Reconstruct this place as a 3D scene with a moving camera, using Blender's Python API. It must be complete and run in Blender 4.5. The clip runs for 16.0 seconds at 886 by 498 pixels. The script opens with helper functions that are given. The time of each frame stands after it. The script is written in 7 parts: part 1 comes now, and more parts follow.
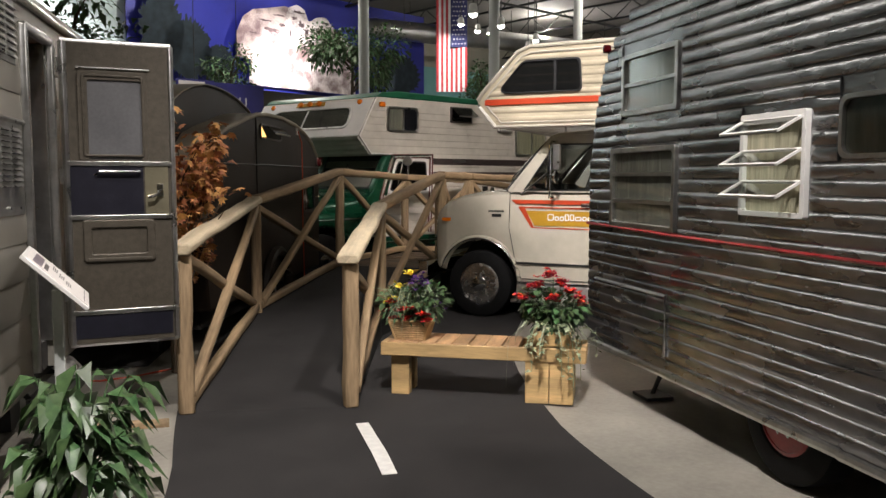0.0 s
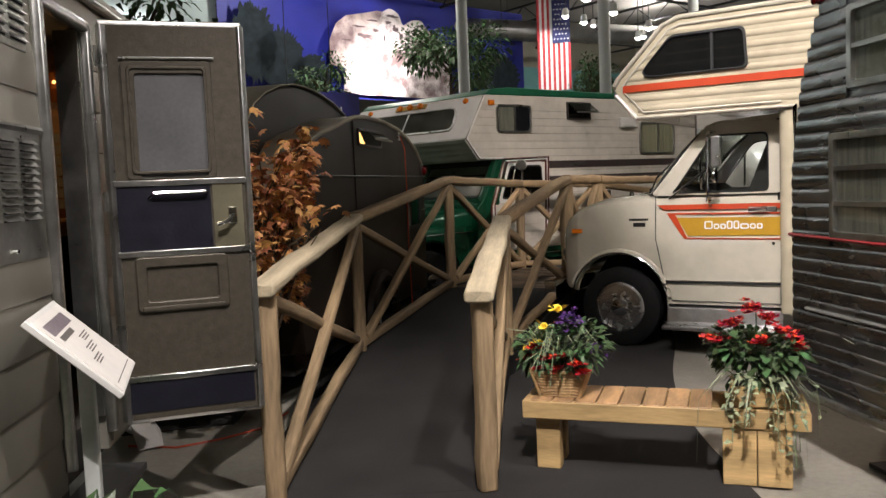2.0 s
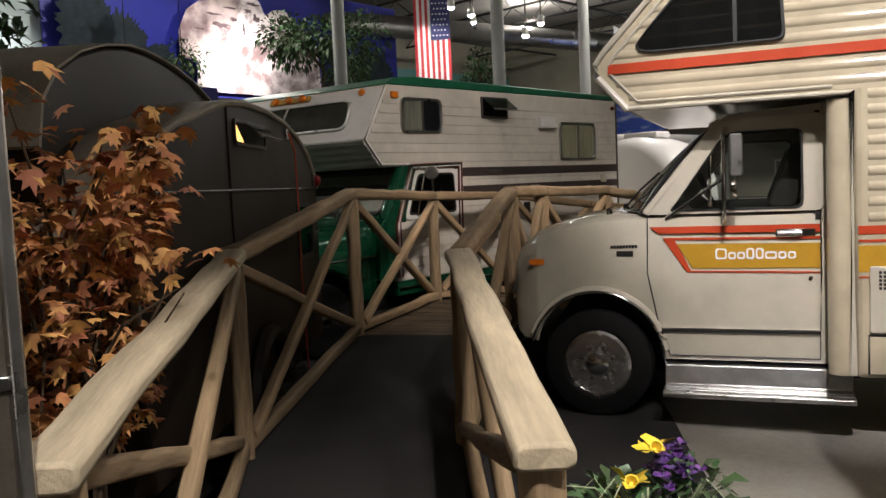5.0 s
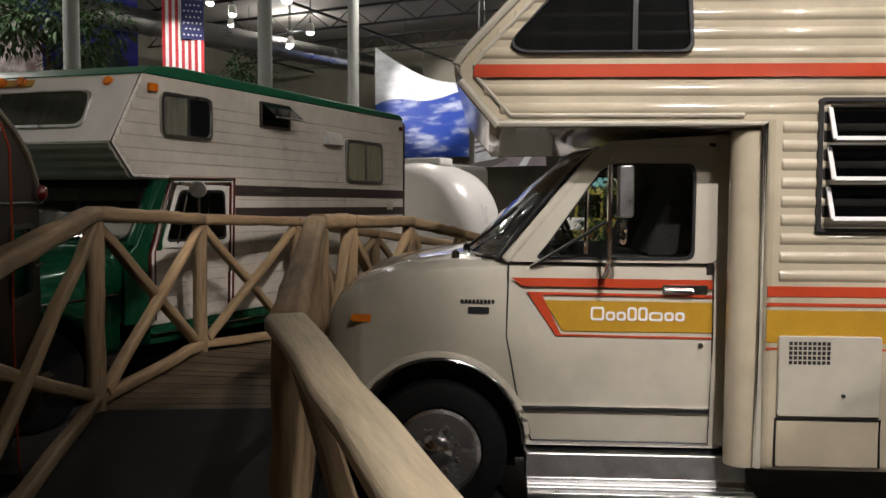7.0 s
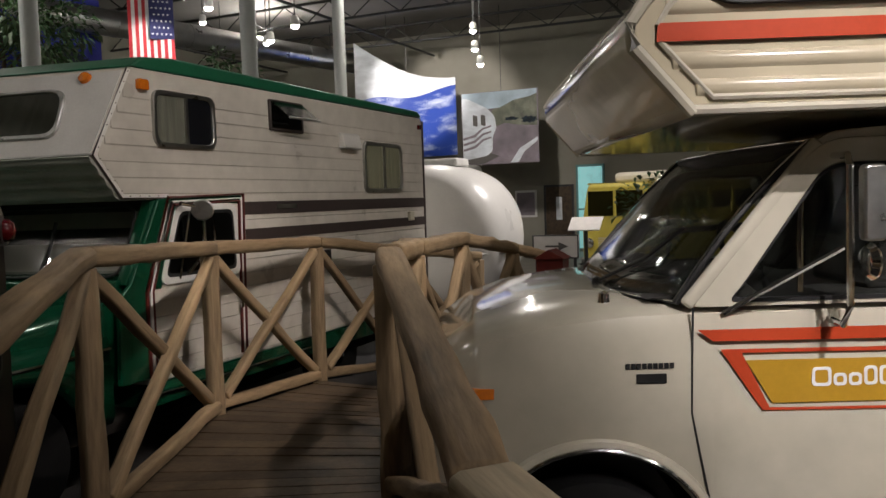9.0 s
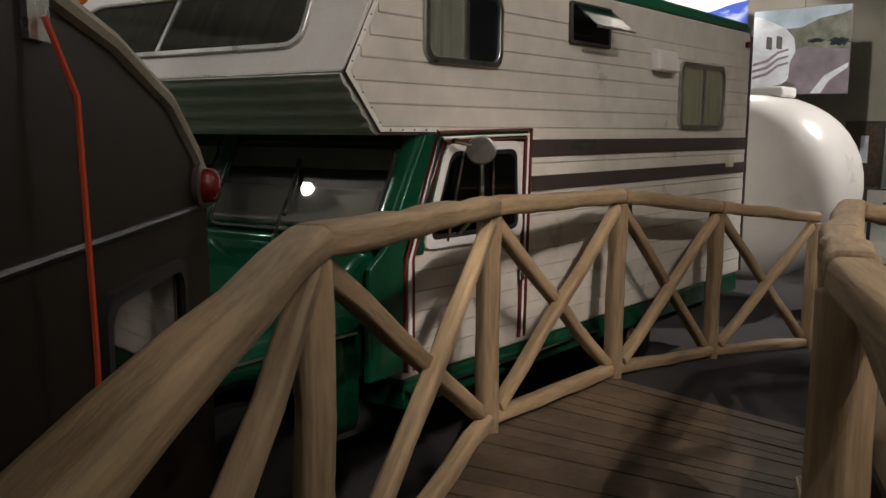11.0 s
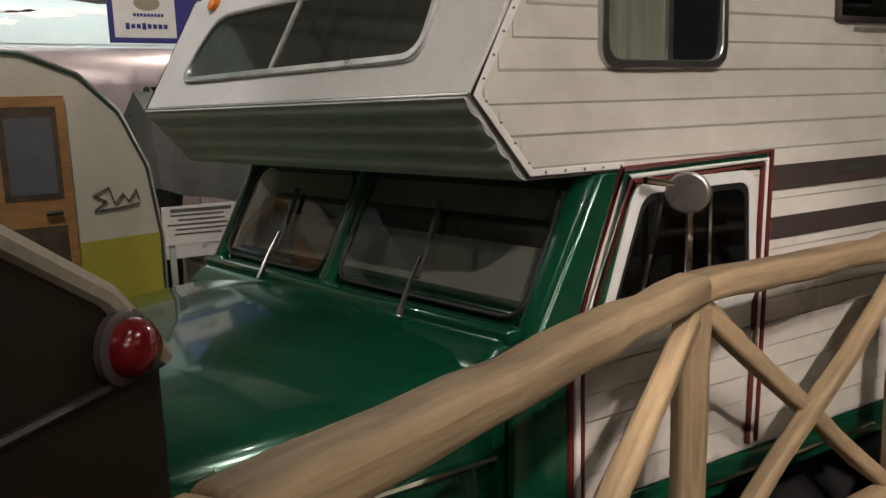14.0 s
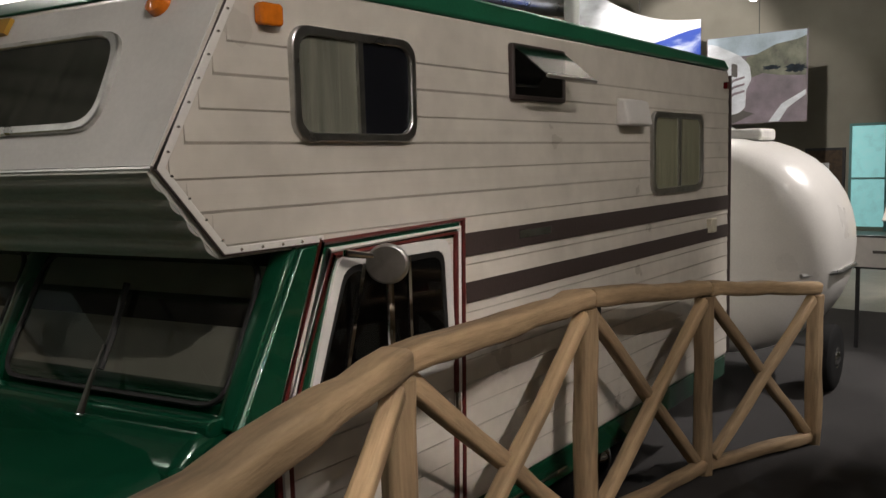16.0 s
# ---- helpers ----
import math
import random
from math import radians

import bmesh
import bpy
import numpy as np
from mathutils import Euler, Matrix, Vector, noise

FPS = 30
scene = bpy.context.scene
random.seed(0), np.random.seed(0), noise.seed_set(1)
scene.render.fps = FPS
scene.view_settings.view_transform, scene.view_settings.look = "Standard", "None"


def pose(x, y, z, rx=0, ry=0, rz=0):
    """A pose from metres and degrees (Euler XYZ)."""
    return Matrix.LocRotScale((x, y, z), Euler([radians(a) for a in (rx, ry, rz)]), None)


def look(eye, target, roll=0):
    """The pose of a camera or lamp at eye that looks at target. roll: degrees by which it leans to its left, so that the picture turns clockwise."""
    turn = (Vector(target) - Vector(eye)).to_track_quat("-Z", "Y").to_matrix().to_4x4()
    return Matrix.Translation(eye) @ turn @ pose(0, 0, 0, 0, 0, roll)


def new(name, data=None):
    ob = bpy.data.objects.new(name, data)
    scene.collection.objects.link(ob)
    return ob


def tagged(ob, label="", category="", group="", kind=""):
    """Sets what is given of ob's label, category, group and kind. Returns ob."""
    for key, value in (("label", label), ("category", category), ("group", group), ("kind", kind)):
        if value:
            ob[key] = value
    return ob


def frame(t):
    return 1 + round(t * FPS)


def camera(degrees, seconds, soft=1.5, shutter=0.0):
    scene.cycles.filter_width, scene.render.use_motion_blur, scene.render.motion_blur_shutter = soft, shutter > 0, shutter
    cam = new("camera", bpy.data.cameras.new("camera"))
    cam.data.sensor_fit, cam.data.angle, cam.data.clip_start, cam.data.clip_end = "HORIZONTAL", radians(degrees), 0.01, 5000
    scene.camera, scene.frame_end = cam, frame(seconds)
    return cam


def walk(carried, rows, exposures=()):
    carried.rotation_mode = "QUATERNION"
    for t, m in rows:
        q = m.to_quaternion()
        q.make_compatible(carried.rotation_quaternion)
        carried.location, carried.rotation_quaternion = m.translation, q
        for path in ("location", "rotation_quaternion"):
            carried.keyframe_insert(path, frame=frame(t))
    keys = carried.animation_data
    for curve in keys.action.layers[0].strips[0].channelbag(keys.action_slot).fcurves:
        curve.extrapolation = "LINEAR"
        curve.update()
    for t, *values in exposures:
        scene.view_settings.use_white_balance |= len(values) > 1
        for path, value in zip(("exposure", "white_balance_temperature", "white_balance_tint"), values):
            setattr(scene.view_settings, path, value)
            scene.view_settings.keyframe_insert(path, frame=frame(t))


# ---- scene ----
cam = camera(56.8, 16.0)
PATH = [
    (0, (0.198, -0.237, 1.534), (1.546, 1.231, 1.362), -0.0),
    (0.5, (0.348, -0.022, 1.507), (1.468, 1.627, 1.346), -0.3),
    (1, (0.501, 0.317, 1.533), (1.682, 1.921, 1.353), -1.0),
    (1.5, (0.715, 0.651, 1.537), (1.858, 2.282, 1.347), -2.8),
    (2, (0.881, 0.973, 1.551), (2.047, 2.591, 1.399), -2.4),
    (2.5, (1.008, 1.342, 1.582), (2.114, 3.005, 1.483), -3.9),
    (3, (1.205, 1.629, 1.584), (2.073, 3.429, 1.518), -3.7),
    (3.5, (1.455, 1.873, 1.608), (2.423, 3.621, 1.528), -2.8),
    (4, (1.606, 2.235, 1.592), (2.822, 3.821, 1.502), -1.3),
    (4.2, (1.658, 2.394, 1.624), (2.923, 3.94, 1.529), -1.8),
    (6.3, (2.452, 3.819, 1.645), (4.08, 4.966, 1.459), -1.9),
    (6.5, (2.567, 3.939, 1.66), (4.219, 5.054, 1.492), -1.9),
    (7, (2.767, 4.239, 1.688), (4.56, 5.117, 1.576), 0.3),
    (7.5, (2.937, 4.526, 1.736), (4.841, 5.135, 1.67), -2.6),
    (8, (3.145, 4.767, 1.734), (5.061, 5.335, 1.646), -1.8),
    (8.5, (3.402, 5.05, 1.768), (5.249, 5.801, 1.614), -1.1),
    (9, (3.659, 5.417, 1.804), (5.484, 6.228, 1.686), -1.9),
    (9.5, (3.902, 5.726, 1.819), (5.673, 6.641, 1.656), -2.2),
    (10, (4.243, 6.014, 1.869), (5.893, 7.121, 1.65), -1.8),
    (10.2, (4.378, 6.168, 1.874), (5.986, 7.33, 1.62), -0.9),
    (12.3, (5.505, 7.012, 2.012), (6.884, 8.426, 1.699), -1.8),
    (12.5, (5.578, 7.07, 2.042), (6.934, 8.503, 1.715), -2.2),
    (13, (5.727, 7.167, 2.076), (7.032, 8.649, 1.762), -1.9),
    (13.5, (5.895, 7.198, 2.102), (7.089, 8.762, 1.744), -0.6),
    (14, (5.951, 7.264, 2.114), (6.985, 8.942, 1.774), -1.8),
    (14.5, (5.97, 7.325, 2.13), (6.95, 9.043, 1.832), -1.6),
    (15, (6.001, 7.33, 2.143), (7.12, 8.973, 1.925), -1.6),
    (15.5, (6.027, 7.327, 2.146), (7.357, 8.807, 1.942), -1.8),
    (16, (6.045, 7.314, 2.152), (7.61, 8.541, 1.937), -1.6),
]
walk(cam, [(t, look(eye, target, roll)) for t, eye, target, roll in PATH], exposures=[(0, 0.38), (2.5, 0.32), (4, 0.15), (6.5, -0.1), (7.5, -0.35), (8.5, -0.55), (9.0, -0.08), (9.5, 0.22), (10, 0.15), (12.5, 0.24), (13.0, 0.5), (13.7, 0.65), (14.5, 0.55), (15.2, 0.27), (16, 0.1)])

# ---- light of the hall: ceiling spotlights, no daylight ----
world = bpy.data.worlds.new("hall_world")
scene.world = world
world.use_nodes = True
world.node_tree.nodes["Background"].inputs[0].default_value = (0.55, 0.6, 0.65, 1)
world.node_tree.nodes["Background"].inputs[1].default_value = 0.02


def spot(x, y, z, tx, ty, tz, watts, cone, color=(1.0, 0.925, 0.89), size=0.06, blend=0.6):
    data = bpy.data.lights.new("spotlight", "SPOT")
    data.energy, data.color, data.shadow_soft_size = watts, color, size
    data.spot_size, data.spot_blend = radians(cone), blend
    ob = new("spotlight_beam", data)
    ob.matrix_world = look((x, y, z), (tx, ty, tz))
    return ob


def glow(x, y, z, watts, color=(1.0, 0.95, 0.88), size=0.1):
    data = bpy.data.lights.new("hall_lamp", "POINT")
    data.energy, data.color, data.shadow_soft_size = watts, color, size
    ob = new("hall_lamp_light", data)
    ob.location = (x, y, z)
    return ob


# x, y, z, target x, y, z, watts, cone
SPOTS = [
    (0.6, 0.2, 6.6, 2.9, 3.3, 0.0, 1650, 48),
    (2.2, 2.6, 6.6, 7.4, 4.4, 2.4, 2400, 36, (1.0, 0.93, 0.935)),
    (5.6, 3.4, 6.6, 9.4, 9.35, 1.1, 820, 46, (1.0, 0.89, 0.82), 0.035),
    (3.4, 1.2, 6.6, 2.4, 4.7, 0.7, 640, 40),
    (4.2, 2.6, 6.6, 8.8, 9.33, 0.7, 1000, 15, (1.0, 0.89, 0.82), 0.03),
    (1.4, 0.6, 6.6, 5.4, 3.0, 1.9, 1050, 46),
    (6.2, 6.4, 6.7, 8.0, 8.4, 0.6, 50, 60),
    (3.4, 1.2, 6.6, 6.95, 9.4, 0.75, 380, 14, (1.0, 0.92, 0.88), 0.03),
    (16.6, 5.6, 6.6, 14.2, 9.3, 1.6, 2300, 36),
    (13.0, 18.3, 4.2, 13.1, 21.0, 4.85, 900, 54),
    (12.8, 15.6, 6.9, 13.0, 20.9, 5.4, 800, 40),
    (20.0, 17.0, 6.7, 27.0, 16.6, 5.4, 4200, 30),
    (20.5, 12.2, 6.7, 27.0, 13.6, 4.0, 800, 34),
    (17.0, 15.5, 6.9, 17.6, 18.6, 5.0, 900, 32),
    (16.5, 9.0, 6.7, 20.5, 8.3, 1.0, 800, 44),
    (5.4, 9.9, 6.6, 6.4, 12.6, 1.4, 330, 50),
    (7.4, 11.2, 6.9, 7.8, 15.6, 3.2, 380, 34),
    (5.4, 16.9, 6.9, 6.4, 20.5, 3.5, 2200, 62),
]
for row in SPOTS:
    spot(*row)
for x, y, z, w in ((3.0, -4.0, 6.9, 150), (11.0, 4.0, 7.0, 130), (10.5, 17.5, 7.0, 340), (19.0, 12.0, 7.0, 420), (24.0, 20.0, 7.0, 420), (2.0, 15.0, 6.8, 150)):
    glow(x, y, z, w)
# warm string lights inside the beige trailer
glow(1.385, 6.02, 2.1, 3.5, (1.0, 0.6, 0.25), 0.1)

# ---- materials ----


def mat(name, col, rough=0.5, metal=0.0, var=0.18, scale=4.0, bump=0.08, bscale=60.0, stretch=(1, 1, 1), coat=0.0, rand=0.0, island=0.0, dark=None, emit=0.0):
    m = bpy.data.materials.new(name)
    m.use_nodes = True
    nt = m.node_tree
    N, L = nt.nodes, nt.links
    b = N["Principled BSDF"]
    b.inputs["Roughness"].default_value, b.inputs["Metallic"].default_value = rough, metal
    b.inputs["Coat Weight"].default_value = coat
    b.inputs["Coat Roughness"].default_value = 0.06
    tc, mp = N.new("ShaderNodeTexCoord"), N.new("ShaderNodeMapping")
    mp.inputs["Scale"].default_value = stretch
    L.new(tc.outputs["Object"], mp.inputs["Vector"])
    n1, n2 = N.new("ShaderNodeTexNoise"), N.new("ShaderNodeTexNoise")
    n1.inputs["Scale"].default_value, n1.inputs["Detail"].default_value = scale, 5
    n2.inputs["Scale"].default_value, n2.inputs["Detail"].default_value = bscale, 4
    for n in (n1, n2):
        L.new(mp.outputs["Vector"], n.inputs["Vector"])
    add = N.new("ShaderNodeMath")
    add.operation = "MULTIPLY_ADD"
    L.new(n2.outputs["Fac"], add.inputs[0])
    add.inputs[1].default_value = 0.4
    L.new(n1.outputs["Fac"], add.inputs[2])
    ramp = N.new("ShaderNodeMapRange")
    ramp.inputs["From Min"].default_value, ramp.inputs["From Max"].default_value = 0.4, 1.0
    L.new(add.outputs[0], ramp.inputs["Value"])
    mix = N.new("ShaderNodeMix")
    mix.data_type = "RGBA"
    d = dark or tuple(c * (1 - 2 * var) for c in col)
    hi = tuple(min(1, c * (1 + 0.6 * var)) for c in col)
    mix.inputs["A"].default_value, mix.inputs["B"].default_value = (*d, 1), (*hi, 1)
    L.new(ramp.outputs["Result"], mix.inputs["Factor"])
    out = mix.outputs["Result"]
    if rand or island:
        hsv = N.new("ShaderNodeHueSaturation")
        mr = N.new("ShaderNodeMapRange")
        if island:
            src = N.new("ShaderNodeNewGeometry").outputs["Random Per Island"]
        else:
            src = N.new("ShaderNodeObjectInfo").outputs["Random"]
        k = island or rand
        mr.inputs["To Min"].default_value, mr.inputs["To Max"].default_value = 1 - k, 1 + k
        L.new(src, mr.inputs["Value"])
        L.new(mr.outputs["Result"], hsv.inputs["Value"])
        if island:
            mh = N.new("ShaderNodeMapRange")
            mh.inputs["To Min"].default_value, mh.inputs["To Max"].default_value = 0.5 - 0.06 * k, 0.5 + 0.06 * k
            L.new(src, mh.inputs["Value"])
            L.new(mh.outputs["Result"], hsv.inputs["Hue"])
        L.new(out, hsv.inputs["Color"])
        out = hsv.outputs["Color"]
    L.new(out, b.inputs["Base Color"])
    rr = N.new("ShaderNodeMapRange")
    rr.inputs["To Min"].default_value, rr.inputs["To Max"].default_value = max(0.02, rough - 0.08), min(1, rough + 0.08)
    L.new(n1.outputs["Fac"], rr.inputs["Value"])
    L.new(rr.outputs["Result"], b.inputs["Roughness"])
    if bump:
        bp = N.new("ShaderNodeBump")
        bp.inputs["Strength"].default_value, bp.inputs["Distance"].default_value = bump, 0.01
        L.new(n2.outputs["Fac"], bp.inputs["Height"])
        L.new(bp.outputs["Normal"], b.inputs["Normal"])
    if emit:
        b.inputs["Emission Color"].default_value = (*col, 1)
        b.inputs["Emission Strength"].default_value = emit
    return m


def glass(name, tint, gloss=0.03, base=0.05):
    m = bpy.data.materials.new(name)
    m.use_nodes = True
    nt = m.node_tree
    N, L = nt.nodes, nt.links
    N.remove(N["Principled BSDF"])
    tr, gl, lw, mx = N.new("ShaderNodeBsdfTransparent"), N.new("ShaderNodeBsdfGlossy"), N.new("ShaderNodeLayerWeight"), N.new("ShaderNodeMixShader")
    pw, ad = N.new("ShaderNodeMath"), N.new("ShaderNodeMath")
    pw.operation, ad.operation = "POWER", "MULTIPLY_ADD"
    pw.inputs[1].default_value = 3.5
    ad.inputs[1].default_value, ad.inputs[2].default_value = 0.8, base
    lw.inputs["Blend"].default_value = 0.5
    tr.inputs["Color"].default_value = (*tint, 1)
    gl.inputs["Roughness"].default_value = gloss
    L.new(lw.outputs["Facing"], pw.inputs[0])
    L.new(pw.outputs[0], ad.inputs[0])
    L.new(ad.outputs[0], mx.inputs[0])
    L.new(tr.outputs[0], mx.inputs[1])
    L.new(gl.outputs[0], mx.inputs[2])
    L.new(mx.outputs[0], N["Material Output"].inputs["Surface"])
    return m


WOOD = mat("weathered_log", (0.37, 0.26, 0.148), 0.72, var=0.4, scale=4.5, bump=0.4, bscale=34, stretch=(0.22, 1.6, 1.6), rand=0.16)
WOOD_END = mat("sawn_wood", (0.6, 0.5, 0.34), 0.7, var=0.24, scale=8, bump=0.25, bscale=40, stretch=(0.22, 1.8, 1.8), rand=0.12)
PINE = mat("pine_lumber", (0.62, 0.42, 0.19), 0.55, var=0.26, scale=6, bump=0.15, bscale=40, stretch=(0.3, 2, 2), rand=0.14)
PINE_TOP = mat("pine_slat", (0.52, 0.31, 0.15), 0.5, var=0.3, scale=6, bump=0.15, bscale=40, stretch=(2, 0.35, 2), rand=0.2)
DECK = mat("deck_plank", (0.125, 0.086, 0.052), 0.7, var=0.35, scale=4, bump=0.3, bscale=30, rand=0.22)
CARPET = mat("black_carpet", (0.027, 0.025, 0.0245), 0.95, var=0.3, scale=2.5, bump=0.5, bscale=220)
CONCRETE = mat("polished_concrete", (0.36, 0.34, 0.29), 0.42, var=0.22, scale=1.6, bump=0.06, bscale=30)
TAPE = mat("white_tape", (0.8, 0.79, 0.75), 0.5, var=0.1, scale=20)
HALLWALL = mat("hall_wall_paint", (0.33, 0.31, 0.25), 0.8, var=0.14, scale=0.8, bump=0.05)
TEAL = mat("teal_band_paint", (0.16, 0.36, 0.35), 0.7, var=0.12, scale=1)
CEIL = mat("ceiling_paint", (0.3, 0.28, 0.26), 0.85, var=0.15, scale=0.7)
STEEL = mat("dark_steel", (0.06, 0.06, 0.06), 0.5, metal=0.6, var=0.2)
DUCT = mat("galvanised_duct", (0.55, 0.56, 0.56), 0.3, metal=1.0, var=0.15, scale=3)
COLUMN = mat("column_paint", (0.5, 0.52, 0.5), 0.55, var=0.1, scale=2)
CREAM = mat("cream_enamel", (0.54, 0.5, 0.4), 0.2, var=0.1, scale=3, bump=0.02, bscale=9, coat=0.9)
CREAM_SIDING = mat("cream_aluminium_siding", (0.52, 0.455, 0.325), 0.14, var=0.12, scale=3, bump=0.03, bscale=8, coat=0.7)
WHITE_SIDING = mat("white_aluminium_siding", (0.66, 0.62, 0.55), 0.3, var=0.1, scale=2.5, bump=0.02, bscale=10, coat=0.15)
WHITE = mat("white_paint", (0.7, 0.69, 0.66), 0.4, var=0.08, scale=4)
GEL = mat("white_gelcoat", (0.8, 0.78, 0.74), 0.3, var=0.07, scale=2, coat=0.3)
UNDER_GREEN = mat("grey_green_aluminium", (0.55, 0.57, 0.52), 0.45, metal=0.0, var=0.14, scale=3, bump=0.02)
GREEN = mat("metallic_green_paint", (0.004, 0.072, 0.034), 0.2, metal=0.25, var=0.16, scale=3, bump=0.012, bscale=14, coat=0.8)
GREEN_ROOF = mat("green_roof_trim", (0.012, 0.12, 0.06), 0.4, var=0.15, scale=5)
RED = mat("red_stripe", (0.5, 0.06, 0.02), 0.32, var=0.1, scale=6, bump=0.0, coat=0.4)
OCHRE = mat("ochre_stripe", (0.48, 0.27, 0.025), 0.32, var=0.1, scale=6, bump=0.0, coat=0.4)
BROWN = mat("brown_stripe", (0.06, 0.045, 0.042), 0.45, var=0.15, scale=6)
MAROON = mat("maroon_trim", (0.12, 0.018, 0.015), 0.35, var=0.2, scale=10, coat=0.3)
SILVER = mat("beige_aluminium_siding", (0.31, 0.295, 0.255), 0.4, metal=0.55, var=0.1, scale=2.5, bump=0.02, bscale=8)
MILL = mat("mill_aluminium", (0.62, 0.62, 0.6), 0.3, metal=1.0, var=0.16, scale=8, bump=0.05, bscale=40)
POLISHED = mat("polished_ribbed_aluminium", (0.46, 0.465, 0.48), 0.27, metal=1.0, var=0.25, scale=2.2, bump=0.3, bscale=8, stretch=(1, 1, 3))
RIMCHROME = mat("road_worn_chrome", (0.82, 0.81, 0.79), 0.26, metal=1.0, var=0.12, scale=14, bump=0.12, bscale=18)
CHROME = mat("chrome", (0.75, 0.75, 0.74), 0.08, metal=1.0, var=0.05, scale=8, bump=0.0)
DOORSKIN = mat("embossed_bronze_panel", (0.088, 0.076, 0.058), 0.45, metal=0.35, var=0.16, scale=30, bump=0.1, bscale=90)
# black panels, also the sheet coloured as shade in the camper window
BLACKPANEL = mat("black_panel_and_shade", (0.012, 0.012, 0.02), 0.35, var=0.2, scale=10)
BRASS = mat("satin_plate", (0.35, 0.32, 0.22), 0.35, metal=0.8, var=0.1)
RUBBER = mat("tyre_rubber", (0.009, 0.009, 0.009), 0.8, var=0.25, scale=12, bump=0.15)
RUBBER.node_tree.nodes["Principled BSDF"].inputs["Specular IOR Level"].default_value = 0.2
# rubber parts, also black pieces that stand for shade in recesses
BLACK = mat("black_rubber_and_shade", (0.012, 0.012, 0.012), 0.5, var=0.2, scale=12)
# dark parts, also flat sheets whose colour stands for shade indoors
DARK = mat("dark_parts_and_shade", (0.02, 0.017, 0.014), 0.85, var=0.3, scale=6)
BROWNSKIN = mat("dark_brown_enamel", (0.02, 0.013, 0.008), 0.5, var=0.2, scale=1.6, bump=0.06, bscale=5)
BROWNSKIN.node_tree.nodes["Principled BSDF"].inputs["Specular IOR Level"].default_value = 0.2
ROOFTAN = mat("tan_canvas_roof", (0.4, 0.36, 0.28), 0.7, var=0.2, scale=2.5, bump=0.1)
AMBER = mat("amber_lens", (0.75, 0.2, 0.015), 0.15, var=0.1, scale=30, coat=0.6)
SHADE = mat("grey_window_shade", (0.11, 0.11, 0.115), 0.5, var=0.2, scale=3, bump=0.02)
REDLENS = mat("red_lens", (0.12, 0.003, 0.006), 0.15, var=0.15, scale=40, coat=0.8)
CURTAIN = mat("pleated_curtain", (0.32, 0.3, 0.25), 0.9, var=0.3, scale=3, stretch=(9, 9, 0.6), bump=0.4, bscale=10)
CURTAIN_Y = mat("yellow_curtain", (0.52, 0.48, 0.34), 0.9, var=0.25, scale=3, stretch=(9, 9, 0.6), bump=0.4, bscale=10)
CURTAIN_O = mat("orange_curtain", (0.6, 0.17, 0.03), 0.9, var=0.3, scale=4, stretch=(9, 9, 0.6), bump=0.4, bscale=10)
WARMWOOD = mat("varnished_birch", (0.4, 0.2, 0.07), 0.4, var=0.25, scale=5, stretch=(1, 1, 6), coat=0.2)
YELLOW = mat("yellow_paint", (0.5, 0.41, 0.07), 0.35, var=0.1, scale=4, coat=0.3)
OLIVE = mat("olive_yellow_paint", (0.42, 0.38, 0.05), 0.4, var=0.12, scale=3)
IVORY = mat("ivory_paint", (0.58, 0.54, 0.43), 0.42, var=0.1, scale=3)
PAPER = mat("sign_paper", (0.78, 0.74, 0.7), 0.45, var=0.06, scale=10, bump=0.0)
INK = mat("printed_ink", (0.12, 0.11, 0.1), 0.6, var=0.1, scale=20, bump=0.0)
INKBLUE = mat("navy_print", (0.03, 0.03, 0.2), 0.5, var=0.1, scale=8, bump=0.0)
SKYBLUE = mat("mural_sky", (0.02, 0.03, 0.36), 0.55, var=0.4, scale=0.5, bump=0.0, dark=(0.012, 0.012, 0.13))
ROCK = mat("mural_granite", (0.62, 0.52, 0.5), 0.6, var=0.3, scale=1.4, bump=0.0, dark=(0.2, 0.13, 0.14))
ROCKW = mat("mural_pale_granite", (0.72, 0.66, 0.66), 0.6, var=0.3, scale=2.2, bump=0.0, dark=(0.22, 0.15, 0.15))
for m in (ROCK, ROCKW):
    for nd in m.node_tree.nodes:
        if nd.type == "MAP_RANGE" and abs(nd.inputs["From Min"].default_value - 0.4) < 0.01:
            nd.inputs["From Min"].default_value, nd.inputs["From Max"].default_value = 0.58, 0.78
ROCKSHADE = mat("mural_rock_shade", (0.16, 0.11, 0.12), 0.6, var=0.3, scale=6, bump=0.0)
MURALTREE = mat("mural_dark_trees", (0.018, 0.03, 0.04), 0.95, var=0.4, scale=5, bump=0.0)
SEA = mat("banner_sea", (0.75, 0.82, 0.9), 0.5, var=0.1, scale=1.3, bump=0.0, stretch=(1, 0.7, 2.4), dark=(0.008, 0.05, 0.34))
SURF = mat("banner_surf", (0.8, 0.84, 0.88), 0.5, var=0.2, scale=2, bump=0.0, stretch=(1, 1, 2))
for nd in SEA.node_tree.nodes:
    if nd.type == "MAP_RANGE" and abs(nd.inputs["From Min"].default_value - 0.4) < 0.01:
        nd.inputs["From Min"].default_value, nd.inputs["From Max"].default_value = 0.70, 1.0
PALESKY = mat("banner_pale_sky", (0.5, 0.62, 0.7), 0.5, var=0.25, scale=1.5, bump=0.0)
HILL = mat("banner_hills", (0.2, 0.21, 0.15), 0.5, var=0.4, scale=3, bump=0.0)
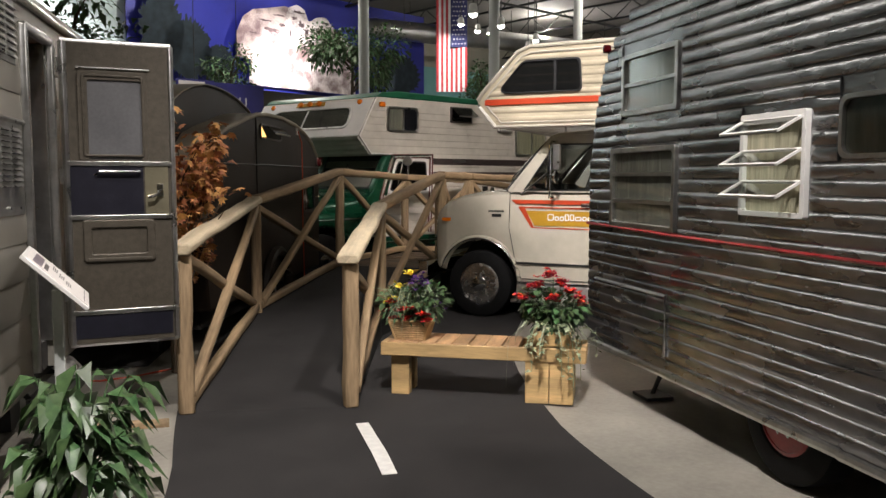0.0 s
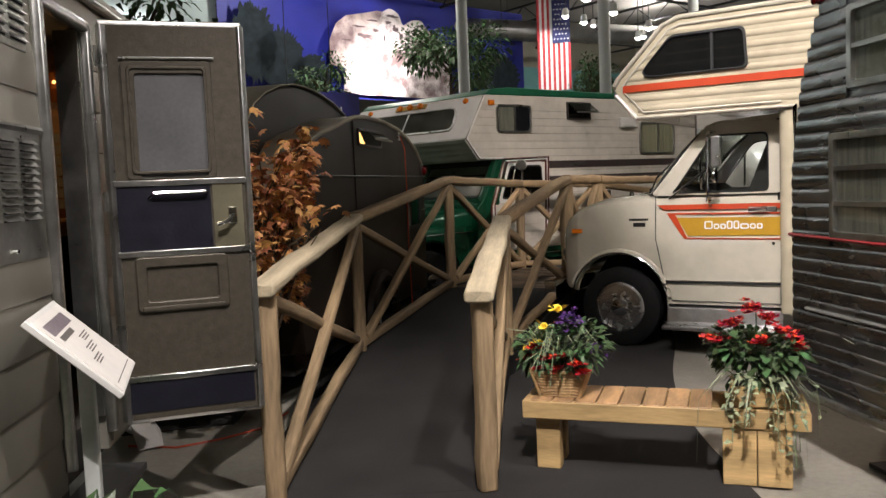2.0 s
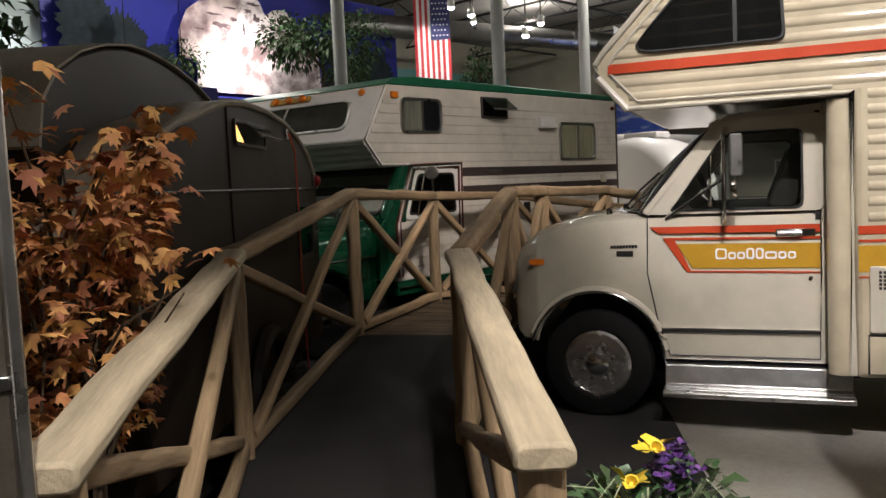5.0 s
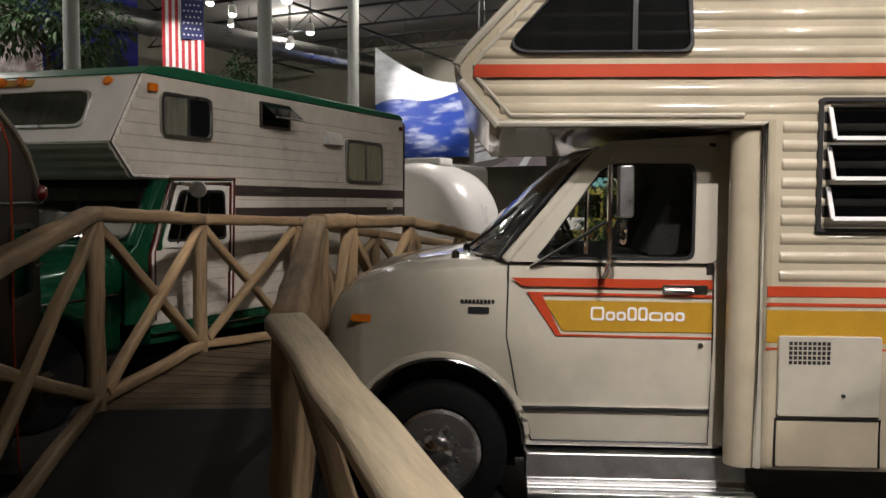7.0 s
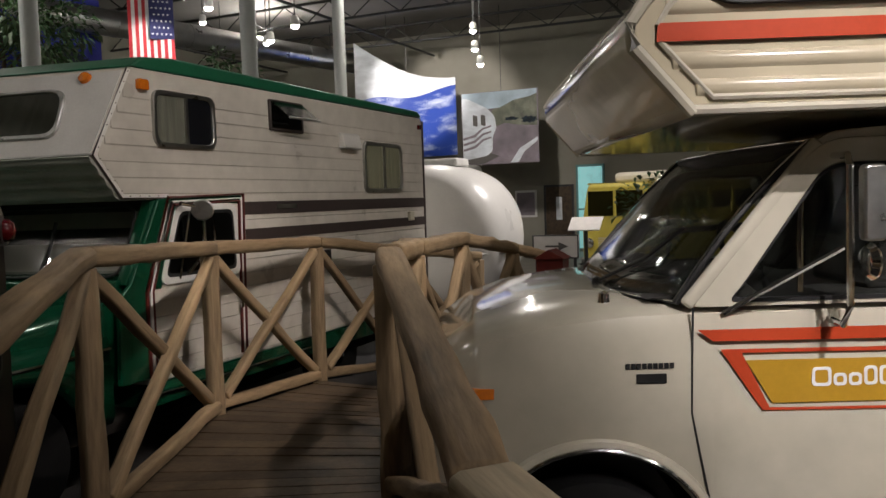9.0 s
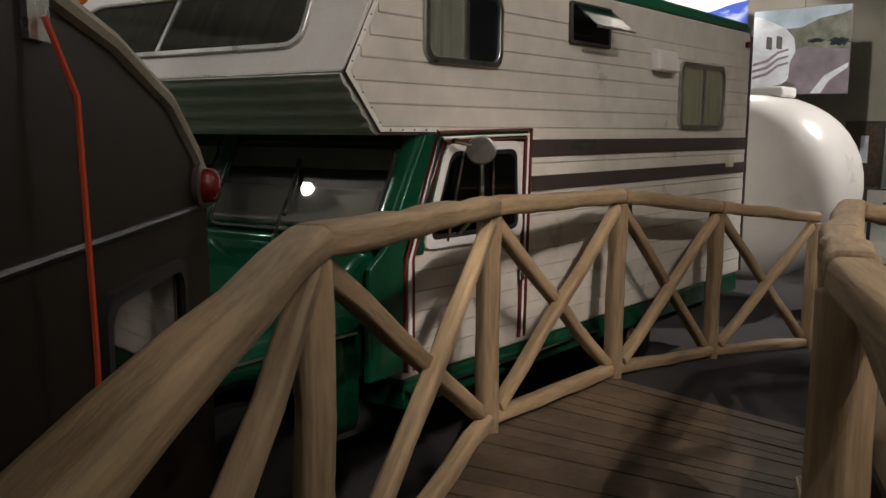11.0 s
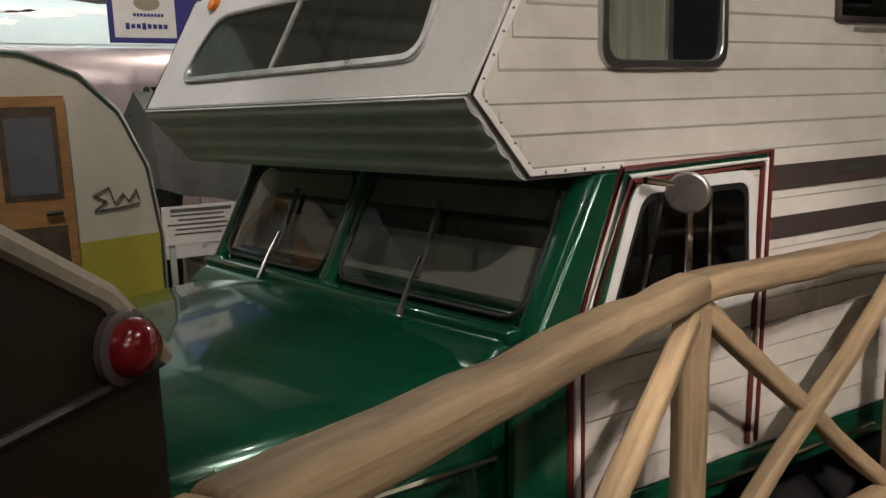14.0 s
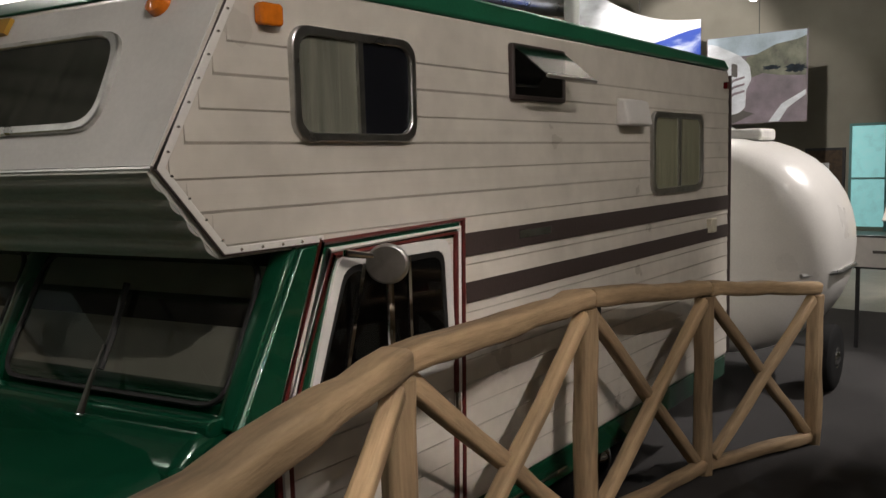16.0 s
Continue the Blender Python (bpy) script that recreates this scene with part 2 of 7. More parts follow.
ROAD = mat("banner_road", (0.3, 0.25, 0.28), 0.5, var=0.4, scale=1.2, bump=0.0)
FLAGRED = mat("flag_red", (0.55, 0.04, 0.05), 0.8, var=0.12, scale=6)
FLAGWHITE = mat("flag_white", (0.78, 0.77, 0.76), 0.8, var=0.08, scale=6)
FLAGBLUE = mat("flag_blue", (0.03, 0.035, 0.13), 0.8, var=0.12, scale=6)
WICKER = mat("wicker", (0.55, 0.36, 0.17), 0.65, var=0.25, scale=14, bump=0.4, bscale=60, rand=0.12)
LEAF = mat("plant_leaf", (0.07, 0.13, 0.05), 0.42, var=0.25, scale=9, bump=0.05, island=0.5)
LEAF_SPOT = mat("mottled_leaf", (0.07, 0.125, 0.045), 0.38, var=0.4, scale=26, bump=0.06, bscale=40, island=0.4, dark=(0.03, 0.07, 0.025))
LEAF_VAR = mat("variegated_leaf", (0.34, 0.4, 0.24), 0.5, var=0.35, scale=30, bump=0.05, island=0.35)
LEAF_TREE = mat("tree_leaf", (0.08, 0.15, 0.055), 0.55, var=0.25, scale=5, bump=0.05, island=0.6)
MAPLE = mat("autumn_leaf", (0.64, 0.29, 0.11), 0.7, var=0.3, scale=7, bump=0.05, island=0.4)
STEM = mat("brown_stem", (0.09, 0.06, 0.035), 0.8, var=0.3, scale=10)
PETAL_R = mat("red_petal", (0.62, 0.015, 0.03), 0.6, var=0.2, scale=20, bump=0.05, island=0.35)
PETAL_Y = mat("yellow_petal", (0.85, 0.62, 0.05), 0.6, var=0.15, scale=20, bump=0.05, island=0.2)
PETAL_P = mat("purple_petal", (0.11, 0.035, 0.22), 0.6, var=0.25, scale=20, bump=0.05, island=0.4)
PETAL_K = mat("pink_petal", (0.7, 0.2, 0.28), 0.6, var=0.2, scale=20, bump=0.05, island=0.3)
POTBLACK = mat("dark_pot", (0.03, 0.03, 0.03), 0.5, var=0.2)
WHEELRED = mat("red_wheel_paint", (0.3, 0.01, 0.015), 0.35, var=0.2, scale=8, coat=0.4)
CORD = mat("orange_cord", (0.6, 0.08, 0.03), 0.5, var=0.1)
BULB = mat("lamp_bulb", (1.0, 0.96, 0.88), 0.4, emit=45.0)
# string bulbs, also a curtain edge made to glow as if lit
WARM_GLOW = mat("warm_bulb_and_curtain_glow", (1.0, 0.55, 0.15), 0.4, emit=2.2)
CABTRIM = mat("brown_cab_vinyl", (0.026, 0.019, 0.013), 0.6, var=0.3, scale=5)
PANE = glass("window_glass", (0.92, 0.94, 0.93))
PANE_DARK = glass("tinted_glass", (0.42, 0.43, 0.45))
PANE_SCREEN = glass("windscreen_glass", (0.55, 0.57, 0.55), 0.02, 0.07)
PANE_MID = glass("dusty_glass", (0.62, 0.64, 0.62), 0.06)

# ---- builders ----


def mesh_of(name, bm):
    bmesh.ops.recalc_face_normals(bm, faces=bm.faces[:])
    me = bpy.data.meshes.new(name)
    bm.to_mesh(me)
    bm.free()
    return me


def part(name, bm, material, parent=None, label="", smooth=True, bevel=0.0, m=None, segs=2):
    me = mesh_of(name, bm)
    me.materials.append(material)
    ob = new(name, me)
    if parent is not None:
        ob.parent = parent
    if m is not None:
        ob.matrix_basis = m
    if smooth:
        me.shade_smooth()
        me.set_sharp_from_angle(angle=radians(38))
    if bevel:
        mod = ob.modifiers.new("bevel", "BEVEL")
        mod.width, mod.segments, mod.limit_method, mod.angle_limit = bevel, segs, "ANGLE", radians(35)
        mod.harden_normals = False
    if label:
        ob["label"] = label
    return ob


def thing(name, m, label, category, group="", kind=""):
    ob = new(name)
    ob.empty_display_size = 0.1
    ob.matrix_basis = m
    return tagged(ob, label, category, group, kind)


def add_box(bm, c, s, m=None):
    r = bmesh.ops.create_cube(bm, size=1)
    bmesh.ops.scale(bm, vec=s, verts=r["verts"])
    bmesh.ops.translate(bm, vec=c, verts=r["verts"])
    if m is not None:
        bmesh.ops.transform(bm, matrix=m, verts=r["verts"])
    return bm


def box(c, s, m=None):
    return add_box(bmesh.new(), c, s, m)


def box2(a, b):
    return box([(p + q) / 2 for p, q in zip(a, b)], [abs(q - p) for p, q in zip(a, b)])


def add_prism(bm, poly, a, b, axis="y"):
    """A polygon in two axes, pushed along the third from a to b."""
    def put(p, k):
        return {"y": (p[0], k, p[1]), "x": (k, p[0], p[1]), "z": (p[0], p[1], k)}[axis]
    lo = [bm.verts.new(put(p, a)) for p in poly]
    hi = [bm.verts.new(put(p, b)) for p in poly]
    n = len(poly)
    bm.faces.new(lo)
    bm.faces.new(hi[::-1])
    for i in range(n):
        bm.faces.new((lo[i], lo[(i + 1) % n], hi[(i + 1) % n], hi[i]))
    return bm


def prism(poly, a, b, axis="y"):
    return add_prism(bmesh.new(), poly, a, b, axis)


def add_tube(bm, pts, r, n=8, closed=False, flat=1.0):
    pts = [Vector(p) for p in pts]
    rings = []
    k = len(pts)
    for i, p in enumerate(pts):
        a = pts[(i - 1) % k] if closed or i else p
        b = pts[(i + 1) % k] if closed or i < k - 1 else p
        d = (b - a).normalized()
        up = Vector((0, 0, 1)) if abs(d.z) < 0.92 else Vector((1, 0, 0))
        s = d.cross(up).normalized()
        u = s.cross(d)
        rr = r[i] if isinstance(r, (list, tuple)) else r
        rings.append([bm.verts.new(p + s * math.cos(2 * math.pi * j / n) * rr + u * math.sin(2 * math.pi * j / n) * rr * flat) for j in range(n)])
    for i in range(k if closed else k - 1):
        A, B = rings[i], rings[(i + 1) % k]
        for j in range(n):
            bm.faces.new((A[j], A[(j + 1) % n], B[(j + 1) % n], B[j]))
    if not closed:
        bm.faces.new(rings[0][::-1])
        bm.faces.new(rings[-1])
    return bm


def tube(pts, r, n=8, closed=False, flat=1.0):
    return add_tube(bmesh.new(), pts, r, n, closed, flat)


def lathe(profile, n=32, axis="y"):
    """Radius and place along the axis, turned round it."""
    bm = bmesh.new()
    rings = []
    for r, h in profile:
        ring = []
        for j in range(n):
            c, s = math.cos(2 * math.pi * j / n) * r, math.sin(2 * math.pi * j / n) * r
            ring.append(bm.verts.new({"y": (c, h, s), "z": (c, s, h), "x": (h, c, s)}[axis]))
        rings.append(ring)
    for A, B in zip(rings, rings[1:]):
        for j in range(n):
            bm.faces.new((A[j], A[(j + 1) % n], B[(j + 1) % n], B[j]))
    bm.faces.new(rings[0])
    bm.faces.new(rings[-1])
    return bm


def rrect(x0, z0, x1, z1, r, n=5):
    out = []
    for cx, cz, a in ((x1 - r, z1 - r, 0), (x0 + r, z1 - r, 90), (x0 + r, z0 + r, 180), (x1 - r, z0 + r, 270)):
        for i in range(n + 1):
            t = radians(a + 90 * i / n)
            out.append((cx + r * math.cos(t), cz + r * math.sin(t)))
    return out


def rounded(poly, r, n=4):
    """The polygon with its corners rounded off."""
    out = []
    k = len(poly)
    for i in range(k):
        p, a, b = Vector(poly[i]), Vector(poly[i - 1]), Vector(poly[(i + 1) % k])
        da, db = (a - p), (b - p)
        ra, rb = min(r, da.length * 0.45), min(r, db.length * 0.45)
        s, e = p + da.normalized() * ra, p + db.normalized() * rb
        for j in range(n + 1):
            t = j / n
            q = s * (1 - t) ** 2 + p * 2 * t * (1 - t) + e * t * t
            out.append((q.x, q.y))
    return out


def inset(poly, d):
    c = [sum(p[i] for p in poly) / len(poly) for i in (0, 1)]
    w = max(abs(p[0] - c[0]) for p in poly)
    h = max(abs(p[1] - c[1]) for p in poly)
    return [(c[0] + (p[0] - c[0]) * (1 - d / w), c[1] + (p[1] - c[1]) * (1 - d / h)) for p in poly]


def ring_plate(outer, inner, a, b, axis="y"):
    """A plate between two loops with equally many points, from a to b."""
    bm = bmesh.new()
    def put(p, k):
        return {"y": (p[0], k, p[1]), "x": (k, p[0], p[1]), "z": (p[0], p[1], k)}[axis]
    n = len(outer)
    v = [[bm.verts.new(put(p, k)) for p in loop] for loop, k in ((outer, a), (inner, a), (inner, b), (outer, b))]
    for q in range(4):
        A, B = v[q], v[(q + 1) % 4]
        for i in range(n):
            bm.faces.new((A[i], A[(i + 1) % n], B[(i + 1) % n], B[i]))
    return bm


def window(parent, loop, y, frame_mat, pane_mat, w=0.025, out=0.02, axis="y", sgn=1, back=None, names=("window", "frame", "pane"), split=None, slat=0.012):
    """A framed window on a flat side: frame proud of it, pane, curtain behind (dark back: sheet coloured as shade),
    dividers.
    """
    inner = inset(loop, w)
    win = part(names[1], ring_plate(loop, inner, y - sgn * 0.005, y + sgn * out, axis), frame_mat, parent, bevel=0.004, segs=1)
    part(names[2], prism(inner, y + sgn * 0.006, y + sgn * 0.010, axis), pane_mat, win, smooth=False)
    if back is not None:
        part("curtain", prism(inset(loop, w * 0.8), y + sgn * 0.0005, y + sgn * 0.003, axis), back, win, smooth=False)
    if split is not None:
        xs = [p[0] for p in loop]
        zs = [p[1] for p in inner]
        part("mullion", prism([(split - slat, min(zs)), (split + slat, min(zs)), (split + slat, max(zs)), (split - slat, max(zs))], y + sgn * 0.004, y + sgn * (out - 0.002), axis), frame_mat, win)
    return win


def beam(p0, p1, w, h, wob=0.006, seed=0, cuts=7):
    """A hand-hewn timber with soft edges and an uneven face."""
    rnd = random.Random(seed)
    p0, p1 = Vector(p0), Vector(p1)
    d = (p1 - p0).normalized()
    up = Vector((0, 0, 1)) if abs(d.z) < 0.9 else Vector((0.3, 0.9, 0)).normalized()
    s = d.cross(up).normalized()
    u = s.cross(d)
    prof = [(-0.5, -0.32), (-0.36, -0.5), (0.36, -0.5), (0.5, -0.32), (0.5, 0.3), (0.34, 0.5), (-0.34, 0.5), (-0.5, 0.3)]
    bm = bmesh.new()
    rings = []
    for i in range(cuts + 1):
        c = p0.lerp(p1, i / cuts) + s * rnd.uniform(-wob, wob) + u * rnd.uniform(-wob, wob)
        k = 1 + rnd.uniform(-0.05, 0.05)
        rings.append([bm.verts.new(c + s * a * w * k + u * b * h * k + (s * rnd.uniform(-1, 1) + u * rnd.uniform(-1, 1)) * wob * 0.5) for a, b in prof])
    for A, B in zip(rings, rings[1:]):
        for j in range(8):
            bm.faces.new((A[j], A[(j + 1) % 8], B[(j + 1) % 8], B[j]))
    bm.faces.new(rings[0][::-1])
    bm.faces.new(rings[-1])
    return bm


def beam_part(name, p0, p1, w, h, wob, seed, cuts, material, parent, bevel=0.01):
    """A timber laid along its own x axis, so that the grain follows it."""
    p0, p1 = Vector(p0), Vector(p1)
    d = (p1 - p0).normalized()
    up = Vector((0, 0, 1)) if abs(d.z) < 0.9 else Vector((0.3, 0.9, 0)).normalized()
    s = d.cross(up).normalized()
    u = s.cross(d)
    m = Matrix(((d.x, -s.x, u.x, p0.x), (d.y, -s.y, u.y, p0.y), (d.z, -s.z, u.z, p0.z), (0, 0, 0, 1)))
    return part(name, beam((0, 0, 0), ((p1 - p0).length, 0, 0), w, h, wob, seed, cuts), material, parent, bevel=bevel, m=m)


def add_leaf(bm, p, d, size, width=0.5, droop=0.25, rnd=random):
    d = Vector(d).normalized()
    s = d.cross(Vector((0, 0, 1)))
    s = s.normalized() if s.length > 0.05 else Vector((1, 0, 0))
    s = (s + Vector((rnd.uniform(-1, 1), rnd.uniform(-1, 1), rnd.uniform(-1, 1))) * 0.5).normalized()
    p = Vector(p)
    mid, tip = p + d * size * 0.5, p + d * size - Vector((0, 0, droop * size))
    a, b = mid + s * size * width * 0.5 + Vector((0, 0, size * 0.07)), mid - s * size * width * 0.5 + Vector((0, 0, size * 0.07))
    v = [bm.verts.new(q) for q in (p, a, tip, b, mid)]
    for f in ((0, 4, 1), (1, 4, 2), (0, 3, 4), (4, 3, 2)):
        bm.faces.new([v[i] for i in f])


def leaf_cloud(blobs, n, size, width=0.55, seed=1, droop=0.25, fill=0.45):
    """Leaves strewn over the outer part of several uneven blobs (x, y, z, rx, ry, rz)."""
    rnd = random.Random(seed)
    bm = bmesh.new()
    for _ in range(n):
        cx, cy, cz, rx, ry, rz = rnd.choice(blobs)
        d = Vector((rnd.gauss(0, 1), rnd.gauss(0, 1), rnd.gauss(0, 1))).normalized()
        k = fill + (1 - fill) * rnd.random() ** 0.6
        p = (cx + d.x * rx * k, cy + d.y * ry * k, cz + d.z * rz * k)
        add_leaf(bm, p, d + Vector((rnd.uniform(-0.7, 0.7), rnd.uniform(-0.7, 0.7), rnd.uniform(-0.6, 0.4))), size * rnd.uniform(0.6, 1.25), width, droop, rnd)
    return bm


def flower_heads(places, size, petals=9, seed=3):
    rnd = random.Random(seed)
    bm = bmesh.new()
    for p in places:
        for i in range(petals):
            a = 2 * math.pi * i / petals + rnd.uniform(-0.3, 0.3)
            d = Vector((math.cos(a), math.sin(a), rnd.uniform(0.1, 1.1)))
            add_leaf(bm, Vector(p) + d * size * 0.1, d, size * rnd.uniform(0.8, 1.2), 0.75, 0.1, rnd)
    return bm


def flat(c, yaw=0.0, z=None):
    return pose(c[0], c[1], c[2] if len(c) > 2 else (z or 0), 0, 0, yaw)


def wheel(parent, x, y, z, r, w, side, rim_mat, cap_mat, rim_r, slots=8, name="wheel"):
    """A tyre with shoulders, a dished rim with black dots as shaded holes, a hub cap; side is +1 or -1 along y."""
    m = pose(x, y, z)
    tyre = part("tyre", lathe([(rim_r, -w / 2), (r * 0.9, -w / 2), (r * 0.985, -w * 0.4), (r, -w * 0.25), (r, w * 0.25), (r * 0.985, w * 0.4), (r * 0.9, w / 2), (rim_r * 1.08, w / 2), (rim_r, w * 0.42)], 40), RUBBER, parent, m=m)
    k = side
    part("rim", lathe([(rim_r * 1.02, k * w * 0.47), (rim_r * 0.93, k * w * 0.5), (rim_r * 0.88, k * w * 0.3), (rim_r * 0.6, k * w * 0.34), (rim_r * 0.45, k * w * 0.45), (0.02, k * w * 0.45)], 36), rim_mat, tyre)
    bm = bmesh.new()
    for i in range(slots):
        a = 2 * math.pi * i / slots
        r2 = bmesh.ops.create_icosphere(bm, subdivisions=1, radius=rim_r * 0.11)
        bmesh.ops.scale(bm, vec=(1, 0.35, 1), verts=r2["verts"])
        bmesh.ops.translate(bm, vec=(math.cos(a) * rim_r * 0.74, k * w * 0.32, math.sin(a) * rim_r * 0.74), verts=r2["verts"])
    # flattened black balls, the shade in the rim's holes as colour
    part("vent_hole", bm, BLACK, tyre)
    part("hub_cap", lathe([(rim_r * 0.36, k * w * 0.42), (rim_r * 0.34, k * w * 0.56), (rim_r * 0.2, k * w * 0.64), (0.01, k * w * 0.66)], 24), cap_mat, tyre)
    nut = None
    for i in range(slots):
        a = 2 * math.pi * (i + 0.5) / slots
        p = pose(math.cos(a) * rim_r * 0.5, k * w * 0.44, math.sin(a) * rim_r * 0.5)
        if nut is None:
            nut = part("wheel_nut", lathe([(rim_r * 0.06, -k * 0.02), (rim_r * 0.06, k * 0.018), (rim_r * 0.02, k * 0.024)], 8), CHROME, tyre, m=p)
        else:
            n2 = new("wheel_nut", nut.data)
            n2.parent = tyre
            n2.matrix_basis = p
    return tyre

# ---- the hall ----


def structure(name, bm, material, label, category, smooth=False):
    return tagged(part(name, bm, material, None, smooth=smooth), label, category, kind="structure")


structure("floor", box2((-10, -12, -0.2), (30, 26, -0.012)), CONCRETE, "polished grey concrete museum floor with stains", "floor")
structure("ceiling", box2((-10, -12, 7.6), (30, 26, 7.8)), CEIL, "dim grey metal deck ceiling of the hall", "ceiling")
structure("wall_east", box2((30, -12, -0.2), (30.3, 26, 7.8)), HALLWALL, "beige painted hall wall", "wall")
structure("wall_north", box2((-10, 26, -0.2), (30.3, 26.3, 7.8)), HALLWALL, "beige painted hall wall", "wall")
structure("wall_west", box2((-10.3, -12, -0.2), (-10, 26.3, 7.8)), HALLWALL, "beige painted hall wall", "wall")
structure("wall_south", box2((-10.3, -12.3, -0.2), (30.3, -12, 7.8)), HALLWALL, "beige painted hall wall", "wall")
structure("trim_teal", box2((-10, 25.93, 4.9), (30, 26.0, 6.2)), TEAL, "teal painted band along the hall wall", "wall trim")

# carpet lying on the concrete, its edges follow the walkway
CARPET_EDGE = [(-3.0, -6.0), (2.6, -6.0), (3.1, 0.9), (3.53, 1.9), (4.0, 2.78), (4.31, 3.21), (5.08, 4.23), (6.0, 5.09), (7.1, 5.9), (8.2, 6.9), (8.0, 8.6), (5.2, 8.6), (2.95, 5.75), (2.62, 5.1), (2.28, 4.45), (1.86, 3.55), (0.6, 1.6), (-1.6, -2.0), (-3.0, -4.0)]
for _ in range(2):
    CARPET_EDGE = [q for a, b in zip(CARPET_EDGE, CARPET_EDGE[1:] + CARPET_EDGE[:1]) for q in ((a[0] * 0.75 + b[0] * 0.25, a[1] * 0.75 + b[1] * 0.25), (a[0] * 0.25 + b[0] * 0.75, a[1] * 0.25 + b[1] * 0.75))]
structure("carpet", prism(CARPET_EDGE, -0.011, 0.0, "z"), CARPET, "black short-pile carpet laid over concrete", "carpet")
structure("carpet_exhibit", prism([(2.9, 6.3), (4.6, 8.6), (8.2, 8.6), (8.3, 6.9), (9.4, 7.4), (18.0, 6.9), (18.0, 15.0), (2.0, 15.0), (1.2, 7.0)], -0.0112, -0.004, "z"), CARPET, "black carpet under the parked exhibits", "carpet")
bm = bmesh.new()
add_prism(bm, [(3.19, 3.83), (3.26, 3.79), (3.0, 3.28), (2.83, 2.98), (2.76, 3.02), (2.93, 3.33)], 0.001, 0.005, "z")
tagged(part("floor_tape", bm, TAPE, None, smooth=False), "white tape strip stuck on the black carpet", "tape")

# ceiling steel
beam_i = 0
for x in range(4, 30, 4):
    t = thing("ceiling_joist", pose(x, 0, 7.0), "dark steel bar joist under the ceiling", "joist", "ceiling joists")
    part("bottom_chord", box((0, 7, 0.0), (0.08, 38, 0.06)), STEEL, t)
    part("top_chord", box((0, 7, 0.55), (0.08, 38, 0.06)), STEEL, t)
    bm = bmesh.new()
    for k in range(25):
        y0 = -11.5 + k * 1.5
        add_tube(bm, [(0, y0, 0.0), (0, y0 + 0.75, 0.55), (0, y0 + 1.5, 0.0)], 0.018, 5)
    part("web", bm, STEEL, t)
for y in (10.0, 17.0, 23.0):
    t = thing("ceiling_purlin", pose(10, y, 6.75), "slim dark pipe hung below the ceiling", "pipe", "ceiling pipes")
    part("pipe", tube([(-18, 0, 0), (19.5, 0, 0)], 0.04, 8), STEEL, t)
    for k in range(6):
        part("hanger", tube([(-14 + 6 * k, 0, 0), (-14 + 6 * k, 0, 0.86)], 0.01, 5), STEEL, t)
d = thing("air_duct", pose(20.0, 20.5, 6.5), "shiny galvanised round air duct under the ceiling", "duct")
part("duct_run", tube([(-8, 2.5, 0), (9, -1.5, 0)], 0.33, 20), DUCT, d)
for k in range(4):
    p = Vector((-8, 2.5, 0)).lerp(Vector((9, -1.5, 0)), (k + 0.5) / 4)
    part("duct_hanger", tube([p, p + Vector((0, 0, 1.12))], 0.012, 5), STEEL, d)
for k in range(8):
    p = Vector((-8, 2.5, 0)).lerp(Vector((9, -1.5, 0)), (k + 0.5) / 8)
    part("duct_seam", tube([p - Vector((0.03, -0.007, 0)), p + Vector((0.03, -0.007, 0))], 0.345, 20), DUCT, d)

for x, y in ((12.0, 15.35), (14.25, 13.3), (18.5, 14.2)):
    t = thing("column", pose(x, y, -0.012), "round white painted steel column", "column", "hall columns")
    part("shaft", lathe([(0.125, 0.02), (0.125, 7.4)], 24, "z"), COLUMN, t)
    part("base_plate", box((0, 0, 0.012), (0.42, 0.42, 0.024)), STEEL, t)
    part("cap_plate", box((0, 0, 7.46), (0.36, 0.36, 0.12)), STEEL, t)

# ceiling spotlights that show as bright points
for x, y, z in ((14.9, 15.1, 5.45), (15.3, 14.9, 5.3), (16.3, 13.8, 5.05), (13.0, 11.9, 4.75), (20.2, 11.9, 5.42), (20.2, 11.87, 5.03), (20.2, 11.75, 4.7), (17.8, 15.4, 5.2), (10.5, 10.2, 4.42), (19.0, 18.1, 6.1), (19.9, 17.0, 5.65)):
    lamp = thing("spotlight", pose(x, y, z), "white track spotlight with a glowing bulb, hung from the ceiling", "lamp", "ceiling spotlights")
    part("can", lathe([(0.05, 0.16), (0.075, 0.12), (0.085, 0.0), (0.075, -0.02)], 18, "z"), WHITE, lamp)
    bm = bmesh.new()
    bmesh.ops.create_icosphere(bm, subdivisions=2, radius=0.08)
    part("bulb", bm, BULB, lamp, "glowing bulb")
    part("stem", tube([(0, 0, 0.15), (0, 0, 7.61 - z)], 0.012, 6), STEEL, lamp)

# ---- the footbridge: ramp, deck, rails ----
# x, y, foot, rail height of each post
LEFT = [(2.52, 4.78, 0.0, 1.095), (4.19, 6.78, 0.24, 1.325), (6.20, 8.22, 0.44, 1.615), (7.88, 8.95, 0.46, 1.545), (9.40, 9.12, 0.34, 1.50), (10.95, 9.13, 0.14, 1.325), (12.25, 8.80, 0.02, 1.17)]
RIGHT = [(3.41, 4.18, 0.0, 1.015), (5.08, 5.98, 0.24, 1.265), (6.93, 7.14, 0.44, 1.57), (7.62, 7.35, 0.46, 1.56), (9.19, 7.73, 0.36, 1.52), (10.15, 7.67, 0.22, 1.39), (11.64, 7.74, 0.04, 1.18)]
# edges of the walking surface
EDGE_L = [row[:3] for row in LEFT]
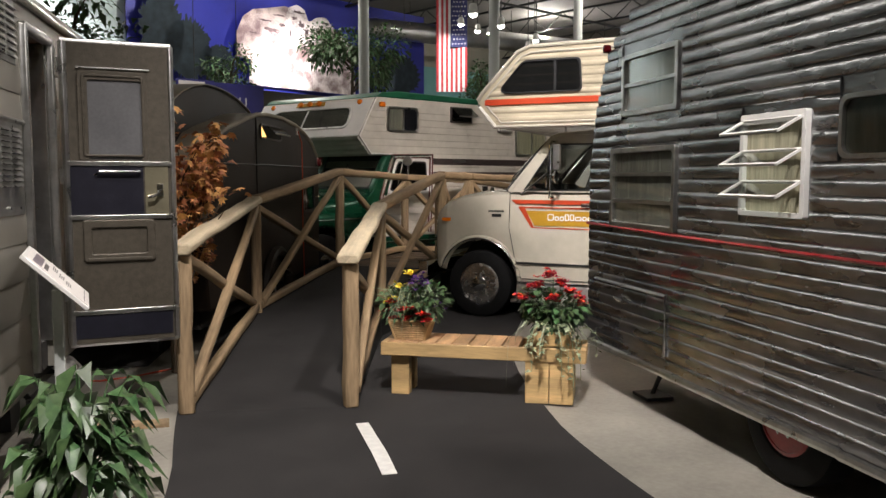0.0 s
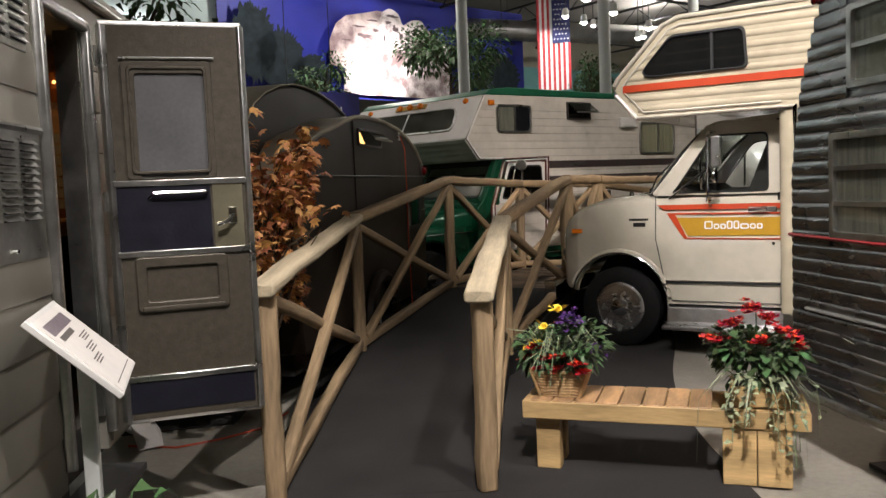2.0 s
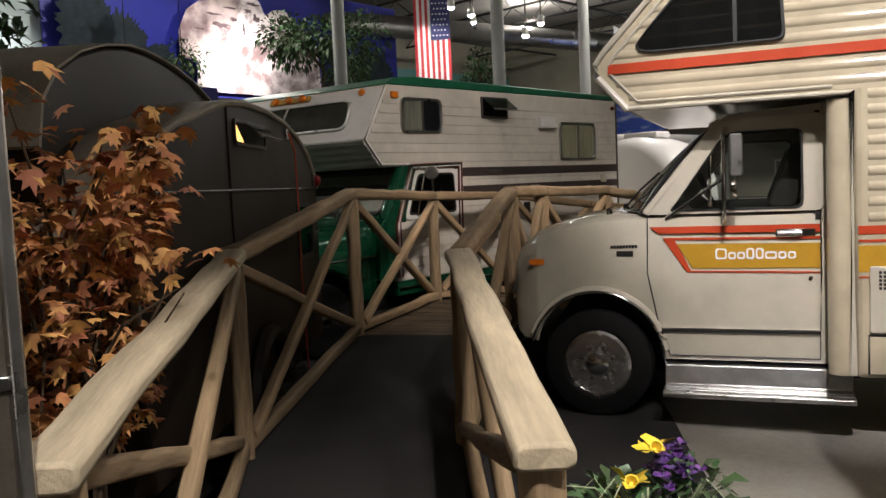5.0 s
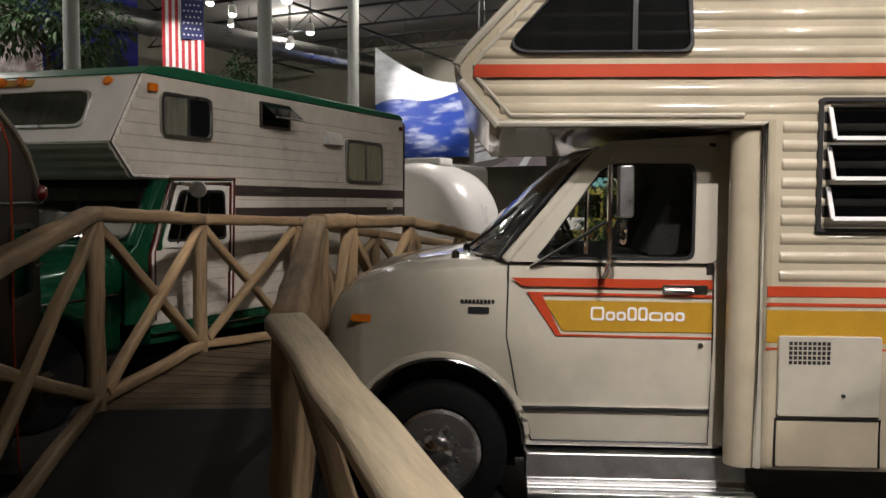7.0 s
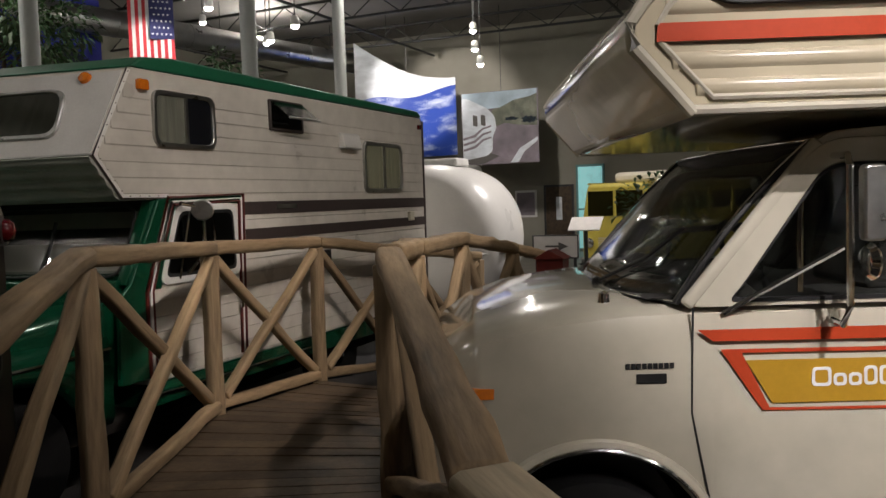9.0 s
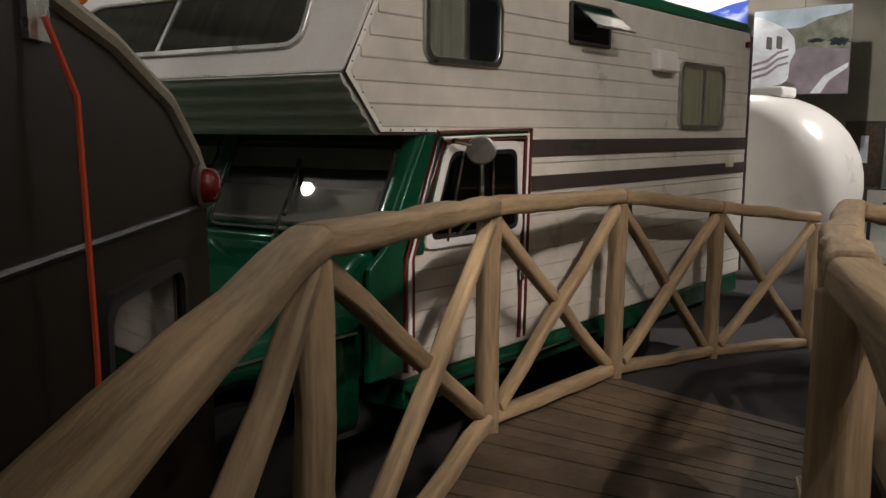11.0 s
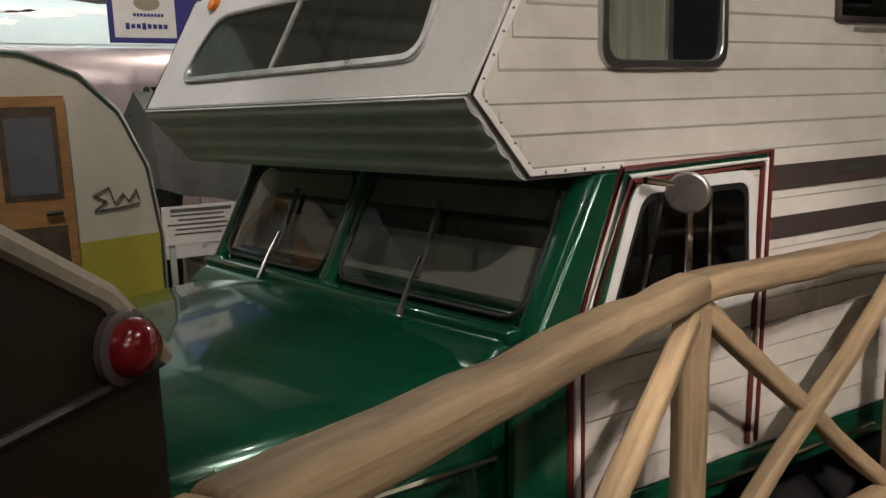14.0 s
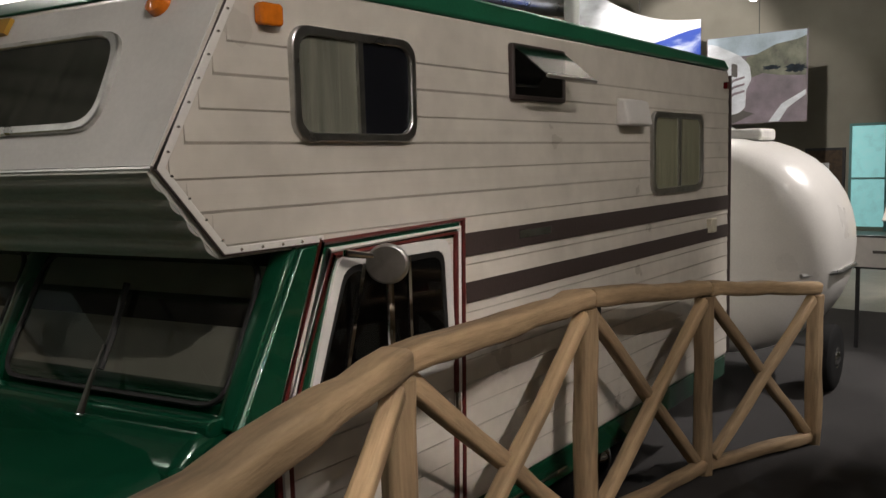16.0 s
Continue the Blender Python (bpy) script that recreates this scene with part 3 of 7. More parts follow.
EDGE_R = [(3.41, 4.18, 0.0), (5.08, 5.98, 0.24), (6.86, 7.08, 0.44), (8.12, 7.47, 0.46), (9.19, 7.73, 0.36), (10.15, 7.67, 0.22), (11.64, 7.74, 0.04)]


def ramp_sheet(i0, i1, material, name, label):
    bm = bmesh.new()
    lo = [[], []]
    for i in range(i0, i1 + 1):
        for k, row in enumerate((EDGE_L, EDGE_R)):
            x, y, z = row[i]
            lo[k].append((bm.verts.new((x, y, z + 0.001)), bm.verts.new((x, y, z - (0.05 if z > 0.04 else 0.006)))))
    A, B = lo
    n = len(A)
    for i in range(n - 1):
        for k in (0, 1):
            bm.faces.new((A[i][k], A[i + 1][k], B[i + 1][k], B[i][k]))
        for S in (A, B):
            bm.faces.new((S[i][0], S[i + 1][0], S[i + 1][1], S[i][1]))
    for e in (0, n - 1):
        bm.faces.new((A[e][0], B[e][0], B[e][1], A[e][1]))
    return structure(name, bm, material, label, "ramp")


ramp_sheet(0, 2, CARPET, "ramp", "black carpeted ramp climbing to the footbridge")
ramp_sheet(4, 6, CARPET, "ramp_far", "black carpeted ramp leading down from the footbridge")
# side boards and supports under the deck
bm = bmesh.new()
for row in (EDGE_L, EDGE_R):
    for a, b in zip(row, row[1:]):
        h0, h1 = max(a[2] - 0.05, 0.004), max(b[2] - 0.05, 0.004)
        v = [bm.verts.new(c) for c in ((a[0], a[1], -0.01), (b[0], b[1], -0.01), (b[0], b[1], h1), (a[0], a[1], h0))]
        bm.faces.new(v)
ob = structure("bridge_skirt", bm, STEEL, "dark boarding under the footbridge", "bridge base")
mod = ob.modifiers.new("thick", "SOLIDIFY")
mod.thickness, mod.offset = 0.03, 0

deck = thing("bridge_deck", pose(0, 0, 0), "brown weathered plank deck of the footbridge", "bridge deck", kind="structure")
rnd = random.Random(5)
for seg in (2, 3):
    a0, a1, b0, b1 = [Vector(r[i]) for r in (EDGE_L, EDGE_R) for i in (seg, seg + 1)]
    n = 13 if seg == 2 else 10
    for k in range(n):
        t0, t1 = (k + 0.04) / n, (k + 0.96) / n
        p = [a0.lerp(a1, t0), a0.lerp(a1, t1), b0.lerp(b1, t1), b0.lerp(b1, t0)]
        dz = rnd.uniform(-0.004, 0.004)
        bm = bmesh.new()
        top = [bm.verts.new(q + Vector((0, 0, dz))) for q in p]
        low = [bm.verts.new(q + Vector((0, 0, dz - 0.04))) for q in p]
        bm.faces.new(top)
        bm.faces.new(low[::-1])
        for i in range(4):
            bm.faces.new((top[i], low[i], low[(i + 1) % 4], top[(i + 1) % 4]))
        part("plank", bm, DECK, deck, smooth=False)


def railing(rows, sgn, label, seed):
    rail = thing("bridge_railing", pose(0, 0, 0), label, "railing", "bridge railings")
    for i, (x, y, z, h) in enumerate(rows):
        w = 0.125 if i == 2 and sgn < 0 else 0.1
        beam_part("post", (x, y, max(z - 0.06, 0.0)), (x + 0.005, y, h - 0.045), w, w, 0.005, seed + i, 6, WOOD, rail)
    for i, (a, b) in enumerate(zip(rows, rows[1:])):
        p, q = Vector((a[0], a[1], a[3])), Vector((b[0], b[1], b[3]))
        d = (q - p).normalized()
        e0 = 0.10 if i == 0 else -0.002
        w, h = (0.15, 0.07) if i == 0 else (0.122, 0.09)
        beam_part("top_rail", p - d * e0, q - d * 0.004, w, h, 0.006, seed + 20 + i, 10, WOOD_END if i == 0 else WOOD, rail, 0.014)
        flat_d = Vector((d.x, d.y, 0)).normalized() * 0.07
        side = Vector((-d.y, d.x, 0)).normalized() * 0.02
        bz0, bz1 = max(a[2], 0) + 0.06, max(b[2], 0) + 0.06
        beam_part("bottom_rail", (a[0], a[1], bz0), (b[0], b[1], bz1), 0.075, 0.075, 0.006, seed + 40 + i, 6, WOOD, rail)
        beam_part("brace", Vector((a[0], a[1], a[3] - 0.07)) + side + flat_d, Vector((b[0], b[1], bz1 + 0.04)) + side - flat_d, 0.068, 0.07, 0.006, seed + 60 + i, 6, WOOD, rail)
        beam_part("brace", Vector((a[0], a[1], bz0 + 0.04)) - side + flat_d, Vector((b[0], b[1], b[3] - 0.07)) - side - flat_d, 0.068, 0.07, 0.006, seed + 80 + i, 6, WOOD, rail)
    return rail


railing(LEFT, 1, "rustic hewn log railing with crossed braces along the footbridge", 100)
railing(RIGHT, -1, "rustic hewn log railing beside the cream motorhome, ramp to deck", 300)

# ---- cream motorhome, built along its own axes: x ahead, y to its driver's side ----
VF, VN = Vector((-0.390, 0.921, 0)), Vector((-0.921, -0.390, 0))
VAN_M = Matrix(((VF.x, VN.x, 0, 0), (VF.y, VN.y, 0, 0), (0, 0, 1, 0), (0, 0, 0, 1))) @ Matrix.Translation((0, -9.40, 0))
van = thing("motorhome", VAN_M, "cream motorhome with over-cab bunk and red and ochre stripes", "motorhome")
CW, HW = 0.955, 1.225


def lerp_table(table, x):
    for (x0, *a), (x1, *b) in zip(table, table[1:]):
        if x0 >= x >= x1:
            t = (x0 - x) / (x0 - x1)
            return [p + (q - p) * t for p, q in zip(a, b)]
    return list(table[-1][1:]) if x < table[-1][0] else list(table[0][1:])


# u, top, half width, bottom
CABT = [(3.72, 1.02, 0.66, 0.62), (3.70, 1.10, 0.72, 0.56), (3.64, 1.19, 0.79, 0.52), (3.5, 1.285, 0.88, 0.5), (3.3, 1.345, 0.94, 0.5), (3.1, 1.375, 0.955, 0.5), (2.95, 1.39, 0.957, 0.5), (2.72, 1.395, 0.957, 0.42), (1.62, 1.395, 0.957, 0.42)]
us = [3.72, 3.70, 3.64, 3.55, 3.5] + [3.08 + 0.44 * math.cos(radians(a)) for a in range(0, 181, 12)] + [2.6, 2.3, 2.0, 1.62]
us = sorted(set(round(u, 4) for u in us), reverse=True)
bm = bmesh.new()
rings = []
for u in us:
    top, hw, zb = lerp_table(CABT, u)
    if abs(u - 3.08) < 0.4401:
        zb = max(zb, 0.42 + math.sqrt(max(0, 0.44 ** 2 - (u - 3.08) ** 2)))
    if u > 2.9:
        crown = top + 0.035
    else:
        crown = top
    half = [(hw * 0.97, zb), (hw * 0.985, zb + 0.04), (hw, zb + (top - zb) * 0.45), (hw * 0.995, zb + (top - zb) * 0.8), (hw * 0.965, top - 0.035), (hw * 0.9, top - 0.004), (hw * 0.6, top + (crown - top) * 0.7), (0, crown)]
    ring = half + [(-a, b) for a, b in half[-2::-1]]
    rings.append([bm.verts.new((u, a, b)) for a, b in ring])
for A, B in zip(rings, rings[1:]):
    for j in range(len(A) - 1):
        bm.faces.new((A[j], A[j + 1], B[j + 1], B[j]))
bm.faces.new(rings[0])
bm.faces.new(rings[-1])
cab = part("cab_body", bm, CREAM, van)
part("wheel_arch_lip", tube([(3.08 + 0.468 * math.cos(radians(a)), CW - 0.004, 0.42 + 0.468 * math.sin(radians(a))) for a in range(20, 178, 8)], 0.026, 8), CREAM, cab)
part("wheel_arch_trim", tube([(3.08 + 0.455 * math.cos(radians(a)), CW + 0.016, 0.42 + 0.455 * math.sin(radians(a))) for a in range(14, 181, 8)] + [(2.625, CW, 0.4)], 0.009, 6), CHROME, cab)
# black slab behind the wheel, deep shade of the well as colour
part("wheel_well", prism([(3.5, 0.2), (3.5, 0.5), (3.3, 0.8), (3.08, 0.86), (2.86, 0.8), (2.66, 0.5), (2.66, 0.2)], 0.45, 0.6), BLACK, cab)
part("chassis", box2((-2.4, -0.7, 0.28), (3.4, 0.7, 0.48)), DARK, cab)
part("dashboard", prism([(2.86, 1.41), (2.5, 1.47), (2.42, 1.40)], -0.86, 0.86), DARK, cab)
# dark cover on the solid body at belt height, cabin shade as colour
part("cabin_floor", box2((1.64, -0.9, 1.397), (2.72, 0.9, 1.405)), DARK, cab)
# greenhouse
outer = [(2.74, 1.385), (2.68, 1.46), (2.27, 1.95), (2.18, 1.985), (1.64, 1.985), (1.64, 1.385)]
win_loop = [(2.585, 1.40), (2.53, 1.46), (2.25, 1.86), (2.18, 1.895), (1.765, 1.895), (1.765, 1.40)]
ro, ri = rounded(outer, 0.06), rounded(win_loop, 0.05)
for s in (1, -1):
    y0 = s * CW * 0.985
    dr = part("cab_door_frame", ring_plate(ro, ri, y0 - s * 0.04, y0, "y"), CREAM, cab, bevel=0.008)
    part("window_seal", ring_plate(ri, inset(ri, 0.014), y0 - s * 0.03, y0 + s * 0.004), BLACK, dr)
    part("side_glass", prism(inset(ri, 0.012), y0 - s * 0.02, y0 - s * 0.016), PANE, dr, smooth=False)
    part("vent_pillar", tube([(2.32, y0 - s * 0.01, 1.43), (2.315, y0 - s * 0.01, 1.76)], 0.011, 6), CHROME, dr)
part("cab_roof", prism(rounded([(2.29, 1.955), (2.2, 2.01), (1.55, 2.05), (1.55, 1.97)], 0.03), -CW * 0.97, CW * 0.97), CREAM, cab, bevel=0.03)
def screen_point(v, t):
    """v from -1 to 1 across, t from the cowl up to the roof."""
    base = Vector((2.95 - 0.19 * abs(v) ** 2.4, v * CW * 0.95, 1.40))
    head = Vector((2.35 - 0.09 * abs(v) ** 2.4, v * CW * 0.93, 1.972))
    return base.lerp(head, t) + Vector((0.02, 0, 0.02)) * math.sin(math.pi * t)


bm = bmesh.new()
grid = [[bm.verts.new(screen_point(-1 + i / 8, j / 5)) for j in range(6)] for i in range(17)]
for A, B in zip(grid, grid[1:]):
    for j in range(5):
        bm.faces.new((A[j], A[j + 1], B[j + 1], B[j]))
ob = part("windshield", bm, PANE_MID, cab, "wrapped windscreen glass")
md = ob.modifiers.new("thick", "SOLIDIFY")
md.thickness = 0.006
rim = [screen_point(-1 + i / 8, 0) for i in range(17)] + [screen_point(1, j / 5) for j in range(1, 6)] + [screen_point(1 - i / 8, 1) for i in range(1, 17)] + [screen_point(-1, 1 - j / 5) for j in range(1, 5)]
part("windshield_seal", tube(rim, 0.011, 6, closed=True), BLACK, cab)
part("windshield_trim", tube([p + Vector((0.012, 0, 0.008)) for p in rim], 0.005, 5, closed=True), CHROME, cab)
for s in (1, -1):
    part("windshield_pillar", beam((2.735, s * CW * 0.968, 1.39), (2.245, s * CW * 0.962, 1.975), 0.04, 0.05, 0.0, 1, 3), CREAM, cab, bevel=0.01)
part("cab_rear_panel", box2((1.5, -CW * 0.985, 0.43), (1.665, CW * 0.985, 2.05)), CREAM, cab, bevel=0.02)
part("rear_bulkhead", box2((1.668, -0.93, 0.5), (1.70, 0.93, 2.0)), DARK, cab)
for y in (0.45, -0.45):
    st = part("seat_back", prism(rounded([(1.98, 1.40), (1.82, 1.82), (1.70, 1.80), (1.80, 1.40)], 0.05), y - 0.25, y + 0.25), DARK, cab, bevel=0.03)
sw = part("steering_wheel", tube([(2.36 + 0.07 * math.sin(a), 0.45 + 0.2 * math.cos(a), 1.5 + 0.17 * math.sin(a)) for a in [2 * math.pi * k / 20 for k in range(20)]], 0.014, 6, closed=True), BLACK, cab)
part("spoke", tube([(2.36, 0.26, 1.5), (2.36, 0.64, 1.5)], 0.012, 6), BLACK, sw)
# door seams, sill step, trim
part("door_seam", tube([(2.715, CW + 0.0, 1.385), (2.725, CW + 0.001, 1.0), (2.655, CW - 0.004, 0.63), (2.59, CW - 0.01, 0.45), (1.68, CW - 0.01, 0.45), (1.67, CW + 0.001, 1.0), (1.67, CW - 0.005, 1.385)], 0.0045, 5), BLACK, cab)
part("rocker_trim", box2((1.68, CW - 0.01, 0.612), (2.65, CW + 0.012, 0.63)), BLACK, cab)
part("rocker_trim", box2((1.68, CW - 0.01, 0.630), (2.65, CW + 0.010, 0.636)), CHROME, cab)
stp = part("side_step", prism(rounded([(CW - 0.15, 0.4), (CW + 0.04, 0.4), (CW + 0.06, 0.27), (CW + 0.24, 0.26), (CW + 0.24, 0.225), (CW - 0.15, 0.225)], 0.012), 1.5, 2.62, "x"), MILL, van, "brushed aluminium running board", bevel=0.006)
for k in range(3):
    part("step_rib", box2((1.5, CW + 0.075 + k * 0.05, 0.262), (2.62, CW + 0.095 + k * 0.05, 0.268)), CHROME, stp)
part("side_marker", prism(rounded(rrect(3.36, 1.055, 3.55, 1.095, 0.015), 0.004, 1), CW - 0.16, CW - 0.06, "y"), AMBER, cab, "amber side marker")
badge = part("fender_badge", box((2.87, CW + 0.002, 1.132), (0.11, 0.008, 0.035)), BLACK, cab)
for k in range(9):
    part("badge_bar", box((2.955 - k * 0.02, CW + 0.002, 1.178), (0.015, 0.008, 0.02)), BLACK, badge, smooth=False)
hd = part("door_handle", tube([(1.92, CW + 0.03, 1.25), (1.78, CW + 0.035, 1.25)], 0.013, 8), CHROME, cab)
part("handle_base", box2((1.70, CW - 0.01, 1.225), (1.93, CW + 0.012, 1.275)), CHROME, hd, bevel=0.006)
part("door_lock", lathe([(0.013, CW - 0.01), (0.013, CW + 0.012), (0.002, CW + 0.014)], 12), CHROME, cab, m=pose(1.73, 0, 0.965))
bmp = part("front_bumper", prism(rounded([(3.72, 0.42), (3.84, 0.42), (3.84, 0.6), (3.72, 0.6)], 0.03), -0.92, 0.92), CHROME, van, "chrome front bumper", bevel=0.01)
part("grille", prism([(3.70, 0.66), (3.735, 0.66), (3.735, 0.96), (3.70, 0.96)], -0.5, 0.5), BLACK, cab)
for s in (1, -1):
    part("headlight", lathe([(0.1, 0.0), (0.1, 0.03), (0.05, 0.05), (0.005, 0.055)], 20, "x"), CHROME, cab, m=pose(3.70, s * 0.6, 0.82))
wp = part("wiper", tube([(2.95, 0.30, 1.425), (2.80, 0.62, 1.55), (2.66, 0.66, 1.665)], 0.008, 6), BLACK, cab)
part("wiper_pivot", lathe([(0.03, 0.0), (0.02, 0.05), (0.005, 0.06)], 10, "z"), BLACK, wp, m=pose(2.95, 0.30, 1.39))
part("antenna_base", lathe([(0.025, 0.0), (0.02, 0.04), (0.006, 0.05)], 10, "z"), CHROME, cab, m=pose(3.0, 0.75, 1.385))
mr = part("door_mirror", prism(rrect(2.11, 1.62, 2.19, 1.88, 0.02), CW + 0.14, CW + 0.19), MILL, van, "tall aluminium-backed door mirror on chrome arms", bevel=0.01)
part("mirror_arm", tube([(2.22, CW - 0.01, 1.33), (2.235, CW + 0.13, 1.33), (2.225, CW + 0.16, 1.40), (2.225, CW + 0.16, 1.88), (2.215, CW + 0.12, 1.915), (2.2, CW - 0.02, 1.92)], 0.013, 8), CHROME, mr)
part("mirror_strut", tube([(2.60, CW - 0.02, 1.36), (2.24, CW + 0.15, 1.6)], 0.010, 6), CHROME, mr)
rm = part("round_mirror", lathe([(0.06, 0.0), (0.065, 0.01), (0.05, 0.03), (0.01, 0.04)], 20, "x"), CHROME, mr, m=pose(2.15, CW + 0.17, 1.55))
wheel(van, 3.08, CW - 0.13, 0.37, 0.37, 0.22, 1, RIMCHROME, CHROME, 0.225)
wheel(van, 3.08, -CW + 0.13, 0.37, 0.37, 0.22, -1, CHROME, CHROME, 0.215)
wheel(van, -1.2, HW - 0.2, 0.37, 0.37, 0.22, 1, CHROME, CHROME, 0.215)
wheel(van, -1.2, -HW + 0.2, 0.37, 0.37, 0.22, -1, CHROME, CHROME, 0.215)
# coach
REAR = -2.6
prof = [(2.80, 2.055), (2.985, 2.27), (3.0, 2.36), (2.95, 2.43), (2.56, 2.84), (2.42, 2.89), (REAR, 2.93), (REAR, 0.4), (1.505, 0.4), (1.505, 2.055)]
coach = part("coach_body", prism(prof, -HW, HW), CREAM_SIDING, van, bevel=0.035, segs=3)


def front_u(z):
    if z < 2.08:
        return 1.5
    pts = [(2.055, 2.80), (2.27, 2.985), (2.36, 3.0), (2.43, 2.95), (2.84, 2.56), (2.89, 2.42)]
    for (z0, u0), (z1, u1) in zip(pts, pts[1:]):
        if z0 <= z <= z1:
            return u0 + (u1 - u0) * (z - z0) / (z1 - z0)
    return 2.42


bm = bmesh.new()
z = 0.47
while z < 2.82:
    if z > 1.32:
        u1 = front_u(z) - (0.1 if z > 2.08 else 0.06)
        for s in (1, -1):
            pr = [(s * (HW - 0.004), z - 0.034), (s * (HW + 0.012), z - 0.012), (s * (HW + 0.012), z + 0.012), (s * (HW - 0.004), z + 0.034)]
            add_prism(bm, pr, REAR + 0.05, u1, "x")
    z += 0.088
part("ribbed_siding", bm, CREAM_SIDING, coach, bevel=0.008, segs=2)
edge = [(2.78, 2.06), (2.965, 2.275), (2.98, 2.355), (2.935, 2.42), (2.545, 2.825), (2.41, 2.875), (REAR + 0.02, 2.915)]
edge2 = [(1.52, 0.42), (1.52, 2.07), (2.78, 2.07)]
for s in (1, -1):
    part("edge_moulding", tube([(u, s * (HW + 0.002), z) for u, z in edge], 0.022, 8), CREAM, coach, bevel=0.0)
    part("edge_moulding", tube([(u, s * (HW + 0.002), z) for u, z in edge2], 0.02, 8), CREAM, coach)
    a = [(1.62, 2.11), (2.72, 2.11), (2.885, 2.29), (2.893, 2.345), (2.86, 2.40), (2.50, 2.775), (2.40, 2.81), (REAR + 0.1, 2.845)]
    part("edge_bead", tube([(u, s * (HW + 0.006), z) for u, z in a], 0.011, 6), CREAM, coach)
part("corner_post", lathe([(0.085, 0.41), (0.085, 2.04)], 20, "z"), CREAM_SIDING, coach, m=pose(1.565, HW - 0.1, 0))
part("corner_post", lathe([(0.085, 0.41), (0.085, 2.04)], 20, "z"), CREAM_SIDING, coach, m=pose(1.565, -HW + 0.1, 0))


def stripe(poly, y, material, name="stripe", parent=None):
    return part(name, prism(poly, y, y + 0.003), material, parent or van, smooth=False)


yc = HW + 0.0125
stripe([(2.90, 2.29), (2.895, 2.35), (REAR + 0.05, 2.35), (REAR + 0.05, 2.285)], yc, RED)
stripe([(1.49, 1.25), (1.49, 1.30), (REAR + 0.05, 1.30), (REAR + 0.05, 1.25)], HW + 0.001, RED)
stripe([(1.49, 1.205), (1.49, 1.22), (REAR + 0.05, 1.22), (REAR + 0.05, 1.205)], HW + 0.001, RED)
stripe([(1.49, 1.03), (1.49, 1.185), (REAR + 0.05, 1.185), (REAR + 0.05, 1.03)], HW + 0.001, OCHRE)
stripe([(1.49, 0.995), (1.49, 1.005), (REAR + 0.05, 1.005), (REAR + 0.05, 0.995)], HW + 0.001, RED)
yd = CW + 0.0035
stripe([(2.70, 1.305), (2.645, 1.262), (1.675, 1.255), (1.675, 1.302)], yd, RED)
stripe([(2.62, 1.232), (2.60, 1.218), (1.675, 1.21), (1.675, 1.224)], yd, RED)
stripe([(2.62, 1.232), (2.47, 1.005), (2.44, 1.005), (2.545, 1.222)], yd + 0.0005, RED)
stripe([(2.53, 1.19), (2.435, 1.03), (1.675, 1.03), (1.675, 1.185)], yd, OCHRE)
stripe([(2.46, 1.014), (2.455, 1.004), (1.675, 0.996), (1.675, 1.006)], yd, RED)
bm = bmesh.new()
lx = 2.30
for k in range(8):
    w = 0.078 if k in (0, 5) else 0.055
    h = 0.07 if k in (0, 3, 4) else 0.046
    lp = rrect(lx - w, 1.088, lx - 0.008, 1.088 + h, 0.014, 3)
    sub = ring_plate(lp, inset(lp, 0.011), yd + 0.003, yd + 0.0055)
    me = bpy.data.meshes.new("tmp")
    sub.to_mesh(me)
    sub.free()
    bm.from_mesh(me)
    bpy.data.meshes.remove(me)
    lx -= w
part("logo", bm, FLAGWHITE, van, "white rounded logo shapes on the ochre stripe", smooth=False)
# coach windows and hatches
ol = rounded([(2.73, 2.44), (2.70, 2.49), (2.48, 2.735), (1.88, 2.735), (1.86, 2.40), (2.68, 2.40)], 0.055)
for s in (1, -1):
    w = window(van, ol, s * (HW + 0.008), BLACK, PANE_DARK, 0.022, 0.022, sgn=s, back=CURTAIN, split=2.14)
lv = part("louvre_window_frame", ring_plate(rounded(rrect(0.56, 1.56, 1.28, 2.19, 0.02), 0.005, 1), rounded(inset(rrect(0.56, 1.56, 1.28, 2.19, 0.02), 0.018), 0.005, 1), HW - 0.005, HW + 0.03), BLACK, van, "dark framed jalousie window with three glass louvres")
# dark sheet behind the louvres: no room inside, its shade is painted
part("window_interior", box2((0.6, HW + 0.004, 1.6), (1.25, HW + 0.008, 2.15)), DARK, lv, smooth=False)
for k in range(3):
    z1 = 2.15 - k * 0.185
    m = pose(0.92, HW + 0.02, z1) @ pose(0, 0, 0, 24, 0, 0)
    pn = part("louvre_pane", box((0, 0, -0.088), (0.62, 0.005, 0.165)), PANE_DARK, lv, m=m, smooth=False)
    part("louvre_edge", box((0, 0.0, -0.172), (0.62, 0.016, 0.02)), WHITE, pn)
    part("louvre_edge", box((0.312, 0.0, -0.09), (0.02, 0.012, 0.165)), WHITE, pn)
    part("louvre_edge", box((0.0, 0.0, -0.004), (0.62, 0.012, 0.012)), CHROME, pn)
hp = part("refrigerator_hatch", prism(rrect(0.955, 0.675, 1.435, 1.065, 0.015), HW - 0.002, HW + 0.022), CREAM, van, "cream hatch with a small grille", bevel=0.006)
bm = bmesh.new()
for i in range(9):
    for j in range(5):
        add_box(bm, (1.38 - i * 0.022, HW + 0.023, 1.03 - j * 0.023), (0.015, 0.004, 0.016))
part("hatch_grille", bm, BLACK, hp, smooth=False)
part("hatch_lock", lathe([(0.01, HW + 0.02), (0.01, HW + 0.028)], 10), BLACK, hp, m=pose(1.13, 0, 0.78))
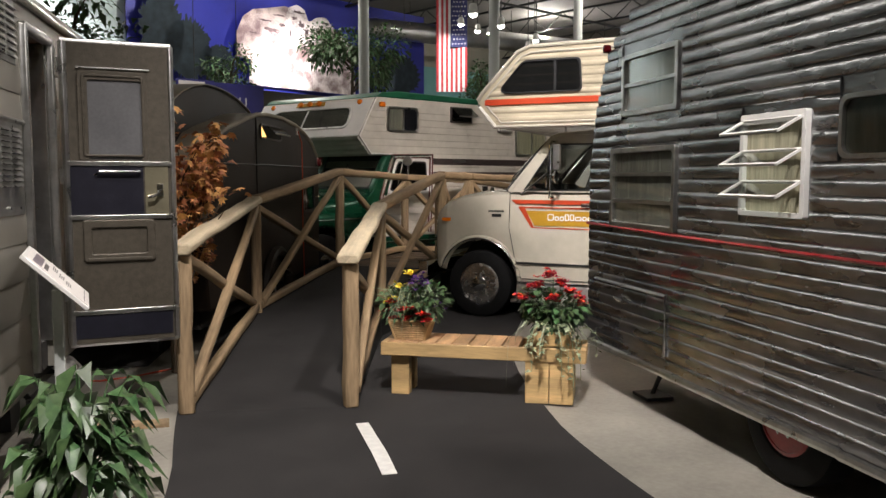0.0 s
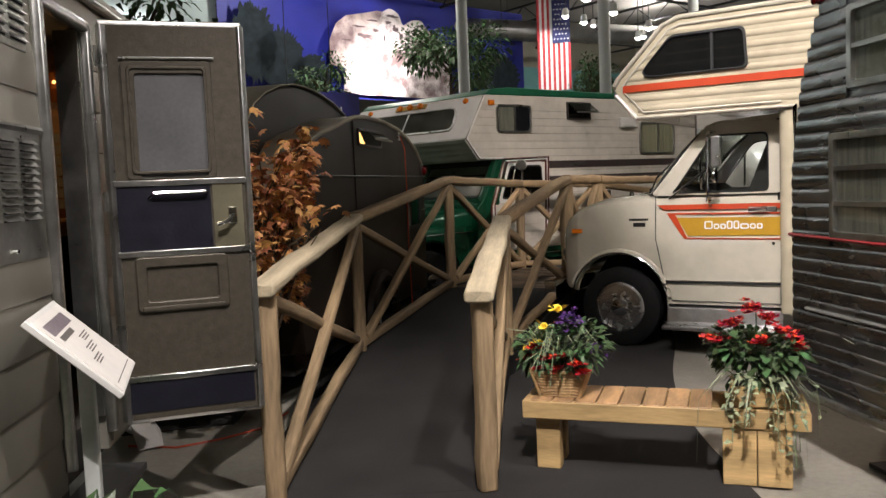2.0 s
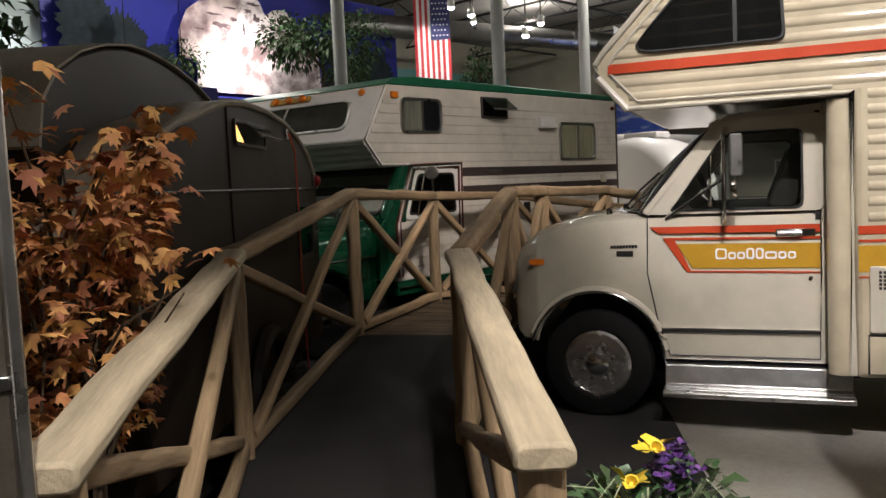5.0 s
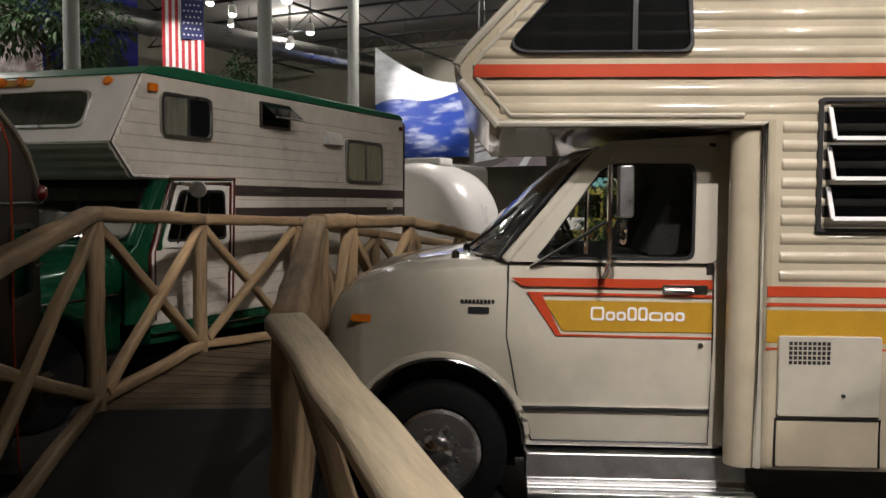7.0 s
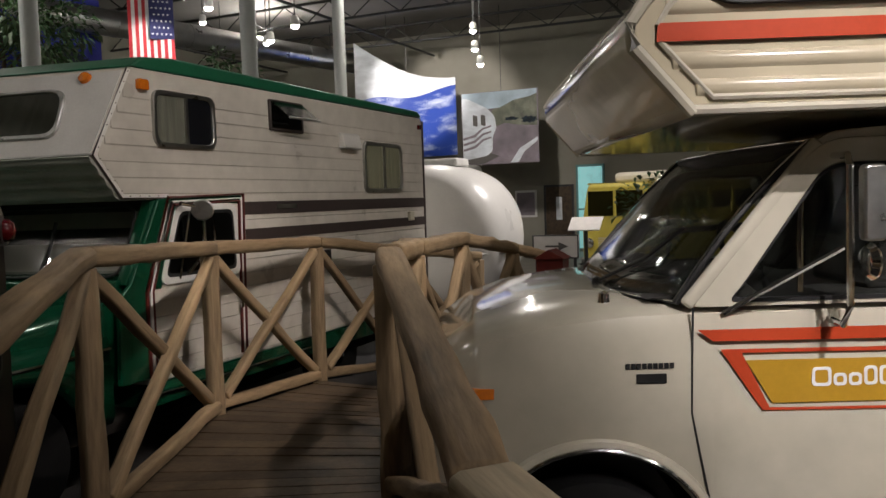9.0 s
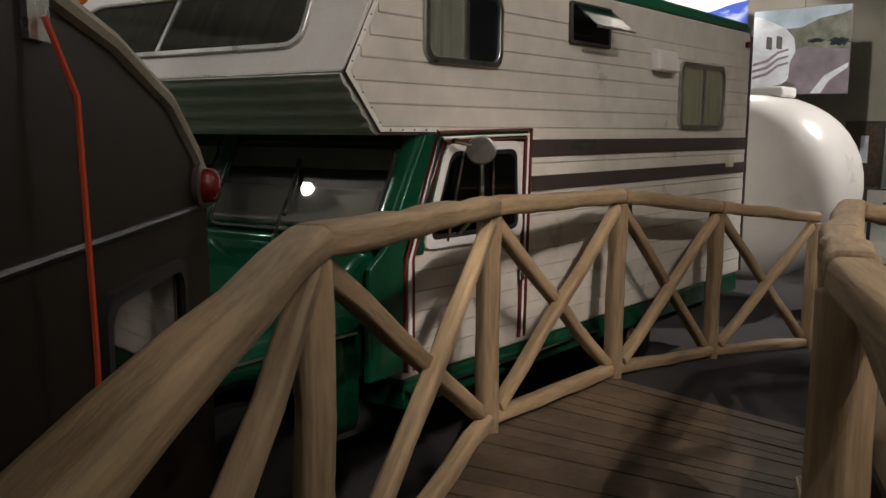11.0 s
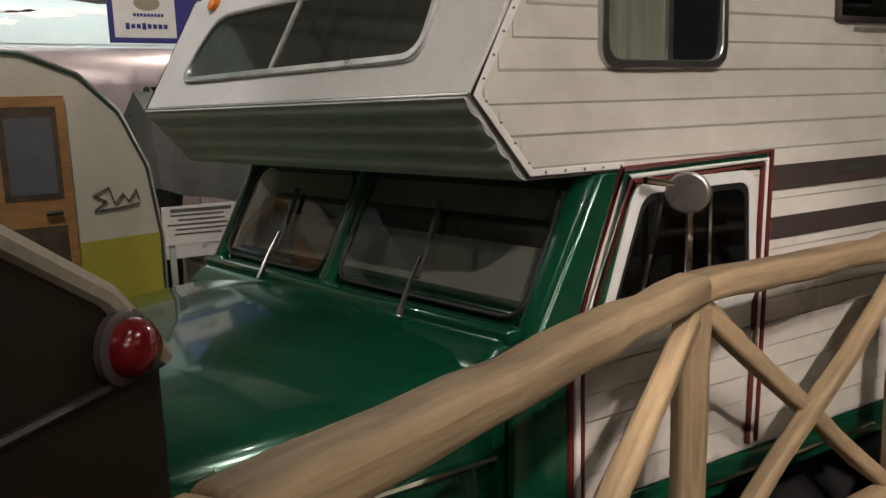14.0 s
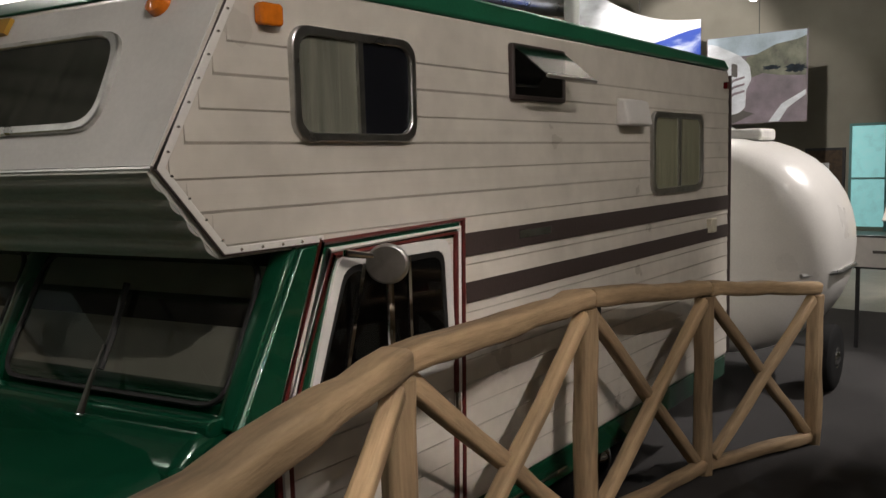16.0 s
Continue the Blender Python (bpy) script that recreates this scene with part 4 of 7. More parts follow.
h2 = part("lower_hatch", prism(rrect(0.955, 0.43, 1.435, 0.655, 0.012), HW - 0.002, HW + 0.012), CREAM_SIDING, van, bevel=0.004)
part("hatch_seam", tube([(0.95, HW + 0.01, 0.43), (0.95, HW + 0.01, 0.66), (1.44, HW + 0.01, 0.66), (1.44, HW + 0.01, 0.43)], 0.006, 5), BLACK, h2)
fu = part("filler_cup", ring_plate(rrect(0.78, 0.82, 0.90, 1.03, 0.055, 6), inset(rrect(0.78, 0.82, 0.90, 1.03, 0.055, 6), 0.018), HW - 0.004, HW + 0.016), CHROME, van)
# black sheet inside the cup: shade of the recess as colour
part("filler_recess", prism(inset(rrect(0.78, 0.82, 0.90, 1.03, 0.055, 6), 0.016), HW + 0.001, HW + 0.005), BLACK, fu, smooth=False)

# ---- green truck with camper body ----
truck = thing("camper_truck", pose(0, 0, 0), "green truck carrying a white over-cab camper with brown stripes", "camper truck")
Y0, Y1, XR = 9.365, 11.78, 12.06
sideprof = [(7.36, 2.15), (7.66, 2.70), (7.72, 2.73), (XR - 0.02, 2.73), (XR, 2.66), (XR, 0.66), (7.72, 0.66), (7.72, 1.25), (7.98, 1.885), (7.575, 1.885)]
camper = part("camper_body", prism(sideprof, Y0, Y1), WHITE_SIDING, truck, bevel=0.012)
part("roof", prism([(7.69, 2.725), (7.80, 2.80), (8.1, 2.83), (XR - 0.12, 2.80), (XR - 0.01, 2.74)], Y0 - 0.012, Y1 + 0.012), GREEN_ROOF, camper, "green roof edge trim", bevel=0.015)
# lapped siding on the visible side
bm = bmesh.new()
rows = [0.68 + 0.205 * k for k in range(10)]
for z in rows:
    for z0, pr in ((z, [(Y0, z), (Y0 - 0.005, z + 0.006), (Y0 - 0.004, z + 0.05), (Y0 - 0.003, z + 0.1025)]), (z + 0.1025, [(Y0, z + 0.1025), (Y0 - 0.0055, z + 0.112), (Y0 - 0.004, z + 0.16), (Y0 - 0.001, z + 0.202)])):
        zz = z0 + 0.05
        x0 = 7.74 if zz < 1.25 else (7.99 if zz < 1.885 else (7.58 - (zz - 1.88) * 0.8 if zz < 2.15 else 7.37 + (zz - 2.15) * 0.55))
        if z0 < 2.6:
            add_prism(bm, pr, x0 + 0.03, XR - 0.02, "x")
part("lapped_siding", bm, WHITE_SIDING, camper, smooth=False)
# nose underside, front faces
part("nose_underside", prism([(7.345, 2.14), (7.57, 1.872), (7.99, 1.872), (7.99, 1.884), (7.58, 1.884), (7.358, 2.15)], Y0 + 0.01, Y1 - 0.01), UNDER_GREEN, camper, "grey-green ribbed underside of the nose")
for k in range(4):
    # shallow rolled corrugations across the nose
    a = Vector((7.35, 0, 2.14)).lerp(Vector((7.57, 0, 1.872)), (k + 0.06) / 4)
    b = Vector((7.35, 0, 2.14)).lerp(Vector((7.57, 0, 1.872)), (k + 0.94) / 4)
    nrm = Vector((-0.773, 0, -0.634))
    arc = [a.lerp(b, i / 8) + nrm * 0.011 * math.sin(math.pi * i / 8) for i in range(9)]
    back = [b - nrm * 0.006, a - nrm * 0.006]
    part("underside_rib", prism([(p.x, p.z) for p in arc + back], Y0 + 0.012, Y1 - 0.012), UNDER_GREEN, camper)
EDGE = [(7.99, 1.885), (7.575, 1.885), (7.36, 2.15), (7.672, 2.715)]
EDGE_IN = [(7.99, 1.91), (7.588, 1.91), (7.392, 2.152), (7.70, 2.706)]
for y0, y1 in ((Y0 - 0.011, Y0 - 0.001), (Y1 + 0.001, Y1 + 0.011)):
    part("edge_moulding", prism(EDGE + EDGE_IN[::-1], y0, y1), GEL, camper, bevel=0.004)
    part("edge_bead", tube([(x, (y0 + y1) / 2, z) for x, z in EDGE], 0.0055, 6), BROWN, camper)
bm = bmesh.new()
path = [Vector((x + 0.02, Y0 - 0.013, z + 0.012)) for x, z in EDGE]
screw = None
for a, b in zip(path, path[1:]):
    n = max(2, int((b - a).length / 0.075))
    for k in range(n):
        p = a.lerp(b, (k + 0.5) / n)
        if screw is None:
            bmesh.ops.create_icosphere(bm, subdivisions=1, radius=0.0055)
            screw = part("screw", bm, CHROME, camper, m=pose(p.x, p.y, p.z)).data
        else:
            sc = new("screw", screw.copy())
            sc.parent = camper
            sc.matrix_basis = pose(p.x, p.y, p.z)
part("edge_moulding", tube([(7.357, Y0, 2.152), (7.357, Y1, 2.152)], 0.008, 6), MILL, camper)
part("corner_moulding", tube([(XR, Y0 - 0.002, 0.67), (XR, Y0 - 0.002, 2.70)], 0.016, 6), BROWN, camper)
# windows on the side
w1 = window(truck, rrect(7.87, 2.225, 8.49, 2.605, 0.07), Y0 - 0.006, MILL, PANE, 0.03, 0.02, sgn=-1, back=CURTAIN, split=8.19)
# near-black sheet over the open half: the inside's shade put into colour
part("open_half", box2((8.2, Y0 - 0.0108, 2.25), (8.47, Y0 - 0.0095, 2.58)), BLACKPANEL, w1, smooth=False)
window(truck, rrect(10.68, 1.91, 11.5, 2.41, 0.07), Y0 - 0.006, MILL, PANE, 0.035, 0.02, sgn=-1, back=CURTAIN_Y, split=11.1)
# no curtain in this one: its DARK back is shade put into colour
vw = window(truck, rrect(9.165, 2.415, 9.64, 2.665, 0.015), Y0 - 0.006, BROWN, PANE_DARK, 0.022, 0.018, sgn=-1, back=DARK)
part("vent_flap", box((0, 0, -0.11), (0.44, 0.006, 0.22)), PANE_MID, vw, "tilted open vent pane", m=pose(9.40, Y0 - 0.02, 2.655) @ pose(0, 0, 0, -48, 0, 0), smooth=False)
part("flap_rim", box((0, 0, -0.218), (0.45, 0.014, 0.014)), MILL, vw, m=pose(9.40, Y0 - 0.02, 2.655) @ pose(0, 0, 0, -48, 0, 0))
bx = part("exhaust_hood", prism([(Y0, 2.47), (Y0 - 0.05, 2.455), (Y0 - 0.075, 2.33), (Y0 - 0.07, 2.315), (Y0, 2.315)], 10.24, 10.55, "x"), WHITE, truck, bevel=0.012)
for z0, z1 in ((1.745, 1.845), (1.545, 1.635)):
    part("stripe", box2((8.80, Y0 - 0.0105, z0), (XR - 0.02, Y0 - 0.008, z1)), BROWN, truck, smooth=False)
part("badge", box2((9.22, Y0 - 0.013, 1.785), (9.5, Y0 - 0.0105, 1.82)), MILL, truck)
part("wall_lamp", box2((11.62, Y0 - 0.04, 1.60), (11.72, Y0, 1.70)), IVORY, truck, bevel=0.01)
part("wall_inlet", box2((9.9, Y0 - 0.012, 1.26), (10.02, Y0 - 0.004, 1.40)), BLACK, truck)
part("marker_lamp", prism(rrect(7.74, 2.585, 7.83, 2.655, 0.015), Y0 - 0.035, Y0 - 0.004), AMBER, truck, "amber clearance lamp", bevel=0.006)
part("marker_lamp", prism(rrect(11.93, 2.60, 11.98, 2.65, 0.012), Y0 - 0.03, Y0 - 0.004), REDLENS, truck)
# front window and lamps, on the sloping front
FM = pose(7.36, 0, 2.15) @ pose(0, 0, 0, 0, math.degrees(math.atan2(0.30, 0.55)), 0)
front = part("front_panel", prism([(-0.004, 0.01), (0.01, 0.01), (0.01, 0.62), (-0.004, 0.62)], Y0 + 0.012, Y1 - 0.012), WHITE, camper, m=FM)
fw = window(front, rounded([(9.66, 0.13), (9.70, 0.42), (9.76, 0.50), (11.33, 0.50), (11.42, 0.40), (11.48, 0.13)], 0.1), -0.004, MILL, PANE_MID, 0.03, 0.018, axis="x", sgn=-1, back=CURTAIN, split=10.63)
for y in (9.62, 11.5):
    part("marker_lamp", lathe([(0.04, 0.0), (0.036, -0.025), (0.01, -0.035)], 14, "x"), AMBER, front, m=pose(-0.004, y, 0.575))
bar = part("lamp_bar", box2((-0.02, 10.35, 0.55), (-0.003, 10.95, 0.615)), OCHRE, front)
for y in (10.45, 10.65, 10.85):
    part("marker_lamp", lathe([(0.045, 0.0), (0.04, -0.03), (0.01, -0.04)], 14, "x"), AMBER, bar, m=pose(-0.02, y, 0.582))
# door frame in maroon, door window, white lower door
DOOR = [(7.735, 0.70), (7.735, 1.27), (7.975, 1.885), (8.78, 1.905), (8.74, 0.70)]
for k, (off, mm) in enumerate(((0.0, MAROON), (0.03, WHITE), (0.05, MAROON))):
    pts = [(x + (off if i < 3 else -off), Y0 - 0.014, z - (off if i in (2, 3) else 0)) for i, (x, z) in enumerate(DOOR)]
    part("door_trim", tube(pts, 0.012, 6), mm, truck)
part("door_skin", prism([(7.795, 1.28), (7.995, 1.86), (8.74, 1.865), (8.74, 1.835), (8.05, 1.83), (7.87, 1.28)], Y0 - 0.009, Y0 - 0.006), GREEN, truck, "green strip round the door window", smooth=False)
gl = rounded([(7.86, 1.30), (8.045, 1.835), (8.68, 1.84), (8.705, 1.30)], 0.07)
dw = part("door_window_frame", ring_plate(gl, inset(gl, 0.045), Y0 - 0.02, Y0 - 0.006), WHITE, truck)
part("door_window_seal", ring_plate(inset(gl, 0.042), inset(gl, 0.07), Y0 - 0.016, Y0 - 0.006), BLACK, dw)
part("door_glass", prism(inset(gl, 0.06), Y0 - 0.013, Y0 - 0.010), PANE_DARK, dw, smooth=False)
# flat dark sheet on the wall, the cab's shade put into its colour
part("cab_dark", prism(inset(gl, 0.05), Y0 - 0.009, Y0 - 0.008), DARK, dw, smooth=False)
part("vent_bar", tube([(8.04, Y0 - 0.018, 1.33), (8.17, Y0 - 0.018, 1.79)], 0.011, 6), CHROME, dw)
part("vent_bar", tube([(8.42, Y0 - 0.018, 1.36), (8.42, Y0 - 0.018, 1.79)], 0.01, 6), CHROME, dw)
part("door_header", prism(rounded([(7.97, 1.845), (7.985, 1.88), (8.76, 1.895), (8.76, 1.85)], 0.01), Y0 - 0.011, Y0 - 0.004), GREEN, truck)
mm = part("door_mirror", lathe([(0.064, -0.006), (0.071, 0.0), (0.073, 0.012), (0.062, 0.03), (0.035, 0.042), (0.006, 0.046)], 28, "x"), MILL, truck, "round chrome door mirror", m=pose(8.15, Y0 - 0.13, 1.795) @ pose(0, 0, 0, 0, 0, 24))
part("mirror_arm", tube([(0.03, 0.0, 0.0), (0.0, 0.05, 0.03), (-0.09, 0.11, 0.05)], [0.012, 0.011, 0.014], 8), CHROME, mm)
part("mirror_arm", tube([(0.03, 0.0, -0.02), (0.03, 0.0, -0.3), (0.02, 0.11, -0.44)], 0.013, 8), CHROME, mm)
part("door_handle", tube([(8.66, Y0 - 0.05, 1.2), (8.66, Y0 - 0.05, 1.05)], 0.014, 8), CHROME, truck)
part("skirt", box2((7.74, Y0 + 0.004, 0.50), (XR - 0.02, Y1, 0.655)), GREEN, truck, "green skirt panel under the siding", bevel=0.01)
part("step_trim", tube([(7.75, Y0 - 0.012, 0.585), (9.6, Y0 - 0.012, 0.575)], 0.02, 8, flat=0.6), CHROME, truck)
part("chassis", box2((6.5, Y0 + 0.25, 0.34), (XR - 0.1, Y1 - 0.25, 0.52)), DARK, truck)
# cab front: cowl, pillars, split windscreen
TY0, TY1 = 9.42, 11.62
part("cowl_side", prism([(7.48, 0.70), (7.50, 1.25), (7.60, 1.33), (7.885, 1.875), (7.965, 1.88), (7.725, 1.27), (7.725, 0.70)], Y0 - 0.012, Y0 + 0.02), GREEN, truck, "green windscreen pillar and cowl side", bevel=0.006)
part("cowl", prism(rounded([(7.40, 0.7), (7.40, 1.24), (7.52, 1.335), (7.75, 1.335), (7.75, 0.7)], 0.05), TY0, TY1), GREEN, truck, bevel=0.04, segs=3)
for y0, y1, side in ((TY0 + 0.03, 10.56, 0), (10.68, TY1 - 0.03, 1)):
    pts = [(y0, 1.385), (y0 + (0.03 if side == 0 else 0.0), 1.835), (y1 - (0.03 if side else 0.0), 1.835), (y1, 1.385)]
    bm = bmesh.new()
    v = [bm.verts.new((7.61 + (z - 1.36) * 0.51, y, z)) for y, z in rounded(pts, 0.1)]
    f = bm.faces.new(v)
    part("windscreen_pane", bm, PANE_SCREEN, truck, smooth=False)
    rim = [(7.61 + (z - 1.36) * 0.51, y, z) for y, z in rounded(pts, 0.1)]
    part("windscreen_seal", tube(rim, 0.010, 6, closed=True), BLACK, truck)
for y, w in ((TY0 - 0.005, 0.085), (10.62, 0.10), (TY1 + 0.005, 0.085)):
    part("windscreen_pillar", beam((7.60, y, 1.32), (7.885, y, 1.875), w, 0.05, 0.0, 2, 3), GREEN, truck, bevel=0.01)
part("windscreen_sill", beam((7.575, TY0, 1.34), (7.575, TY1, 1.34), 0.09, 0.06, 0.0, 2, 3), GREEN, truck, bevel=0.015)
part("cab_back", prism([(7.945, 1.0), (7.945, 1.876), (7.97, 1.876), (7.97, 1.0)], TY0 + 0.02, TY1 - 0.02), CABTRIM, truck)
part("dashboard", prism(rounded([(7.66, 1.22), (7.64, 1.40), (7.74, 1.42), (7.78, 1.22)], 0.02), TY0 + 0.05, TY1 - 0.05), GREEN, truck)
part("bench_seat", prism(rounded([(7.86, 1.25), (7.86, 1.66), (7.90, 1.70), (7.94, 1.66), (7.94, 1.25)], 0.03), TY0 + 0.12, TY1 - 0.12), CABTRIM, truck, "brown bench seat back", bevel=0.02)
part("headliner", box2((7.88, TY0 + 0.02, 1.862), (7.96, TY1 - 0.02, 1.874)), CABTRIM, truck, smooth=False)
for y in (9.95, 11.0):
    wpr = part("wiper", tube([(7.50, y, 1.335), (7.57, y + 0.03, 1.44), (7.65, y + 0.06, 1.54)], [0.014, 0.009, 0.006], 6), CHROME, truck)
    part("wiper_blade", tube([(7.62, y + 0.05, 1.46), (7.695, y + 0.07, 1.58), (7.775, y + 0.09, 1.74)], 0.012, 6), BLACK, wpr)
# hood and fenders
bm = bmesh.new()
rings = []
for x, zt, w in ((7.56, 1.325, 1.095), (7.2, 1.285, 1.09), (6.8, 1.245, 1.07), (6.4, 1.20, 1.01), (6.15, 1.14, 0.93), (6.02, 1.05, 0.86), (5.98, 0.95, 0.82)):
    half = [(w, zt - 0.30), (w, zt - 0.2), (w * 0.985, zt - 0.12), (w * 0.94, zt - 0.065), (w * 0.86, zt - 0.035), (w * 0.4, zt + 0.005), (0, zt + 0.022)]
    ring = half + [(-a, b) for a, b in half[-2::-1]]
    rings.append([bm.verts.new((x, 10.52 + a, b)) for a, b in ring])
for A, B in zip(rings, rings[1:]):
    for j in range(len(A) - 1):
        bm.faces.new((A[j], A[j + 1], B[j + 1], B[j]))
bm.faces.new(rings[-1])
part("hood", bm, GREEN, truck, "glossy metallic green hood")
for s in (-1, 1):
    bm = bmesh.new()
    rings = []
    yo = 10.52 + s * 1.13
    yi = 10.52 + s * 0.6
    xs = [5.98, 6.05, 6.2] + [6.79 - 0.43 * math.cos(radians(a)) for a in range(0, 181, 15)] + [7.3, 7.45]
    for x in xs:
        zb = 0.48
        if abs(x - 6.79) <= 0.4301:
            zb = max(zb, 0.42 + math.sqrt(max(0, 0.43 ** 2 - (x - 6.79) ** 2)))
        k = min(1, (x - 5.95) / 0.35)
        zt = 0.80 + 0.27 * math.sqrt(k)
        yo2 = yo - s * 0.16 * (1 - k)
        sec = [(yo2 - s * 0.02, zb), (yo2, zb + 0.05), (yo2, zb + (zt - zb) * 0.6), (yo2 - s * 0.03, zt - 0.05), (yo2 - s * 0.11, zt), (yi, zt + 0.05)]
        rings.append([bm.verts.new((x, a, b)) for a, b in sec])
    for A, B in zip(rings, rings[1:]):
        for j in range(len(A) - 1):
            bm.faces.new((A[j], A[j + 1], B[j + 1], B[j]))
    bm.faces.new(rings[0])
    fe = part("fender", bm, GREEN, truck, "rounded green front fender")
    md = fe.modifiers.new("thick", "SOLIDIFY")
    md.thickness, md.offset = 0.012, 0
    part("fender_trim", tube([(6.2, yo + s * 0.004, 0.93), (7.44, yo + s * 0.004, 0.95)], 0.013, 6), CHROME, fe)
part("grille", box2((5.95, 10.0, 0.62), (6.02, 11.04, 1.0)), CHROME, truck, bevel=0.02)
part("front_bumper", prism(rounded([(5.80, 0.42), (5.92, 0.42), (5.92, 0.58), (5.80, 0.58)], 0.03), 9.45, 11.6), CHROME, truck, bevel=0.01)
part("engine_bay", box2((6.05, 10.0, 0.5), (7.3, 11.04, 1.0)), DARK, truck)
wheel(truck, 6.79, Y0 + 0.17, 0.37, 0.37, 0.2, -1, RIMCHROME, CHROME, 0.22, 5)
wheel(truck, 6.79, Y1 - 0.25, 0.37, 0.37, 0.2, 1, CHROME, CHROME, 0.22, 5)
wheel(truck, 10.3, Y0 + 0.22, 0.37, 0.37, 0.2, -1, MILL, CHROME, 0.22, 5)
wheel(truck, 10.3, Y1 - 0.25, 0.37, 0.37, 0.2, 1, CHROME, CHROME, 0.22, 5)

# the cab and nose stand a little askew to the camper's side
bpy.context.view_layer.update()
SHEAR = Matrix(((1, -0.175, 0, 0.175 * Y0), (0, 1, 0, 0), (0, 0, 1, 0), (0, 0, 0, 1)))
for ob in truck.children_recursive:
    if ob.type == "MESH" and ob.name.split(".")[0] not in ("tyre", "rim", "vent_hole", "hub_cap"):
        M = ob.matrix_world
        ob.data.transform(M.inverted() @ SHEAR @ M)

# ---- beige trailer with open door ----


def frame_at(x, y, dx, dy, flip=1):
    """Axes: x along the side, y out of it, z up."""
    L = math.hypot(dx, dy)
    dx, dy = dx / L, dy / L
    ox, oy = (dy * flip, -dx * flip)
    return Matrix(((dx, ox, 0, x), (dy, oy, 0, y), (0, 0, 1, 0), (0, 0, 0, 1)))


def free_mesh(name, bm, M):
    bmesh.ops.transform(bm, matrix=M, verts=bm.verts[:])
    return bm


LT = frame_at(1.365, 4.1875, 0.5, 0.866)
lt = thing("travel_trailer", pose(0, 0, 0), "beige aluminium travel trailer with its side door standing open", "trailer")


def lpart(name, bm, material, parent=lt, label="", M=LT, **k):
    return part(name, free_mesh(name, bm, M), material, parent, label, **k)


body = lpart("side_wall", box2((-6.0, -0.05, 0.42), (0.26, 0, 2.46)), SILVER, smooth=False)
lpart("side_wall", box2((0.26, -0.05, 2.31), (0.79, 0, 2.46)), SILVER, smooth=False)
lpart("side_wall", box2((0.79, -0.05, 0.42), (2.05, 0, 2.46)), SILVER, smooth=False)
lpart("back_wall", box2((-6.0, -2.2, 0.42), (2.05, -2.15, 2.46)), WARMWOOD, smooth=False)
lpart("end_wall", box2((2.0, -2.15, 0.42), (2.05, -0.05, 2.46)), SILVER, smooth=False)
lpart("end_wall", box2((-6.0, -2.15, 0.42), (-5.95, -0.05, 2.46)), SILVER, smooth=False)
lpart("floor_pan", box2((-5.95, -2.15, 0.42), (2.0, -0.05, 0.58)), DARK, smooth=False)
lpart("roof", prism([(0.03, 2.46), (0.03, 2.5), (-0.4, 2.6), (-1.8, 2.6), (-2.23, 2.5), (-2.23, 2.46)], -6.05, 2.1, "x"), SILVER, smooth=False)
lpart("gutter", tube([(-6.0, 0.02, 2.455), (2.08, 0.02, 2.455)], 0.022, 8), MILL)
bm = bmesh.new()
LAP = 0.19
z = 0.44
while z < 2.3:
    for a, b in ((-6.0, -0.43), (-0.43, 0.235), (0.84, 2.04)):
        if a == -0.43 and (1.34 < z + 0.095 < 1.80 or z + 0.095 > 2.1):
            continue
        # a bowed panel that tucks in at its lower lip
        sec = [(0.0, z), (0.008, z + 0.004), (0.0105, z + 0.03), (0.011, z + 0.07), (0.0095, z + 0.115), (0.006, z + 0.155), (0.002, z + LAP - 0.002)]
        add_prism(bm, sec, a, b, "x")
    z += LAP
lpart("lapped_siding", bm, SILVER)
# louvred hatches
for z0, z1, s0, s1 in ((1.35, 1.82, -0.40, 0.21), (2.10, 2.43, -0.40, 0.155)):
    h = lpart("vent_hatch", box2((s0, 0.0, z0), (s1, 0.012, z1)), MILL, label="aluminium louvred vent hatch", bevel=0.004)
    lpart("hatch_rim", tube([(s0 - 0.01, 0.012, z1), (s1 + 0.01, 0.012, z1)], 0.014, 6), MILL, h)
    n = 11 if z0 < 2 else 8
    lo = z0 + (0.14 if z0 < 2 else 0.03)
    for c in range(3):
        bm = bmesh.new()
        for k in range(n):
            zz = lo + (z1 - 0.03 - lo) * k / n
            x0 = s0 + 0.06 + c * 0.175
            add_prism(bm, [(0.012, zz + 0.022), (0.028, zz + 0.006), (0.030, zz + 0.003), (0.012, zz + 0.010)], x0, x0 + 0.135, "x")
            add_box(bm, (x0 + 0.067, 0.0125, zz + 0.004), (0.135, 0.003, 0.012))
        lpart("louvre_bank", bm, MILL, h, smooth=False)
    for c in range(3):
        bm = bmesh.new()
        for k in range(n):
            zz = lo + (z1 - 0.03 - lo) * k / n
            add_box(bm, (s0 + 0.127 + c * 0.175, 0.015, zz + 0.003), (0.125, 0.004, 0.006))
        # black strips under the louvres, painted shade and no real openings
        lpart("louvre_gap", bm, BLACK, h, smooth=False)
    lpart("hatch_latch", tube([(s0 + 0.3, 0.012, z0 + 0.04), (s0 + 0.3, 0.03, z0 + 0.04)], 0.008, 8), CHROME, h)
# door frame and wheel arch
for a, b in (((0.255, 0.02, 0.5), (0.255, 0.02, 2.33)), ((0.255, 0.02, 2.32), (0.80, 0.02, 2.32)), ((0.80, 0.02, 0.5), (0.80, 0.02, 2.33))):
    lpart("door_frame", beam(a, b, 0.05, 0.05, 0.0, 3, 3), MILL, bevel=0.006)
